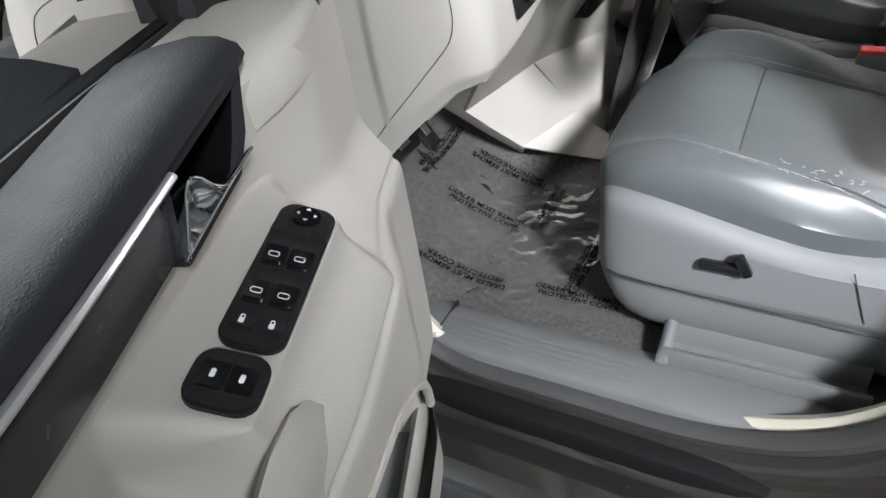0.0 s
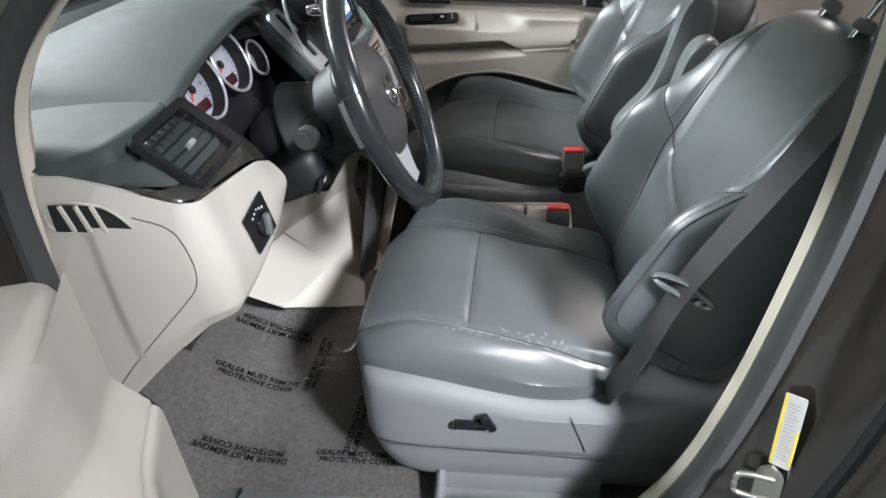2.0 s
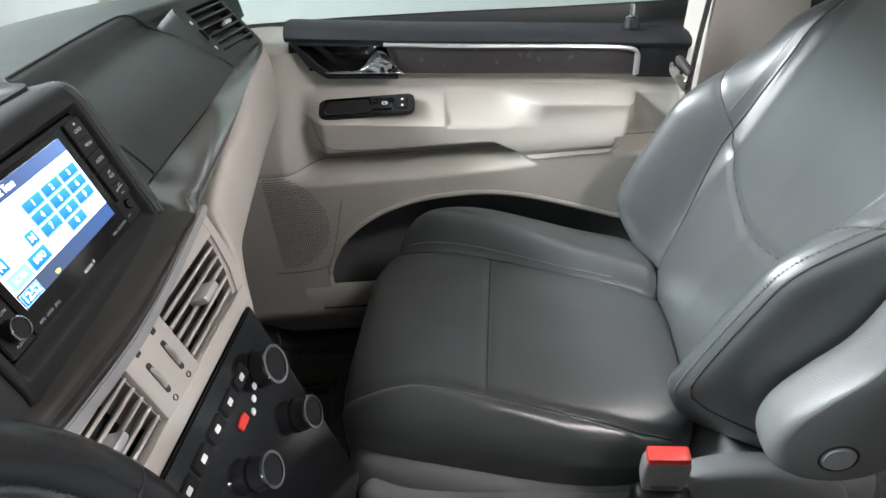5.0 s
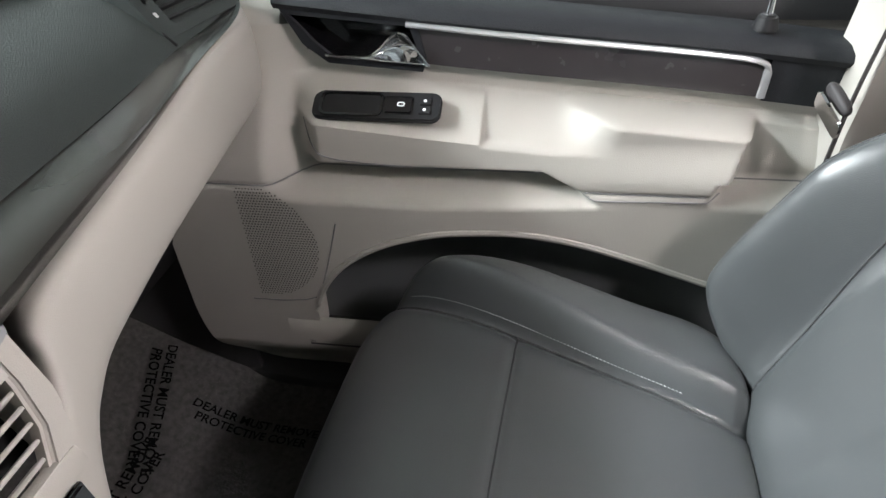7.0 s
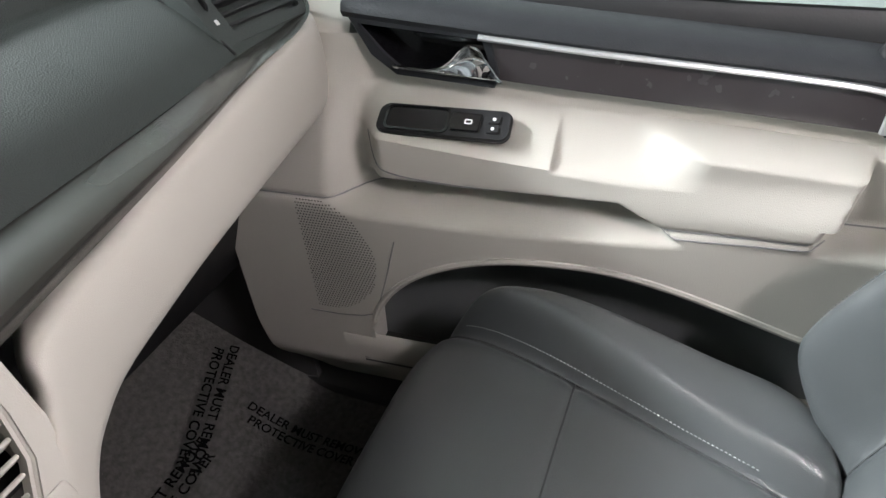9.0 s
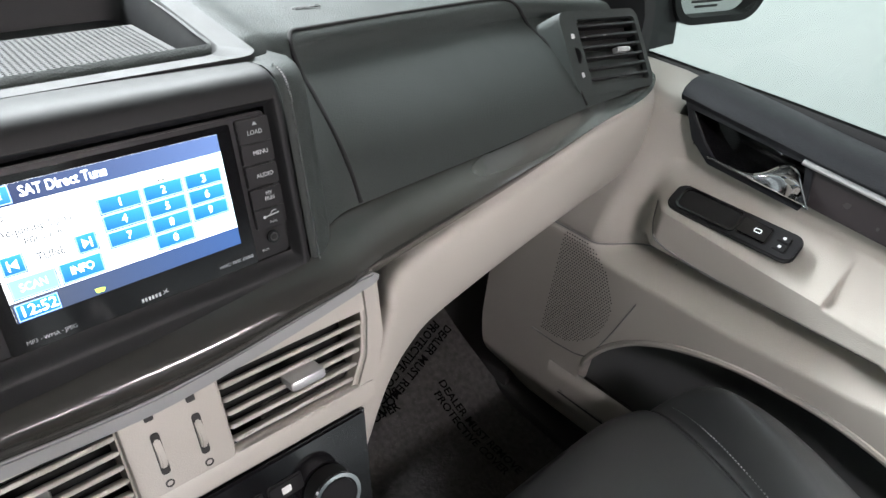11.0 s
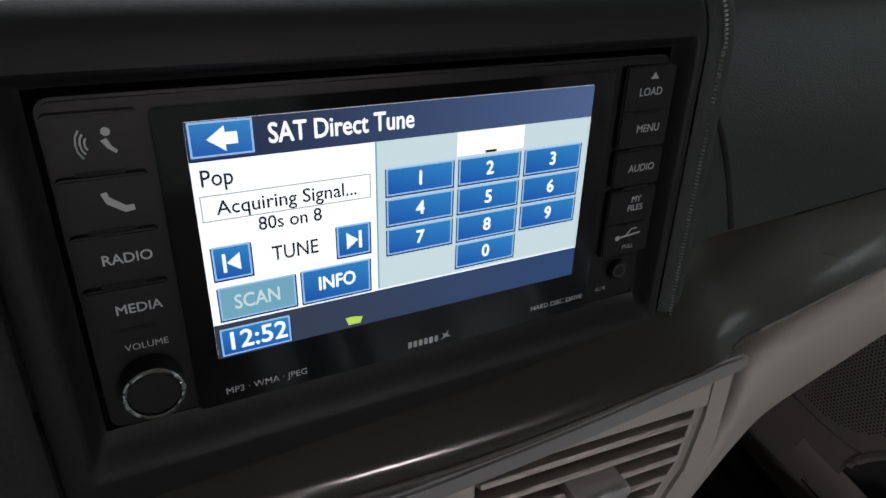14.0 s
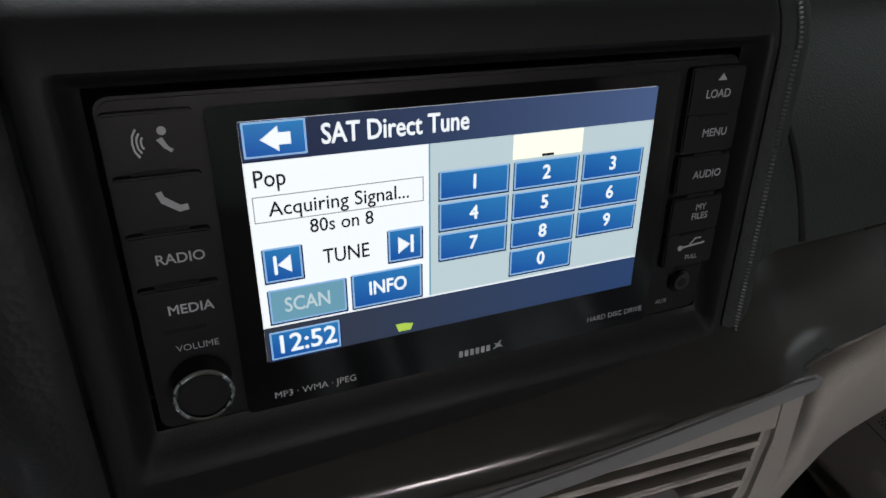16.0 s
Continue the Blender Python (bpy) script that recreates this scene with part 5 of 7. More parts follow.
for x in (-0.022, 0.006):
    part("wheel_slot", prism(rrect(0.006, 0.034, 0.0025, 3), 0.0034, CM @ pose(x, -0.006, 0)), HUB, dash)
    part("vent_wheel", cyl(0.0155, 0.0155, 0.0046, 24, CM @ pose(x, -0.006, -0.0065, 0, 90), 0.001), BEIGE, dash)
    part("vent_mark", prism(rrect(0.006, 0.006, 0.001, 2), 0.0036, CM @ pose(x, 0.024, 0)), HUB, dash)
    part("vent_mark", ring(rrect(0.006, 0.006, 0.0029, 4), rrect(0.0042, 0.0042, 0.002, 4), 0.0036, CM @ pose(x, -0.031, 0)), HUB, dash)

# climate panel, gloss black, between beige legs
KM = frame_at(cen(-0.013, -0.125, 0.0), (1, 0, 0), Vector((0, 0.34, 0.94)))
clim = part("climate_panel", prism([(-0.148, 0.066), (-0.130, -0.20), (0.118, -0.20), (0.148, 0.066)], 0.006, KM, 0.002), BLACK_GLOSS, dash, "black gloss climate control panel")
for x, y, r in ((0.098, 0.018, 0.021), (-0.098, 0.018, 0.021), (0.0, -0.03, 0.018), (0.098, -0.06, 0.019), (-0.098, -0.06, 0.019)):
    k = part("climate_knob", cyl(r, r * 0.86, 0.020, 32, KM @ pose(x, y, 0.016), 0.002), BLACK, clim)
    part("knob_ring", ring(rrect(r * 2.02, r * 2.02, r, 8), rrect(r * 1.7, r * 1.7, r * 0.84, 8), 0.003, KM @ pose(x, y, 0.0235)), CHROME, k)
for i in range(5):
    b = part("climate_button", prism(rrect(0.030, 0.016, 0.003, 3, -0.066 + i * 0.033, 0.038), 0.0085, KM, 0.0015), BLACK, clim)
    part("button_mark", prism(rrect(0.008, 0.006, 0.001, 2, -0.066 + i * 0.033, 0.038), 0.0088, KM), WHITE, b)
for i in range(3):
    part("button_mark", prism(rrect(0.007, 0.007, 0.002, 2, 0.05 + 0.012 * i, 0.004 + 0.006 * i), 0.0066, KM), WHITE, clim)
part("warning_button", prism(rrect(0.018, 0.010, 0.002, 3, 0.03, 0.012), 0.009, KM, 0.001), RED, clim)
for sg in (-1,):
    x = -0.013
    pts = [cen(x + sg * 0.184, 0.036, -0.024), cen(x + sg * 0.180, -0.01, -0.024), cen(x + sg * 0.170, -0.05, -0.024), cen(x + sg * 0.163, -0.09, -0.024), cen(x + sg * 0.156, -0.14, -0.026), cen(x + sg * 0.148, -0.24, -0.034), cen(x + sg * 0.140, -0.36, -0.06), cen(x + sg * 0.135, -0.62, -0.14)]
    pts = spline(pts if sg > 0 else pts[:4], 5)
    secs = []
    for k, p in enumerate(pts):
        w = 0.024 - 0.010 * k / len(pts)
        secs.append([p + Vector((w * math.copysign(abs(math.cos(q)) ** 0.6, math.cos(q)), 0.022 * math.copysign(abs(math.sin(q)) ** 0.6, math.sin(q)), 0)) for q in [2 * math.pi * e / 16 for e in range(16)]])
    part("centre_leg", loft(secs), BEIGE, dash, "light beige centre stack leg", sharp=60)
part("centre_lower", sheet(lambda u, v: Vector((-0.02 + 0.14 * u, 0.27 + 0.08 * v + 0.02 * abs(2 * u - 1), 0.86 - 0.40 * v)), 10, 10, 0.012), KICK, dash, "dark lower centre panel")
part("centre_side", loft([[Vector((x, y, z)) for x, y in ((-0.145, yf), (0.118, yf), (0.118, 0.75), (-0.145, 0.75))] for z, yf in ((0.46, 0.53), (0.60, 0.53), (0.90, 0.47))]), BEIGE, dash, "beige centre stack side")

# ---- driver's side lower panels: one shell from the doorway round to the headlight switch ----
def wrap(u):
    """Plan line of the shell: along the van's side, round the corner, then across; and its upper and lower edge."""
    if u < 0.42:
        y = 0.570 - 0.228 * u / 0.42
        zt = lerp([(0.342, 1.164), (0.40, 1.180), (0.45, 1.192), (0.50, 1.200), (0.57, 1.207)], y)[0]
        zb = lerp([(0.342, 0.964), (0.42, 0.898), (0.50, 0.822), (0.527, 0.796), (0.57, 0.756)], y)[0]
        return -0.767, y, zt, zb
    if u < 0.60:
        a = (u - 0.42) / 0.18 * math.pi / 2
        return -0.735 - 0.032 * math.cos(a), 0.342 - 0.032 * math.sin(a), 1.164 - 0.008 * math.sin(a), 0.962 + 0.016 * math.sin(a)
    k = (u - 0.60) / 0.40
    x = -0.735 + 0.210 * k
    y, zt = lerp([(-0.735, 0.310, 1.156), (-0.60, 0.304, 1.138), (-0.525, 0.311, 1.108)], x)
    return x, y, zt, 0.978 + 0.070 * k ** 1.4


def shell_pt(u, v, inset=0.0):
    x, y, zt, zb = wrap(u)
    a = step(0.42, 0.60, u) * math.pi / 2
    out = 0.014 * math.sin(math.pi * min(1.0, v * 1.02)) * (1 - 0.5 * (u < 0.2)) - 0.010 * step(0.90, 1.0, v) - inset
    lean = 0.016 * v * math.sin(a)
    return Vector((x - out * math.cos(a), y - out * math.sin(a) - lean, zt + (zb - zt) * v))


endp = part("side_panel", sheet(shell_pt, 64, 26, 0.008), BEIGE, dash, "light beige wrap-round side panel of the dashboard", sharp=60)
part("panel_underside", sheet(lambda u, v: shell_pt(0.30 + 0.70 * u, 1.0, 0.004) + Vector((0.06 * v * (1 - u), 0.13 * v, 0.03 * v)), 30, 6, 0.006), BEIGE, dash)
lid = [(0.32, 0.13), (0.40, 0.17), (0.445, 0.30), (0.455, 0.50), (0.42, 0.66), (0.30, 0.80), (0.136, 0.88), (0.03, 0.93)]
part("lid_joint", tube([shell_pt(q.x, q.y, -0.0002) for q in spline([(a, b, 0) for a, b in lid], 8)], 0.0008, 6), HUB, endp)
part("gloss_strip", sheet(lambda u, v: shell_pt(0.36 + 0.64 * u, 0.0, 0.004) + Vector((0.0, 0.004 + (0.022 + 0.03 * u) * v - 0.006 * math.sin(math.pi * v), 0.001 + (0.012 + 0.045 * step(0.45, 1.0, u)) * v)), 40, 8, 0.004), GLOSS, dash, "dark glossy trim strip", sharp=60)
hl_c = shell_pt(0.735, 0.48)
hl_m = frame_at(hl_c + Vector((0, -0.001, 0)), shell_pt(0.80, 0.48) - shell_pt(0.66, 0.48), shell_pt(0.735, 0.36) - shell_pt(0.735, 0.62))
plate4 = [(-0.036, 0.028), (-0.028, -0.034), (0.036, -0.030), (0.030, 0.036)]
hl = part("headlight_switch", prism(plate4[::-1], 0.004, hl_m, 0.001), BLACK, dash, "black headlight switch plate")
part("switch_dial", cyl(0.019, 0.018, 0.006, 28, hl_m @ pose(0.002, -0.003, 0.006), 0.002), BLACK_GLOSS, hl)
part("switch_grip", box(0.010, 0.034, 0.012, 0.004, 3, hl_m @ pose(0.003, -0.004, 0.012, 0, 0, -20)), GUIDE, hl, "grey switch grip")
for k in range(5):
    part("switch_mark", prism(rrect(0.004, 0.003, 0.001, 2), 0.0045, hl_m @ pose(-0.016 + 0.008 * k, 0.024 - abs(k - 2) * 0.003, 0)), WHITE, hl)


# knee panels, sloping down to the pedals and to the centre stack
part("knee_panel", patch((-0.56, 0.36, 0.995), (-0.30, 0.60, 0.69), (-0.164, 0.485, 0.756), (-0.22, 0.30, 1.00), 16, 16, 0.010, 0.006), BEIGE, dash, "light beige knee panel")
part("knee_panel", patch((-0.30, 0.60, 0.688), (-0.212, 0.506, 0.559), (-0.055, 0.425, 0.588), (-0.164, 0.487, 0.752), 16, 16, 0.010, 0.004), BEIGE, dash, "light beige lower knee panel")
part("knee_panel", patch((-0.22, 0.30, 1.00), (-0.164, 0.486, 0.754), (0.12, 0.385, 0.74), (0.12, 0.305, 0.98), 12, 12, 0.008, 0.0), BEIGE, dash, "light beige centre side panel")
part("knee_panel", patch((-0.164, 0.486, 0.752), (-0.057, 0.425, 0.588), (0.12, 0.36, 0.56), (0.12, 0.385, 0.738), 12, 12, 0.008, 0.0), BEIGE, dash)
part("knee_panel", patch((-0.056, 0.425, 0.586), (-0.098, 0.331, 0.484), (0.12, 0.290, 0.484), (0.12, 0.36, 0.558), 12, 12, 0.008, 0.0), BEIGE, dash)
part("under_dash", sheet(lambda u, v: Vector((-0.74 + 0.62 * u, 0.56 + 0.35 * v, 0.80 + 0.05 * v)), 6, 6, 0.01), BLACK, dash)

part("knee_panel", patch((-0.212, 0.506, 0.559), (-0.10, 0.330, 0.483), (-0.06, 0.333, 0.533), (-0.055, 0.425, 0.586), 12, 12, 0.008, 0.0), BEIGE, dash)

# side vent facing the open door
slot = [(0.505, 1.164), (0.44, 1.163), (0.415, 1.150), (0.398, 1.128), (0.41, 1.124), (0.508, 1.124)]
part("side_vent", prism([(-a, b) for a, b in slot], 0.0015, frame_at((-0.7735, 0, 0), (0, -1, 0), (0, 0, 1))), VOID, endp, "beige barred side vent")
for y in (0.484, 0.462, 0.440):
    part("vent_bar", box(0.006, 0.007, 0.040, 0.002, 2, pose(-0.7748, y, 1.144, -12)), BEIGE, endp)
part("side_vent_rim", tube(spline([Vector((-0.7735, a, b)) for a, b in slot], 4, True), 0.0018, 8, True), BEIGE, endp)

# driver's air vent
dvm = frame_at((-0.657, 0.3615, 1.193), (1, 0.02, 0.02), (0, 0.75, 0.66))
dv = part("air_vent", ring(rrect(0.150, 0.105, 0.010), rrect(0.118, 0.084, 0.006, 5, -0.008, -0.002), 0.012, dvm), BLACK, dash, "dark louvred driver air vent")
part("duct", prism(rrect(0.122, 0.088, 0.006, 5, -0.008, -0.002), 0.002, dvm @ pose(0, 0, -0.016)), VOID, dv)
for k in range(5):
    part("slat", box(0.118, 0.0035, 0.012, 0.0012, 2, dvm @ pose(-0.008, -0.033 + 0.0155 * k, 0.004, 15)), BLACK, dv)
for k in range(7):
    part("rear_slat", box(0.003, 0.084, 0.010, 0.001, 1, dvm @ pose(-0.059 + 0.017 * k, -0.002, -0.007)), SHIFT_PAD, dv)
part("slat_knob", box(0.016, 0.008, 0.012, 0.002, 2, dvm @ pose(-0.01, -0.004, 0.012)), SILVER, dv)

# passenger's air vent
pvm = frame_at((0.650, 0.426, 1.197), Vector((1, 0.0, -0.085)), Vector((0, 0.795, 1)))
# housing that swells out of the dash round the passenger vent
outer = rrect(0.166, 0.106, 0.014, 5, -0.004)
rings = [[pvm @ Vector((a * k + dx, b * k + dy, z)) for a, b in outer] for k, dx, dy, z in ((0.985, 0, 0, 0.0045), (1.0, 0, 0, 0.003), (1.01, 0, 0, -0.006), (1.01, 0.001, 0.0, -0.03), (1.01, 0.002, 0.0, -0.06))]
hb = bmesh.new()
rv = [[hb.verts.new(p) for p in r] for r in rings]
for a, b in zip(rv, rv[1:]):
    for i in range(len(a)):
        hb.faces.new((a[i], a[(i + 1) % len(a)], b[(i + 1) % len(a)], b[i]))
part("vent_housing", hb, DASH, dash, sharp=60)
pv = part("air_vent", ring(rrect(0.166, 0.106, 0.014, 5, -0.004), rrect(0.126, 0.084, 0.005, 5, 0.007), 0.006, pvm), DASH, dash, "dark louvred passenger air vent")
part("duct", prism(rrect(0.131, 0.089, 0.004, 5, 0.007), 0.002, pvm @ pose(0, 0, -0.016)), VOID, pv)
for k in range(6):
    part("slat", box(0.125, 0.0038, 0.012, 0.001, 2, pvm @ pose(0.007, -0.0335 + 0.0134 * k, 0.000, -6)), BLACK, pv)
part("slat_knob", box(0.028, 0.007, 0.010, 0.002, 2, pvm @ pose(0.016, -0.002, 0.010)), SILVER, pv)
part("vent_wheel", cyl(0.012, 0.012, 0.004, 20, pvm @ pose(-0.070, -0.002, 0.000, 0, 90), 0.001), BLACK, pv)
for k, w in ((0.022, 0.006), (-0.026, 0.005)):
    part("vent_mark", prism(rrect(w, 0.006, 0.001, 2, -0.070, k), 0.0004, pvm @ pose(0, 0, 0.0062)), WHITE, pv)

# glovebox lid seam on the upper pad
def on_face(x, k):
    v = 0.65 + 0.35 * k
    p = dash_top((x + 0.765) / 1.54, v)
    return p


lip = lambda x, v: dash_top((x + 0.765) / 1.54, v)
glove = [on_face(0.205, 0.99), on_face(0.206, 0.6), on_face(0.208, 0.25), on_face(0.210, 0.06), lip(0.211, 0.60), lip(0.220, 0.560)]
glove += [lip(x, 0.553) for x in (0.24, 0.30, 0.40, 0.50)] + [lip(0.535, 0.562), lip(0.552, 0.60), on_face(0.560, 0.08), on_face(0.565, 0.3), on_face(0.566, 0.6), on_face(0.566, 0.97)]
part("glovebox_joint", tube(spline(glove, 8), 0.0022, 8), VOID, dash, "glovebox lid joint")
part("airbag_lettering", letters("AIRBAG", 0.010, frame_at(dash_top((0.27 + 0.765) / 1.54, 0.50) + Vector((0, 0, 0.001)), (1, 0.06, 0), dash_top((0.27 + 0.765) / 1.54, 0.45) - dash_top((0.27 + 0.765) / 1.54, 0.50)), depth=0.0003), BLACK, dash)

# storage tray on top
TX0, TX1, TY0, TY1 = -0.112, 0.122, 0.392, 0.60
tr = thing("storage_tray", "dark open tray on the dashboard with dotted rubber mat", "tray", (0, 0.47, 1.25))
o = [(x, y, 1.2905 + 0.006 * step(0.4, 0.55, y)) for x, y in [(p[0], p[1]) for p in rrect(TX1 - TX0 + 0.046, TY1 - TY0 + 0.026, 0.014, 5, (TX0 + TX1) / 2, (TY0 + TY1) / 2)]]
i1 = [(x, y, 1.2912 + 0.006 * step(0.4, 0.55, y)) for x, y in rrect(TX1 - TX0 + 0.005, TY1 - TY0 + 0.005, 0.018, 5, (TX0 + TX1) / 2, (TY0 + TY1) / 2)]
i2 = [(x, y, 1.2890 + 0.006 * step(0.4, 0.55, y)) for x, y in rrect(TX1 - TX0, TY1 - TY0, 0.016, 5, (TX0 + TX1) / 2, (TY0 + TY1) / 2)]
i3 = [(x, y, 1.270 - 0.012 * step(0.42, 0.5, y)) for x, y in rrect(TX1 - TX0 - 0.02, TY1 - TY0 - 0.02, 0.014, 5, (TX0 + TX1) / 2, (TY0 + TY1) / 2)]
bm = loft([[Vector((p[0], p[1], 1.24)) for p in o], [Vector(p) for p in o], [Vector(p) for p in i1], [Vector(p) for p in i2], [Vector(p) for p in i3]], True, False)
bm.faces.new([v for v in bm.verts][-24:])
part("tray_body", bm, DASH_SMOOTH, tr)
mat_m = frame_at((0.0, 0.470, 1.2765), (1, 0, 0), (0, 0.115, -0.012))
mat = part("rubber_mat", box(0.214, 0.120, 0.003, 0.001, 1, mat_m), BLACK, tr, "black dotted rubber mat")
vs, fs = [], []
for i in range(49):
    for j in range(27):
        k = len(vs)
        c = Vector((-0.102 + i * 0.0042, -0.056 + j * 0.0042 + (i % 2) * 0.0021, 0.0016))
        vs += [mat_m @ (c + Vector(p)) for p in ((-0.0016, 0, 0), (0, -0.0012, 0), (0.0016, 0, 0), (0, 0.0012, 0), (0, 0, 0.0007))]
        fs += [(k, k + 1, k + 4), (k + 1, k + 2, k + 4), (k + 2, k + 3, k + 4), (k + 3, k, k + 4)]
me = bpy.data.meshes.new("mat_dots")
me.from_pydata(vs, [], fs)
me.materials.append(RUBBER)
part("mat_dots", me, RUBBER, tr, kind="stuff")
# ---- instrument cluster ----
cl = thing("instrument_cluster", "hooded instrument cluster with white dials and red pointers", "gauge cluster", (-0.39, 0.45, 1.15))


LIP = [(-0.635, 0.415, 1.214), (-0.60, 0.402, 1.234), (-0.57, 0.399, 1.246), (-0.50, 0.400, 1.264), (-0.406, 0.398, 1.281), (-0.32, 0.392, 1.293), (-0.27, 0.388, 1.290), (-0.242, 0.392, 1.274), (-0.232, 0.402, 1.245)]


def hood(u, v):
    """Brow over the dials: u across, v from the back to the front lip and under it."""
    x = -0.635 + 0.403 * (1 - (1 - u) ** 1.25)
    y0, z0 = lerp(LIP, x)
    zb = 1.262 + 0.028 * step(-0.6, -0.3, x) - 0.03 * step(-0.58, -0.635, x)
    if v < 0.65:
        k = v / 0.65
        return Vector((x - 0.02 * (1 - k), 0.66 + (y0 - 0.66) * k, zb + (z0 - zb) * k + 0.014 * math.sin(math.pi * k) * step(-0.63, -0.5, x)))
    k = (v - 0.65) / 0.35
    a = min(1.0, k / 0.35) * math.pi
    if k < 0.35:
        return Vector((x, y0 - 0.007 * math.sin(a), z0 - 0.007 + 0.007 * math.cos(a)))
    k = (k - 0.35) / 0.65
    return Vector((x, y0 + 0.07 * k, z0 - 0.014 - 0.012 * k))


part("hood", sheet(hood, 40, 24, 0.004), DASH, cl, "dark grained cluster hood", sharp=60)
cm = frame_at((-0.385, 0.445, 1.185), (1, 0, 0), (0, 0.36, 0.93))
part("cluster_face", prism(rrect(0.40, 0.175, 0.05, 6, 0, -0.035), 0.004, cm), BLACK, cl, "black cluster face")
for x, y, r in ((-0.078, 0.018, 0.055), (0.042, 0.022, 0.055), (0.138, -0.004, 0.032), (-0.160, -0.012, 0.030)):
    c = part("dial", cyl(r * 0.92, r * 0.92, 0.003, 40, cm @ pose(x, y, 0.006)), GAUGE, cl, "white dial with red pointer")
    circ = lambda q: [(q * math.cos(2 * math.pi * k / 40), q * math.sin(2 * math.pi * k / 40)) for k in range(40)]
    bm = loft([[(*p, 0.004) for p in circ(r * 1.04)], [(*p, 0.030) for p in circ(r * 1.04)], [(*p, 0.031) for p in circ(r * 0.99)], [(*p, 0.006) for p in circ(r * 0.92)]], True, False)
    part("dial_tube", moved(bm, cm @ pose(x, y, 0)), BLACK, c)
    part("dial_ring", tube([cm @ Vector((x + r * 1.03 * math.cos(2 * math.pi * k / 48), y + r * 1.03 * math.sin(2 * math.pi * k / 48), 0.031)) for k in range(48)], 0.0028, 8, True), SILVER, c)
    ticks = []
    n = 25 if r > 0.05 else 9
    for k in range(n):
        a = radians(225 - 270 * k / (n - 1))
        ln = 0.008 if k % 3 == 0 else 0.004
        rr = r * 0.80
        ticks.append(box(ln, 0.0012, 0.0006, 0, 1, cm @ pose(x + rr * math.cos(a), y + rr * math.sin(a), 0.008, 0, 0, math.degrees(a))))
    part("dial_ticks", merge(*ticks), PRINT, c, kind="stuff")
    if r > 0.05:
        for k in range(7):
            a = radians(225 - 45 * k)
            part("dial_numeral", letters(str(k * 20) if x < 0 else str(k), 0.009, cm @ pose(x + r * 0.60 * math.cos(a), y + r * 0.60 * math.sin(a), 0.008)), PRINT, c)
        part("dial_window", prism(rrect(0.040, 0.018, 0.004, 3, x + 0.008, y - 0.032), 0.0085, cm), glow("dial_window_red", (0.35, 0.01, 0.01), 0.12), c, "dark red lit display")
    part("pointer", box(r * 0.75, 0.003, 0.0012, 0.0004, 1, cm @ pose(x - r * 0.28, y - r * 0.24, 0.010, 0, 0, 42)), RED, c)
    part("pointer_cap", cyl(r * 0.15, r * 0.13, 0.006, 20, cm @ pose(x, y, 0.010), 0.001), BLACK, c)
part("warning_light", cyl(0.003, 0.003, 0.002, 14, cm @ pose(0.105, 0.052, 0.006)), glow("warning_red", (1.0, 0.02, 0.03), 6), cl, "small red warning light")
part("trip_button", cyl(0.005, 0.005, 0.008, 16, cm @ pose(0.10, -0.06, 0.008), 0.001), BLACK, cl)

# ---- shifter on the dash ----
sh = thing("gear_shifter", "silver and black gear lever on the dashboard", "gear lever", (-0.19, 0.32, 1.2))
gm = frame_at((-0.174, 0.334, 1.175), (1, 0.03, 0.02), (-0.03, 0.62, 0.785))
part("shifter_boot", blob(0.044, 0.088, 0.018, 4, 14, None, gm @ pose(-0.022, 0.026, -0.008)), DASH, sh, sharp=70)
plate_o, plate_i = rrect(0.066, 0.158, 0.016, 5, -0.022, 0.026), rrect(0.026, 0.104, 0.008, 5, -0.014, 0.044)
part("gate_plate", ring(plate_o, plate_i, 0.006, gm @ pose(0, 0, 0.008)), SILVER, sh, "satin silver shift gate plate")
part("gate_slot", prism(rrect(0.028, 0.106, 0.008, 5, -0.014, 0.044), 0.001, gm @ pose(0, 0, 0.009)), VOID, sh)
for c, x in (("-", -0.040), ("D", -0.022), ("+", -0.005)):
    part("gate_mark", letters(c, 0.010, gm @ pose(x, -0.036, 0.0142), depth=0.0002), HUB, sh)
part("trim_arch", tube(spline([gm @ Vector(p) for p in ((-0.046, 0.0, 0.010), (-0.048, 0.065, 0.034), (-0.030, 0.102, 0.050), (0.0, 0.112, 0.054), (0.032, 0.100, 0.042), (0.046, 0.065, 0.020))], 6), 0.0032, 8), SILVER, sh, "thin silver arch round the lever")
part("lever", tube([gm @ Vector((-0.008, 0.02, 0.0)), gm @ Vector((-0.010, 0.060, 0.05))], 0.010, 14), BLACK, sh)
part("lever_knob", blob(0.026, 0.036, 0.036, 2.6, 16, lambda q: Vector((q.x * (1 - 0.25 * step(0, -0.036, q.z)), q.y, q.z)), gm @ pose(-0.008, 0.072, 0.060, 12)), WHEEL, sh, "black leather gear knob", sharp=80)
part("knob_cap", blob(0.016, 0.012, 0.022, 3, 10, None, gm @ pose(-0.022, 0.050, 0.084, 40)), CHROME, sh, "chrome knob cap")
part("hood_button", cyl(0.011, 0.010, 0.004, 24, frame_at((-0.245, 0.40, 1.252), (1, 0, 0), (0, 0.7, 0.7)), 0.001), DASH, dash)


# ---- steering wheel and column ----
WC = Vector((-0.3845, 0.134, 1.167))
W_UP = Vector((0, 0.335, 0.942)).normalized()
WM = frame_at(WC, (1, 0.054, 0), W_UP) @ Matrix.Rotation(radians(-4), 4, "Z")          # local z points to the driver; turned a little
wheel = thing("steering_wheel", "black leather steering wheel with silver spokes", "steering wheel", WC)
R = 0.187

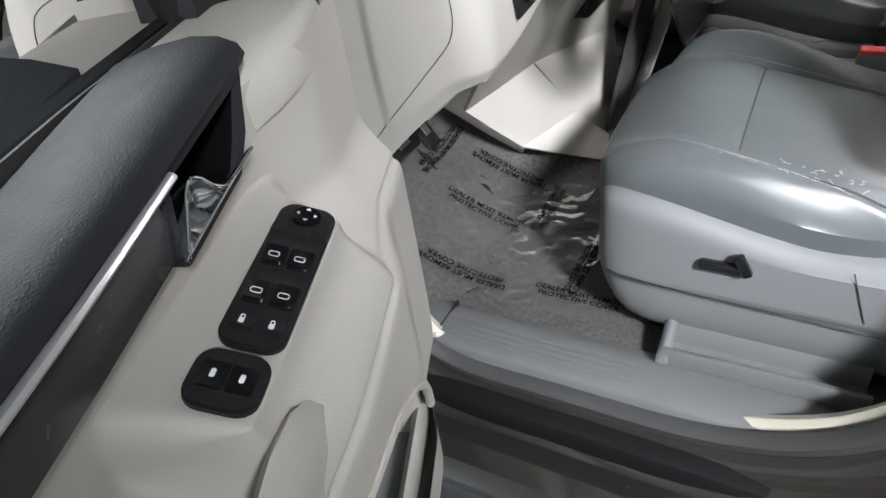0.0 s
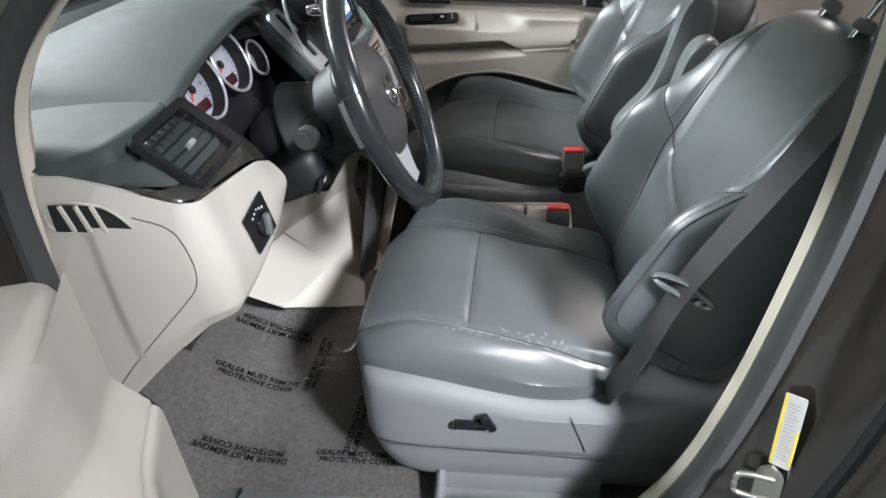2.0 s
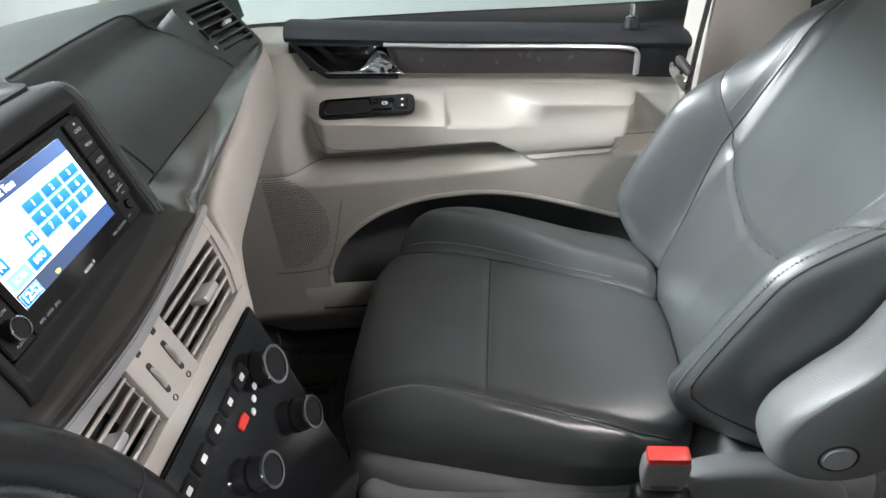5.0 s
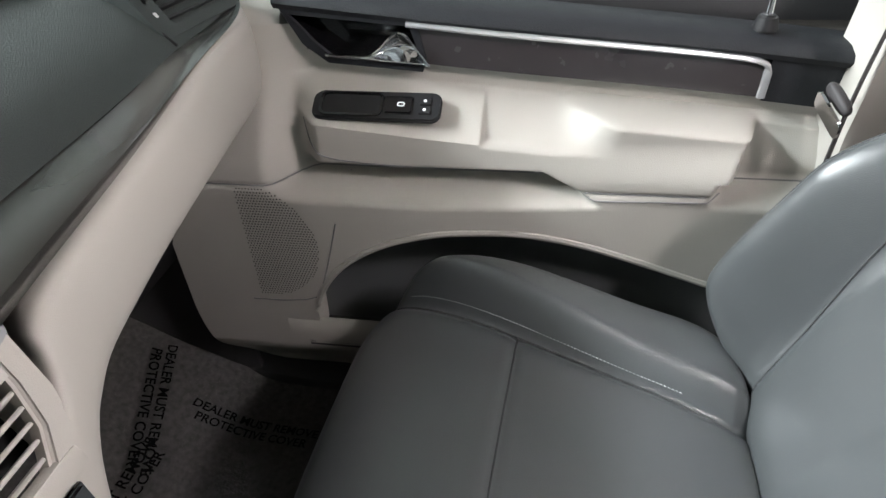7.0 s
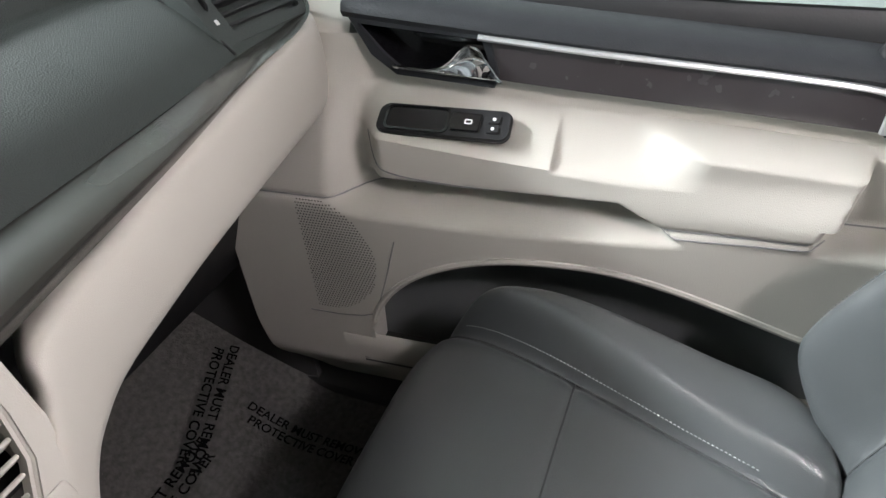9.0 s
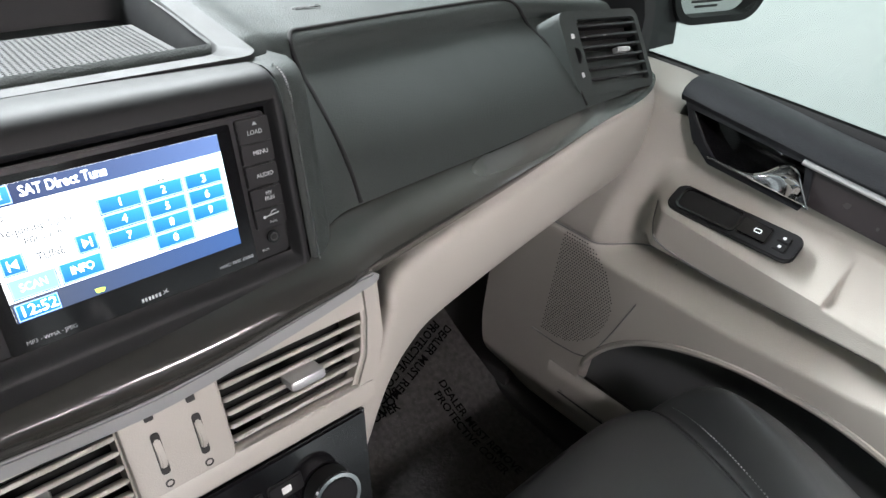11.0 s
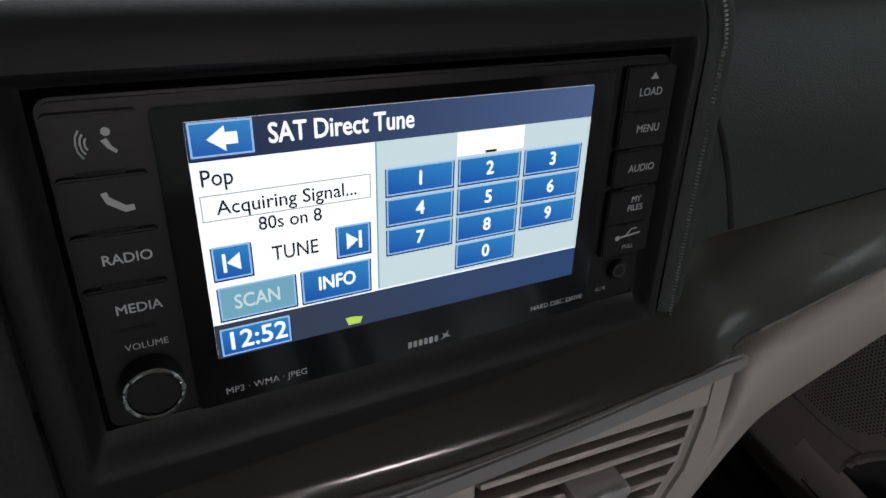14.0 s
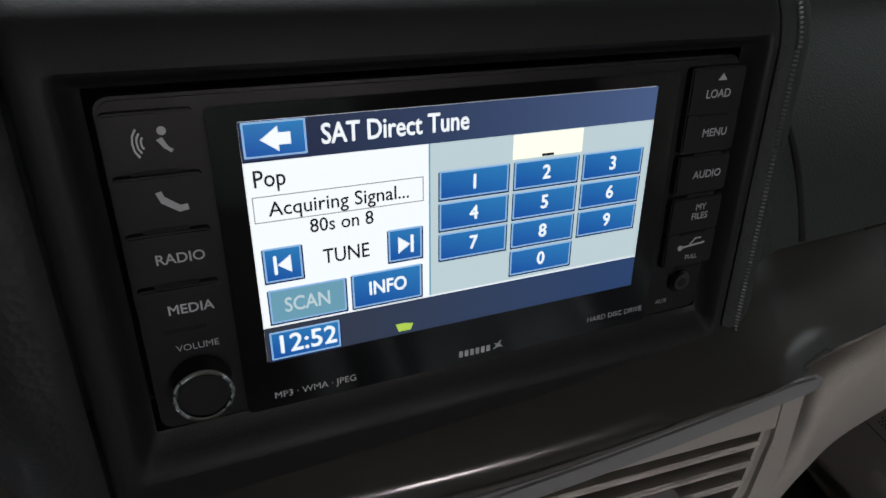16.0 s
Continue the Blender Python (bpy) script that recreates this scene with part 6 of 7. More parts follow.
secs = []
for k in range(121):
    a = 2 * math.pi * k / 120
    grip = 1 + 0.06 * (bell(((math.degrees(a) + 180) % 360 - 180) - 24, 13) + bell(((math.degrees(a) + 180) % 360 - 180) - 156, 13))
    rr = 0.0172 * grip
    secs.append([WM @ Vector(((R + rr * math.cos(b)) * math.cos(a), (R + rr * math.cos(b)) * math.sin(a), rr * 1.05 * math.sin(b))) for b in [2 * math.pi * q / 18 for q in range(18)]])
bm = loft(secs, True, False)
bmesh.ops.remove_doubles(bm, verts=bm.verts, dist=1e-6)
part("rim", bm, WHEEL, wheel, "black leather wheel rim", sharp=80)
for a in (15, -46, 165, 234):
    part("rim_joint", tube([WM @ Vector(((R + 0.0178 * math.cos(b)) * math.cos(radians(a)), (R + 0.0178 * math.cos(b)) * math.sin(radians(a)), 0.0185 * math.sin(b))) for b in [2 * math.pi * q / 20 for q in range(20)]], 0.0008, 6, True), BLACK, wheel)
laces = []
for k in range(110):
    a = radians(-40 + 260 * k / 109)
    p0 = WM @ Vector(((R - 0.0150) * math.cos(a), (R - 0.0150) * math.sin(a), 0.0085))
    p1 = WM @ Vector(((R - 0.0172) * math.cos(a + 0.014), (R - 0.0172) * math.sin(a + 0.014), -0.002))
    laces.append(tube([p0, p1], 0.0011, 5))
part("rim_lacing", merge(*laces), HUB, wheel, "grey lacing inside the rim", kind="stuff")


# airbag cover: a domed shield whose upper edge rolls back to the dash
def hub_at(q):
    wide = lerp([(-0.102, 0.40), (-0.085, 0.52), (-0.03, 0.80), (0.03, 1.0), (0.06, 1.0), (0.092, 0.80)], q.y)[0]
    dome = 0.011 * (1 - (q.x / 0.11) ** 2) - 0.014 * step(0.035, 0.092, q.y) - 0.010 * step(-0.05, -0.10, q.y) if q.z > 0 else 0
    return Vector((q.x * wide, q.y, q.z + dome))


part("airbag_cover", blob(0.110, 0.098, 0.025, 5, 34, hub_at, WM @ pose(0, -0.004, -0.034)), HUB, wheel, "dark grey airbag cover", sharp=70)
half = [(0.030, 0.036), (0.085, 0.040), (0.118, 0.044), (0.150, 0.040), (0.166, 0.043), (0.172, 0.010), (0.168, -0.030), (0.150, -0.023), (0.130, -0.032), (0.098, -0.060), (0.062, -0.088), (0.044, -0.106), (0.036, -0.130), (0.034, -0.152), (0.042, -0.168)]
part("spokes", prism(half[::-1] + [(-a, b) for a, b in half], 0.012, WM @ pose(0, 0, -0.033), 0.004, 3), SATIN, wheel, "one-piece satin silver three-armed spoke trim", sharp=50)
under = [(min(a * 0.93, 0.128), max(b - 0.006, -0.140)) for a, b in half if not 0.14 < a < 0.17]
part("spoke_back", prism(under[::-1] + [(-a, b) for a, b in under], 0.026, WM @ pose(0, -0.004, -0.056), 0.005, 2), BLACK, wheel, "black back of the spokes", sharp=50)
part("hub_back", cyl(0.070, 0.085, 0.05, 32, WM @ pose(0, 0, -0.085), 0.004), BLACK, wheel)
# plain round badge
part("badge", tube([WM @ Vector((0.026 * math.cos(2 * math.pi * k / 40), 0.026 * math.sin(2 * math.pi * k / 40), 0.0035)) for k in range(40)], 0.0026, 8, True), CHROME, wheel, "plain chrome round badge")
part("badge_disc", cyl(0.025, 0.024, 0.003, 36, WM @ pose(0, 0, 0.0025)), BLACK, wheel)
part("badge_inner", tube([WM @ Vector((0.015 * math.cos(2 * math.pi * k / 32), 0.010 * math.sin(2 * math.pi * k / 32), 0.0046)) for k in range(32)], 0.0018, 8, True), CHROME, wheel)

col = thing("steering_column", "black steering column shroud with stalk and ignition", "steering column", (-0.385, 0.25, 1.1))
part("shroud", blob(0.068, 0.105, 0.058, 4, 20, lambda q: Vector((q.x * (1 + 0.12 * step(-0.1, 0.1, q.y)), q.y, q.z)), pose(-0.385, 0.275, 1.108, -16)), BLACK, col, "dark column shroud", sharp=70)
part("collar", cyl(0.092, 0.058, 0.095, 40, WM @ pose(0, -0.008, -0.128), 0.004), BLACK, col, "dark conical collar behind the wheel", sharp=60)
part("lower_cover", blob(0.095, 0.075, 0.045, 4, 16, None, pose(-0.40, 0.305, 1.050, -20)), BLACK, col, sharp=70)
stalk = part("stalk", tube(spline([(-0.45, 0.245, 1.125), (-0.51, 0.235, 1.142), (-0.555, 0.226, 1.160)], 6), lambda t: 0.009 + 0.004 * t, 14), BLACK, col, "black indicator stalk")
part("stalk_knob", moved(cyl(0.0165, 0.0165, 0.026, 28, bevel=0.004), frame_at((-0.574, 0.222, 1.167), (0, 0, 1), (0.1, 1, 0.2))), HUB, stalk, "grey stalk end knob")
part("stalk_ring", moved(cyl(0.0172, 0.0172, 0.006, 28), frame_at((-0.556, 0.226, 1.159), (0, 0, 1), (0.1, 1, 0.2))), BLACK, stalk)
part("stalk_boot", blob(0.025, 0.03, 0.03, 2.5, 10, None, pose(-0.452, 0.25, 1.122)), BLACK, col)
rl = part("release_plate", box(0.055, 0.006, 0.030, 0.003, 2, pose(-0.478, 0.243, 1.05, 20)), BLACK, col)
part("release_mark", box(0.014, 0.002, 0.008, 0.001, 1, pose(-0.478, 0.2395, 1.051, 20)), WHITE, rl)


# ---- centre bezel and touch-screen radio ----
R_UP = Vector((0.012, 0.295, 0.9555)).normalized()
RM = frame_at((0.016, 0.318, 1.228), (0.138, 0.0095, -0.005), R_UP)      # local z points to the driver; millimetres below
mm = 0.000989


# the centre face: rolls over to the tray above, sinks in round the radio, meets the gloss strip below
FACE = [(-88, 3), (-72, 6), (-60, 6), (48, 6), (62, 3), (70, -3), (74, -12), (76.5, -22), (78, -40)]
FX0, FX1 = -121.0, 121.0


def face_z(x, y):
    z = lerp(FACE, y)[0]
    edge = min(x - FX0, FX1 - x)
    z -= 4.0 * (1 - math.sqrt(max(0.0, 1 - (1 - min(1.0, edge / 5.0)) ** 2)))
    out = max((-106.0 - x) / 7, (x - 110.0) / 5, (y - 49.0) / 5, (-59.0 - y) / 12)
    return z - 9.0 * (1 - step(0.0, 1.0, out))


xs = [FX0 + 0.6 * k for k in range(9)] + [-115 + 1.5 * k for k in range(6)] + [-106.0] + [-100 + 10 * k for k in range(21)] + [110.0, 111, 112.5, 114, 115, 116.5, 118, 119, 120, 120.6, FX1]
ys_ = [-88, -82, -76, -72, -71, -68, -65, -62, -59.0] + [-50 + 10 * k for k in range(10)] + [49.0, 50, 51.5, 53, 54, 57, 60, 63, 66, 69, 72, 75, 78]
bm = bmesh.new()
fv = {(i, j): bm.verts.new(RM @ Vector((x * mm, y * mm, face_z(x, y) * mm))) for i, x in enumerate(xs) for j, y in enumerate(ys_)}
for i in range(len(xs) - 1):
    for j in range(len(ys_) - 1):
        if -106 <= xs[i] < 110 and -59 <= ys_[j] < 49:
            continue
        bm.faces.new((fv[i, j], fv[i + 1, j], fv[i + 1, j + 1], fv[i, j + 1]))
for i, x in ((0, FX0), (len(xs) - 1, FX1)):
    back = [bm.verts.new(RM @ Vector((x * mm, y * mm, (face_z(x, y) - 36) * mm))) for y in ys_]
    for j in range(len(ys_) - 1):
        bm.faces.new((fv[i, j], fv[i, j + 1], back[j + 1], back[j]))
bmesh.ops.delete(bm, geom=[v for v in bm.verts if not v.link_faces], context="VERTS")
part("centre_face", bm, DASH_SMOOTH, dash, "dark grey plastic centre face round the radio", sharp=50)


# grained padding that rolls away on both sides of the face
def roll(side, wide, back):
    def f(u, v):
        y = -84 + 162 * v
        x = (FX1 + 1.2 + wide * u) if side > 0 else (FX0 - 1.2 - wide * u)
        z = lerp(FACE, y)[0] - 2.5 * (1 - step(0, 0.08, u)) - back * u ** 2.2
        if side < 0:
            z += 7 * bell(u - 0.45, 0.3) * step(-84, -30, y)
        return RM @ Vector((x * mm, y * mm, z * mm))
    return f


r_roll, l_roll = roll(1, 46, 46), roll(-1, 44, 46)
part("side_roll", sheet(r_roll, 16, 40, 0.004), DASH, dash, "grained padding beside the centre face", sharp=70)
part("side_roll", sheet(l_roll, 16, 40, 0.004), SHIFT_PAD, dash, sharp=70)
part("pad_stitching", stitched(lambda t: r_roll(0.12, t) + Vector((0, -0.0008, 0.0006)), 0.02, 0.98, 95), THREAD, dash)

radio = thing("touchscreen_radio", "black touch-screen radio showing a blue tuning page", "radio", (0.016, 0.318, 1.228))
body = part("radio_body", prism(rrect(212, 104, 4, 4, 2, -5), 5, RM @ Matrix.Diagonal((mm, mm, mm, 1)) @ pose(0, 0, -5), 1.0), BLACK, radio)


def plate(name, x0, y0, x1, y1, z, thick, mat, parent, r=0.4, bevel=0.0, label=""):
    m = RM @ Matrix.Diagonal((mm, mm, mm, 1)) @ pose(0, 0, z)
    return part(name, prism(rrect(abs(x1 - x0), abs(y1 - y0), r, 3, (x0 + x1) / 2, (y0 + y1) / 2), thick, m, bevel), mat, parent, label)


S_WHITE, S_NAVY, S_BLUE = glow("screen_white", (0.92, 0.97, 1.0), 3.10), glow("screen_navy", (0.012, 0.028, 0.085), 3.10), glow("screen_blue", (0.008, 0.075, 0.30), 3.10)
S_PALE, S_LBLUE, S_GREEN = glow("screen_pale", (0.50, 0.62, 0.66), 3.10), glow("screen_teal", (0.14, 0.33, 0.44), 3.10), glow("screen_green", (0.65, 0.95, 0.12), 2.08)
S_BLACK, S_CREAM, S_EDGE = glow("screen_black", (0.01, 0.012, 0.02), 3.10), glow("screen_cream", (1.0, 0.98, 0.8), 3.40), glow("screen_edge", (0.25, 0.45, 0.75), 3.10)


def blue_fade(name, a, b, axis=0):
    """A lit face that fades across, as the page's title bar does."""
    m = glow(name, a, 3.1)
    nt = m.node_tree
    co, se, rp = nt.nodes.new("ShaderNodeTexCoord"), nt.nodes.new("ShaderNodeSeparateXYZ"), nt.nodes.new("ShaderNodeMix")
    rp.data_type = "RGBA"
    rp.inputs[6].default_value, rp.inputs[7].default_value = (*a, 1), (*b, 1)
    nt.links.new(co.outputs["Generated"], se.inputs[0])
    nt.links.new(se.outputs[axis], rp.inputs[0])
    nt.links.new(rp.outputs[2], nt.nodes["Principled BSDF"].inputs["Emission Color"])
    return m


S_GREY = glow("screen_grey", (0.30, 0.31, 0.33), 3.1)
S_KEY = blue_fade("screen_key", (0.006, 0.075, 0.34), (0.022, 0.19, 0.47), 1)
S_TITLE = blue_fade("screen_title", (0.004, 0.008, 0.03), (0.06, 0.10, 0.22))
S_FOOT = blue_fade("screen_foot", (0.03, 0.035, 0.05), (0.02, 0.05, 0.14))

plate("screen_surround", -78, 43, 80, -57, 0, 2.0, BLACK_GLOSS, radio, 2, 0.5)
scr = plate("display", -70, 38.5, 70, -38.5, 2.0, 0.3, S_WHITE, radio, 0.4, 0, "lit display with blue keys")


def spot(name, x0, y0, x1, y1, mat, z=2.3, r=0.3):
    return plate(name, x0, y0, x1, y1, z, 0.12, mat, scr, r)


def words(s, x, y, size, mat, z=2.6, align="CENTER", stretch=1.0, parent=None, bold=0.0):
    base = RM @ Matrix.Diagonal((mm, mm, mm, 1))
    shifts = [(0, 0)] if not bold else [(-bold, 0), (bold, 0), (0, bold), (0, -bold)]
    bm = merge(*[letters(s, size, base @ pose(x + a, y + b, z + 0.03 * k), align, 0, stretch) for k, (a, b) in enumerate(shifts)])
    return part("lettering", bm, mat, parent or scr)


spot("title_bar", -70, 38.5, 70, 27.0, S_TITLE)
spot("right_field", -14.6, 27.0, 70, -25.6, S_PALE)
spot("foot_bar", -70, -26.2, 70, -38.5, S_FOOT)
spot("divider", -14.9, 27.0, -14.4, -25.6, S_LBLUE, 2.35)
spot("entry_field", 14.5, 26.8, 41.0, 18.6, S_CREAM, 2.4)
spot("entry_cursor", 25.4, 19.6, 30.0, 18.7, S_BLACK, 2.5)


def key(x0, y0, x1, y1, face=None):
    spot("key_shade", x0 - 0.4, y0 - 0.2, x1 + 0.5, y1 - 0.6, S_NAVY, 2.36)
    spot("key_edge", x0, y0, x1, y1, S_EDGE, 2.4)
    return spot("key", x0 + 0.55, y0 - 0.55, x1 - 0.55, y1 + 0.55, face or S_KEY, 2.46)


page = RM @ Matrix.Diagonal((mm, mm, mm, 1))
key(-69.3, 38.3, -51.8, 28.2)
part("arrow", prism([(-64.6, 33.2), (-59.6, 36.8), (-59.6, 34.9), (-56.2, 34.9), (-56.2, 31.5), (-59.6, 31.5), (-59.6, 29.6)], 0.1, page @ pose(0, 0, 2.65)), S_WHITE, scr)
words("SAT Direct Tune", -47.7, 33.0, 8.4, S_WHITE, align="LEFT", stretch=0.79, bold=0.14)
words("Pop", -68.0, 21.9, 7.2, S_BLACK, align="LEFT", stretch=0.84, bold=0.06)
for b in ((-68.7, 16.9, -16.7, 16.6), (-68.7, 9.1, -16.7, 8.8), (-68.7, 16.9, -68.4, 8.8), (-17.0, 16.9, -16.7, 8.8)):
    spot("field_line", *b, S_GREY, 2.4, 0.05)
words("Acquiring Signal...", -42.9, 12.6, 6.3, S_BLACK, stretch=0.97, bold=0.05)
words("80s on 8", -43.2, 5.7, 6.2, S_BLACK, stretch=0.92, bold=0.05)
words("TUNE", -42.5, -5.0, 7.0, S_BLACK, stretch=0.82, bold=0.05)
for x0, sg in ((-67.6, -1), (-28.8, 1)):
    key(x0, 0.5, x0 + 11.3, -10.6)
    cx = x0 + 5.6
    part("arrow", prism([(cx - 2.4 * sg, -2.2), (cx - 2.4 * sg, -8.0), (cx + 1.6 * sg, -5.1)][::sg], 0.1, page @ pose(0, 0, 2.65)), S_WHITE, scr)
    spot("arrow_bar", cx + 2.3 * sg - 0.5, -2.0, cx + 2.3 * sg + 0.5, -8.2, S_WHITE, 2.65)
key(-67.4, -13.3, -43.5, -24.9, S_LBLUE)
words("SCAN", -55.7, -19.2, 7.0, S_PALE, 2.7, stretch=0.80, bold=0.08)
key(-41.3, -13.0, -17.8, -25.0)
words("INFO", -29.5, -18.9, 6.9, S_WHITE, 2.7, stretch=0.82, bold=0.14)
key(-68.6, -28.0, -46.3, -38.0)
words("12:52", -57.3, -33.0, 9.2, S_WHITE, 2.7, stretch=0.98, bold=0.14)
part("green_mark", prism([(-27.2, -34.3), (-26.2, -37.2), (-22.0, -37.2), (-21.0, -35.0), (-24.0, -34.3)], 0.12, page @ pose(0, 0, 2.5)), S_GREEN, scr)
for n in range(10):
    if n == 0:
        x0, y0 = 15.5, -14.4
    else:
        x0, y0 = -11.3 + 26.75 * ((n - 1) % 3), 17.7 - 10.7 * ((n - 1) // 3)
    key(x0, y0, x0 + 24.5, y0 - 9.5)
    words(str(n), x0 + 12.2, y0 - 4.8, 6.8, S_WHITE, 2.7, stretch=0.95, bold=0.16)


# hard keys on both sides
def hard_key(x0, y0, x1, y1, name="key_button"):
    return plate(name, x0, y0, x1, y1, 0, 3.2, BLACK, radio, 1.5, 0.6)


L_TXT = material("key_print", (0.56, 0.58, 0.60), 0.5, mottle=0.03)
ys = [(43.4, 27.6), (26.4, 11.2), (10.0, -5.4), (-6.6, -20.4)]
for i, (a, b) in enumerate(ys):
    k = hard_key(-103, a, -80.5, b)
    if i == 2:
        words("RADIO", -89.8, 2.4, 4.3, L_TXT, 3.4, parent=k, bold=0.06)
    elif i == 3:
        words("MEDIA", -89.5, -13.7, 4.3, L_TXT, 3.4, parent=k, bold=0.06)
    elif i == 1:
        m = RM @ Matrix.Diagonal((mm, mm, mm, 1))
        part("phone_mark", prism([(-94, 22), (-92.5, 22.4), (-92, 20.8), (-88.5, 18.2), (-86.8, 18.4), (-86.6, 16.8), (-89, 16.4), (-93, 19.2)], 0.1, m @ pose(5.6, -1.3, 3.3) @ Matrix.Diagonal((1.05, 1.05, 1, 1))), L_TXT, k)
    else:
        m = RM @ Matrix.Diagonal((mm, mm, mm, 1))
        m = m @ pose(-4.8, 2.25, 0) @ Matrix.Diagonal((0.95, 0.95, 1, 1))
        for q in range(3):
            part("voice_mark", tube([(m @ Vector((-93.5 + 2.2 * math.cos(radians(g)) * (0.7 + 0.5 * q) * -1 + 1, 35 + 3.0 * math.sin(radians(g)) * (0.7 + 0.5 * q), 3.3))) for g in (-50, -25, 0, 25, 50)], 0.0003, 5), L_TXT, k)
        part("voice_mark", cyl(1.2, 1.2, 0.1, 16, m @ pose(-88.5, 38.0, 3.35)), L_TXT, k)
        part("voice_mark", prism([(-90.2, 35.6), (-88.6, 36.2), (-87.4, 33.6), (-86.2, 32.6), (-86.8, 31.8), (-88.6, 33.2)], 0.1, m @ pose(0, 0, 3.3)), L_TXT, k)
    plate("key_groove", -98, b + 0.6, -86, b - 0.6, 3.0, 0.5, VOID, radio, 0.5)
words("VOLUME", -89.4, -26.6, 3.1, L_TXT, 3.4, parent=radio)
words("PUSH ON", -90.1, -51.6, 3.0, L_TXT, 1.0, parent=radio)
mk = RM @ Matrix.Diagonal((mm, mm, mm, 1))
KX, KY = -90.0, -40.8
kn = part("volume_knob", cyl(8.9, 8.2, 9, 40, mk @ pose(KX, KY, 4.4), 1.0), BLACK, radio, "black volume knob with chrome edge")
part("knob_edge", moved(ring([(8.5 * math.cos(radians(a)), 8.5 * math.sin(radians(a))) for a in range(0, 360, 9)], [(7.3 * math.cos(radians(a)), 7.3 * math.sin(radians(a))) for a in range(0, 360, 9)], 1.2), mk @ pose(KX, KY, 8.3)), BLACK_GLOSS, kn)
part("knob_rim", tube([mk @ Vector((KX + 8.2 * math.cos(radians(a)), KY + 8.2 * math.sin(radians(a)), 9.0)) for a in range(0, 360, 9)], 0.0008, 8, True), CHROME, kn)
for i, (txt, y) in enumerate((("LOAD", 34.2), ("MENU", 20), ("AUDIO", 4), ("MY\nFILES", -12.5), ("", -27))):
    k = hard_key(84, y + 7.6 + (2 if i == 0 else 0), 108.5, y - 7.4)
    if txt:
        words(txt, 96.6 if i == 0 else 98.0, y + (0 if i < 3 else 1.2), 4.2 if i < 3 else 3.7, L_TXT, 3.4, parent=k, bold=0.06)
    else:
        part("usb_mark", prism([(91, -25.6), (103, -24.6), (103, -25.4), (91, -26.4)], 0.1, mk @ pose(0, 0, 3.3)), L_TXT, k)
        part("usb_mark", cyl(1.2, 1.2, 0.1, 12, mk @ pose(91.2, -26, 3.3)), L_TXT, k)
        part("usb_mark", prism([(95, -25.4), (98, -22.4), (101, -22.4), (101, -23), (98.3, -23), (95.8, -25.4)], 0.1, mk @ pose(0, 0, 3.3)), L_TXT, k)
        words("PULL", 97.4, -30.6, 2.8, L_TXT, 3.4, parent=k)
    plate("key_groove", 90, y - 7.4, 103, y - 8.4, 3.0, 0.5, VOID, radio, 0.5)
part("eject_mark", prism([(95.5, 39), (99.5, 39), (97.5, 41.5)], 0.1, mk @ pose(0, 0, 3.3)), L_TXT, radio)
jack = part("aux_jack", cyl(5.0, 4.6, 2.4, 28, mk @ pose(95.6, -42.3, 1.4), 0.6), BLACK_GLOSS, radio)
part("jack_hole", cyl(2.0, 2.0, 0.6, 20, mk @ pose(95.6, -42.3, 2.6)), VOID, jack)
part("jack_ring", moved(ring([(3.2 * math.cos(radians(a)), 3.2 * math.sin(radians(a))) for a in range(0, 360, 15)], [(2.2 * math.cos(radians(a)), 2.2 * math.sin(radians(a))) for a in range(0, 360, 15)], 0.4), mk @ pose(95.6, -42.3, 2.5)), HUB, jack)
words("AUX", 87.9, -50.4, 2.8, L_TXT, 1.0, parent=radio)
words("MP3 · WMA · JPEG", -55.5, -52.0, 3.5, L_TXT, 2.2, parent=radio)
words("HARD DISC DRIVE", 64.2, -50.6, 3.2, L_TXT, 2.2, parent=radio)
for k in range(6):
    plate("maker_bar", -3.4 + 2.2 * k, -51.4, -1.9 + 2.2 * k, -54.0, 2.1, 0.15, L_TXT, radio, 0.3)
part("maker_star", prism([(10.2, -53.8), (11.6, -52.4), (10.6, -51.0), (12.2, -51.6), (13.4, -50.2), (13.2, -52.2), (14.4, -53.2), (12.4, -53.0)], 0.15, mk @ pose(0, 0, 2.1)), L_TXT, radio)


# ---- floor, pedals, console and pillar details ----
def film_sheet(x0, x1, y0, y1, seed):
    def f(u, v):
        x, y = x0 + (x1 - x0) * u, y0 + (y1 - y0) * v
        w = 0.5 + 0.5 * noise.noise(Vector((x * 7 + seed, y * 7, 0)))
        r = noise.noise(Vector((x * 26 + seed, y * 26, 5)))
        g1 = noise.noise(Vector((x * 9 + seed, y * 13, 2)) + Vector((0.4, 0.7, 0)) * noise.noise(Vector((x * 5, y * 5, seed))))
        fold = (1 - min(1.0, abs(g1))) ** 14
        return Vector((x + 0.012 * noise.noise(Vector((y * 9, seed, 1))), y + 0.012 * noise.noise(Vector((x * 9, seed, 2))), floor_z(x, y) + 0.004 + 0.008 * w * w + 0.003 * abs(r) + 0.0035 * fold * step(0.55, 0.75, w)))
    n = 190 if y0 > 0 else 50
    return sheet(f, n, int(n * 1.3)), f


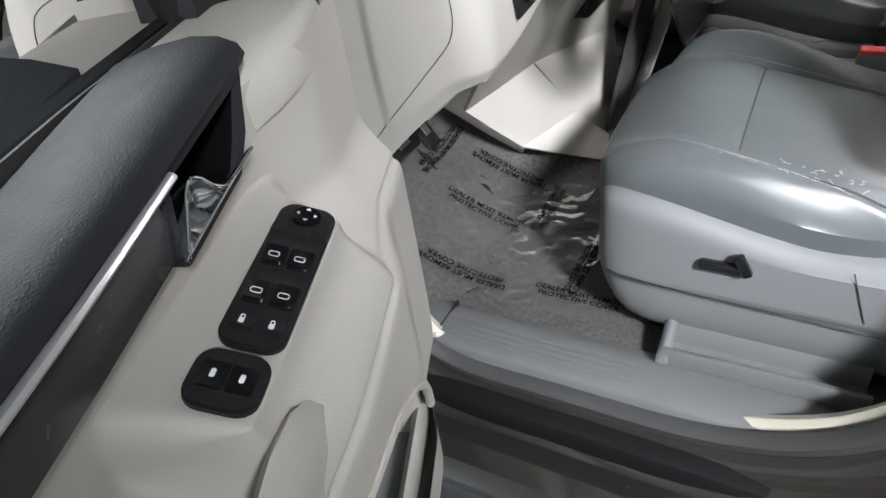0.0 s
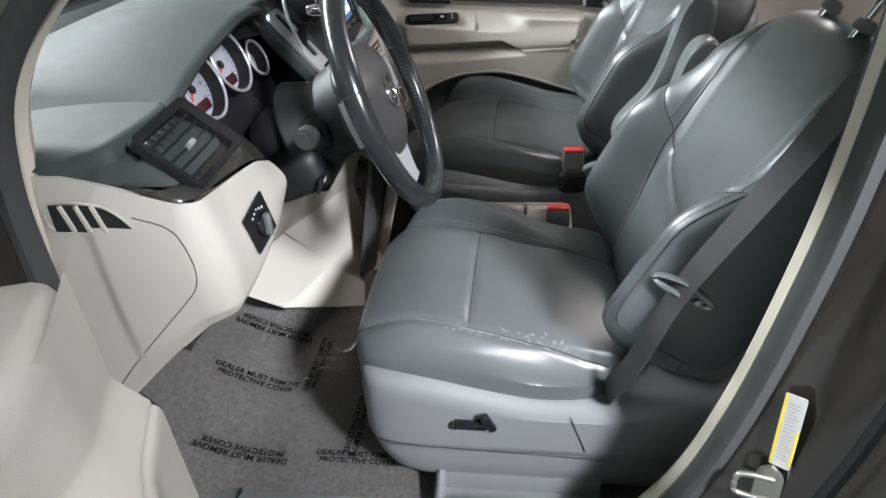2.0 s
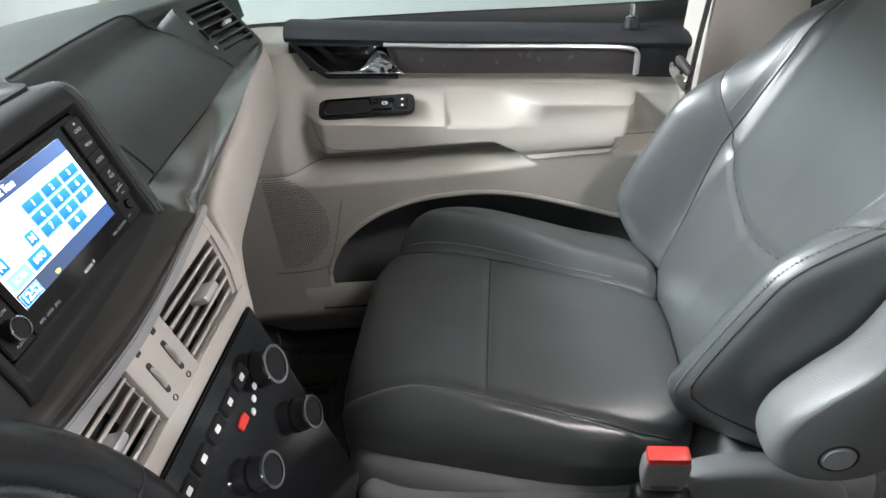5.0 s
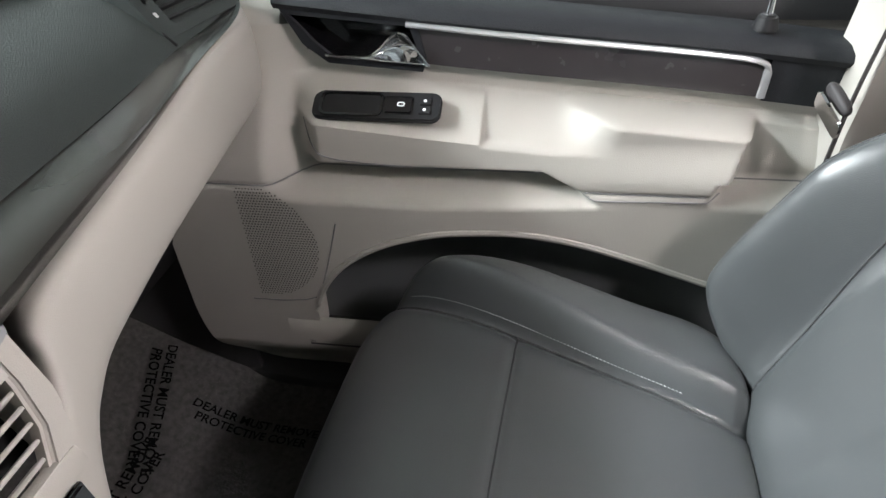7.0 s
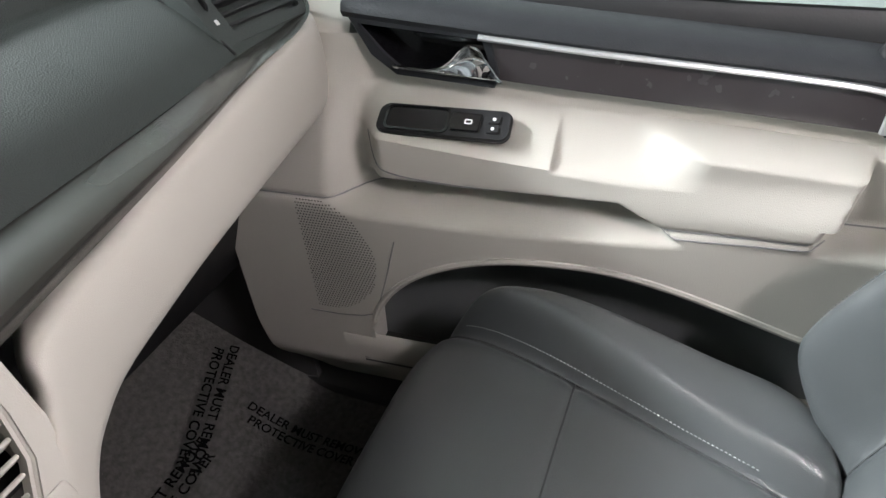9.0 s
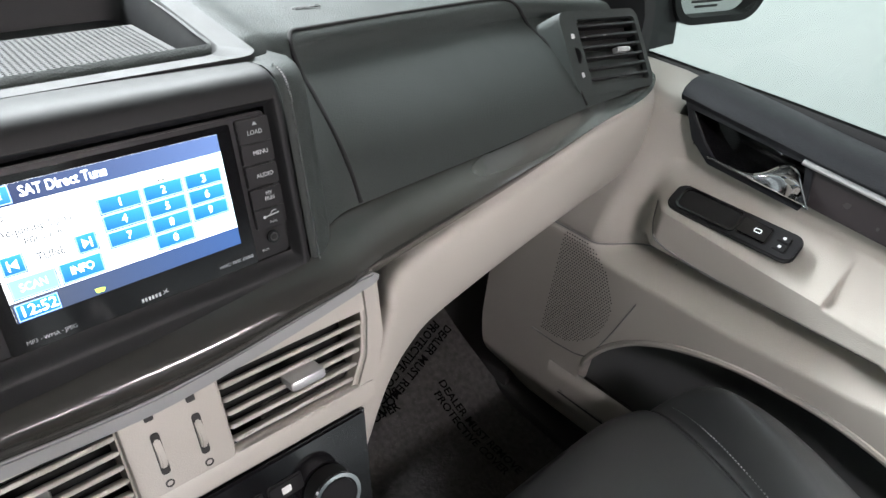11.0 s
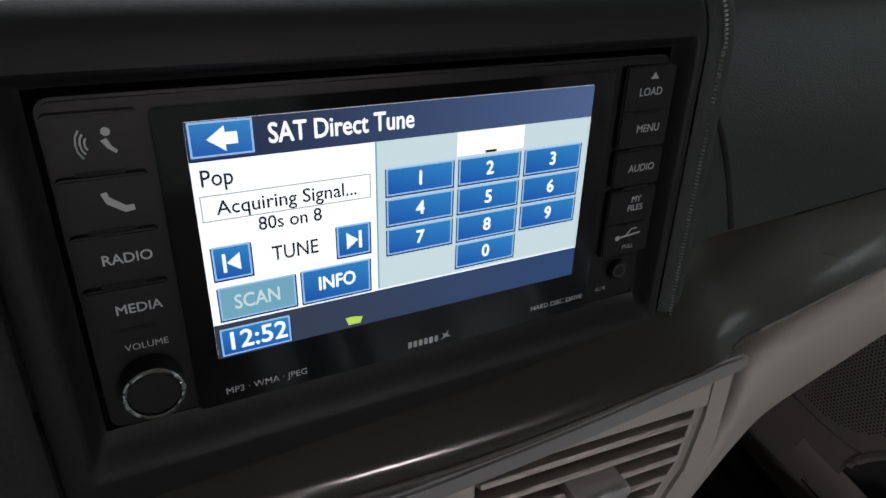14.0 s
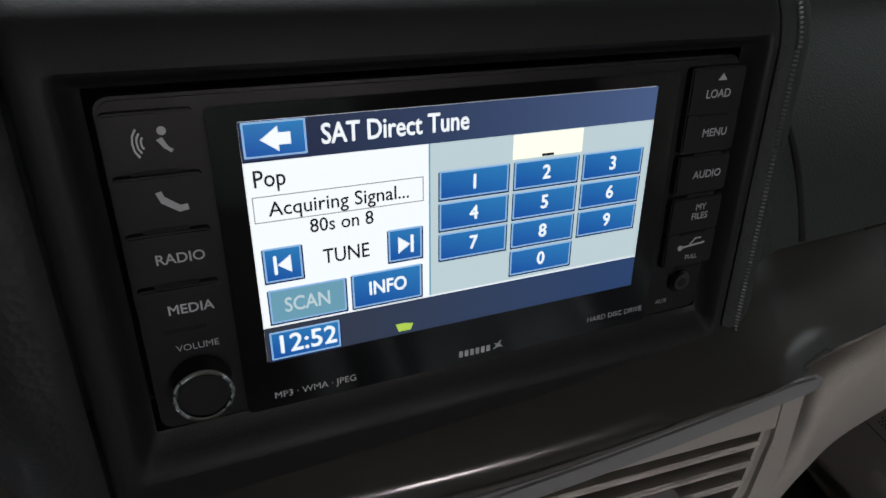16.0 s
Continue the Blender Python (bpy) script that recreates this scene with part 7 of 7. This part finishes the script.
def cover(name, label, x0, x1, y0, y1, seed, lines):
    c = thing(name, label, "floor cover", ((x0 + x1) / 2, (y0 + y1) / 2, 0.45), "floor covers")
    bm, f = film_sheet(x0, x1, y0, y1, seed)
    fm = part("film", bm, FILM, c, "clear crinkled plastic film", sharp=180)
    fm.visible_shadow = False
    for s, x, y, ang, size in lines:
        z = floor_z(x, y) + 0.016
        slope = (floor_z(x, y + 0.02) - floor_z(x, y - 0.02)) / 0.04
        m = frame_at((x, y, z), (1, 0, 0), (0, 1, slope)) @ Matrix.Rotation(radians(ang), 4, "Z")
        lt = letters(s, size, m, bold=0.022)
        for v in lt.verts:
            u_, v_ = (v.co.x - x0) / (x1 - x0), (v.co.y - y0) / (y1 - y0)
            v.co.z = f(u_, v_).z + 0.006
        part("lettering", lt, PRINT, c)
    return c


LINE = "DEALER MUST REMOVE\nPROTECTIVE COVER"
cover("floor_cover", "clear protective plastic sheet with black print over driver carpet", -0.63, -0.17, 0.13, 0.88, 3, [
    (LINE, -0.385, 0.525, -90, 0.0195), (LINE, -0.215, 0.535, 90, 0.0195), (LINE, -0.305, 0.40, 0, 0.0175), (LINE, -0.275, 0.69, 180, 0.0195), (LINE, -0.585, 0.485, 90, 0.0195), (LINE, -0.485, 0.262, 180, 0.0175), (LINE, -0.575, 0.24, -90, 0.0175)])
cover("floor_cover", "clear protective plastic sheet with black print over passenger carpet", 0.20, 0.64, 0.13, 0.88, 9, [
    (LINE, 0.565, 0.455, -90, 0.022), (LINE, 0.36, 0.58, 0, 0.024), (LINE, 0.30, 0.40, 90, 0.024), (LINE, 0.42, 0.26, 180, 0.024), (LINE, 0.54, 0.62, 200, 0.024)])
cover("floor_cover", "clear protective plastic sheet with black print behind passenger seat", 0.12, 0.60, -1.2, -0.56, 15, [(LINE, 0.30, -0.66, -90, 0.024), (LINE, 0.22, -0.9, 0, 0.024)])


def pedal(x, y, z, w, h, name, label):
    p = thing(name, label, "pedal", (x, y, z - 0.05))
    m = pose(x, y, z, 55)
    part("pad", box(w, h, 0.014, 0.005, 2, m), RUBBER, p)
    for k in range(5):
        part("pad_rib", box(w * 0.8, 0.004, 0.004, 0.001, 1, m @ pose(0, h * (-0.34 + 0.17 * k), 0.0085)), RUBBER, p)
    part("plate_mark", box(w * 0.42, h * 0.3, 0.003, 0.001, 1, m @ pose(0, 0, 0.0095)), STEEL, p)
    part("arm", tube([m @ Vector((0, h * 0.3, -0.005)), (x, y + 0.10, z + 0.10), (x, y + 0.14, z + 0.24)], 0.008, 8), BLACK, p)
    return p


pedal(-0.60, 0.665, 0.60, 0.062, 0.075, "parking_brake_pedal", "black ribbed parking brake pedal")
pedal(-0.40, 0.715, 0.635, 0.105, 0.055, "brake_pedal", "black rubber brake pedal")
pedal(-0.26, 0.745, 0.60, 0.055, 0.12, "accelerator_pedal", "black rubber accelerator pedal")

# low console with cup holders between the seats
con = thing("centre_console", "grey-beige floor console with two cup holders", "console", (-0.04, 0, 0.45))
CON = material("grey_beige_console", (0.36, 0.345, 0.30), 0.5, grain=0.15, grain_size=900, mottle=0.05)
X0, X1, Y0, Y1, ZT = -0.115, 0.082, -0.205, 0.145, 0.700
wall = [(X0, Y0), (X1, Y0), (X1, Y1), (X0, Y1)]


def cr(off, z, r=0.02):
    return [Vector((x, y, z)) for x, y in rrect(X1 - X0 - 2 * off, Y1 - Y0 - 2 * off, r, 5, (X0 + X1) / 2, (Y0 + Y1) / 2)]


part("console_body", loft([cr(0.01, 0.45), cr(0.0, 0.60), cr(-0.002, ZT - 0.006), cr(0.003, ZT), cr(0.010, ZT), cr(0.014, ZT - 0.008), cr(0.016, ZT - 0.11, 0.014)], True, False), CON, con)
bm = bmesh.new()
bm.faces.new([bm.verts.new(v) for v in cr(0.012, ZT - 0.11)])
part("tray_floor", bm, CON, con)
for yc in (-0.145, -0.037):
    w, h = X1 - X0 - 0.03, 0.100
    cx = (X0 + X1) / 2
    rr = lambda a, b, r, z: [Vector((x, y, z)) for x, y in rrect(a, b, r, 6, cx, yc)]
    part("cup_holder", loft([rr(w, h, 0.006, ZT - 0.05), rr(w, h, 0.006, ZT - 0.003), rr(w - 0.004, h - 0.004, 0.008, ZT), rr(w * 0.72, h * 0.84, 0.030, ZT), rr(w * 0.68, h * 0.79, 0.030, ZT - 0.006), rr(w * 0.56, h * 0.66, 0.026, ZT - 0.085), rr(w * 0.2, h * 0.2, 0.008, ZT - 0.087)], True, True), CON, con, "grey-beige cup holder")

# storage bin edge beside the seat base
tray = thing("side_tray", "grey plastic tray beside the driver seat base", "tray", (-0.66, -0.05, 0.46))
TRAY = ((0.066, -0.012), (0.055, 0.0), (-0.05, 0.004), (-0.15, 0.006), (-0.24, 0.004))
for nm, sec in (("outer_wall", ((-0.690, 0.455, 0), (-0.698, 0.496, 1), (-0.695, 0.503, 1), (-0.688, 0.503, 1), (-0.683, 0.496, 1), (-0.678, 0.455, 0))),
                ("tray_floor", ((-0.684, 0.452, 0), (-0.682, 0.466, 0), (-0.632, 0.470, 0), (-0.632, 0.452, 0))),
                ("inner_wall", ((-0.640, 0.455, 0), (-0.637, 0.517, 1), (-0.627, 0.526, 1), (-0.612, 0.517, 1), (-0.613, 0.455, 0)))):
    part(nm, loft([[Vector((x, y, z + k * w)) for x, z, w in sec] for y, k in TRAY]), SILL, tray, sharp=60)
part("front_wall", loft([[Vector((x, y, z)) for y, z in ((0.048, 0.455), (0.046, h - 0.006), (0.051, h), (0.059, h), (0.066, h - 0.008), (0.070, 0.455))] for x, h in ((-0.697, 0.492), (-0.688, 0.501), (-0.66, 0.507), (-0.635, 0.521), (-0.614, 0.517))]), SILL, tray, sharp=60)

# striker and labels on the pillar flange
st = thing("door_striker", "zinc door striker bolted to the pillar", "striker", (-0.80, -0.43, 0.770))
part("striker_plate", prism(rrect(0.034, 0.066, 0.0165), 0.004, frame_at((-0.831, -0.424, 0.770), (-0.6, -0.78, 0.05), (0.30, 0.08, 1)), 0.001), STEEL, st)
SN = frame_at((-0.831, -0.424, 0.770), (-0.6, -0.78, 0.05), (0.30, 0.08, 1))
part("striker_loop", tube(spline([SN @ Vector(q) for q in ((0.006, 0.017, 0.003), (-0.024, 0.017, 0.018), (-0.034, 0.011, 0.023), (-0.034, -0.011, 0.023), (-0.024, -0.017, 0.018), (0.006, -0.017, 0.003))], 4), 0.0042, 10), STEEL, st, "bright steel striker loop")
for z in (0.031, -0.031):
    part("bolt", cyl(0.008, 0.007, 0.005, 6, SN @ pose(0, z, 0.006)), STEEL, st)


def tag(name, label, c, x, y, w, h, bars, band):
    t = thing(name, label, "label", c)
    m = frame_at(c, x, y)
    part("paper", prism(rrect(w, h, 0.003), 0.0008, m), PAPER, t)
    if band:
        part("yellow_band", prism(rrect(w * 0.12, h * 0.98, 0.001, 2, -w * 0.42), 0.0011, m), YELLOW, t)
        part("yellow_band", prism(rrect(w * 0.12, h * 0.5, 0.001, 2, w * 0.42, -h * 0.2), 0.0011, m), YELLOW, t)
    for k in range(bars):
        part("print_bar", prism(rrect(w * (0.46, 0.55, 0.38)[k % 3], h * 0.014, 0.0002, 2, w * (0.0, 0.03, -0.05)[k % 3], h * (0.38 - 0.76 * k / max(1, bars - 1))), 0.0010, m), SATIN, t)
    return t


tag("pillar_label", "white and yellow tyre label stuck on the pillar", (-0.822, -0.432, 0.866), (-0.55, -0.8, 0.05), (0.14, 0.0, 1), 0.026, 0.115, 17, True)
tag("pillar_label", "small pale paper label on the pillar below the striker", (-0.849, -0.426, 0.706), (-0.6, -0.75, 0.1), (0.62, 0.24, 0.75), 0.018, 0.066, 8, False)


# ---- unseen courtesy lamps, added in the headliner to go with the cabin fill ----
LENS = glow("added_light_lens", (1.0, 0.94, 0.92), 4.0)
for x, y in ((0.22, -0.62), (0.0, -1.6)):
    dl_ = thing("unseen_courtesy_light", "lit white courtesy light, unseen, added in the headliner to brighten the cabin", "ceiling light", (x, y, 1.70), "courtesy lights")
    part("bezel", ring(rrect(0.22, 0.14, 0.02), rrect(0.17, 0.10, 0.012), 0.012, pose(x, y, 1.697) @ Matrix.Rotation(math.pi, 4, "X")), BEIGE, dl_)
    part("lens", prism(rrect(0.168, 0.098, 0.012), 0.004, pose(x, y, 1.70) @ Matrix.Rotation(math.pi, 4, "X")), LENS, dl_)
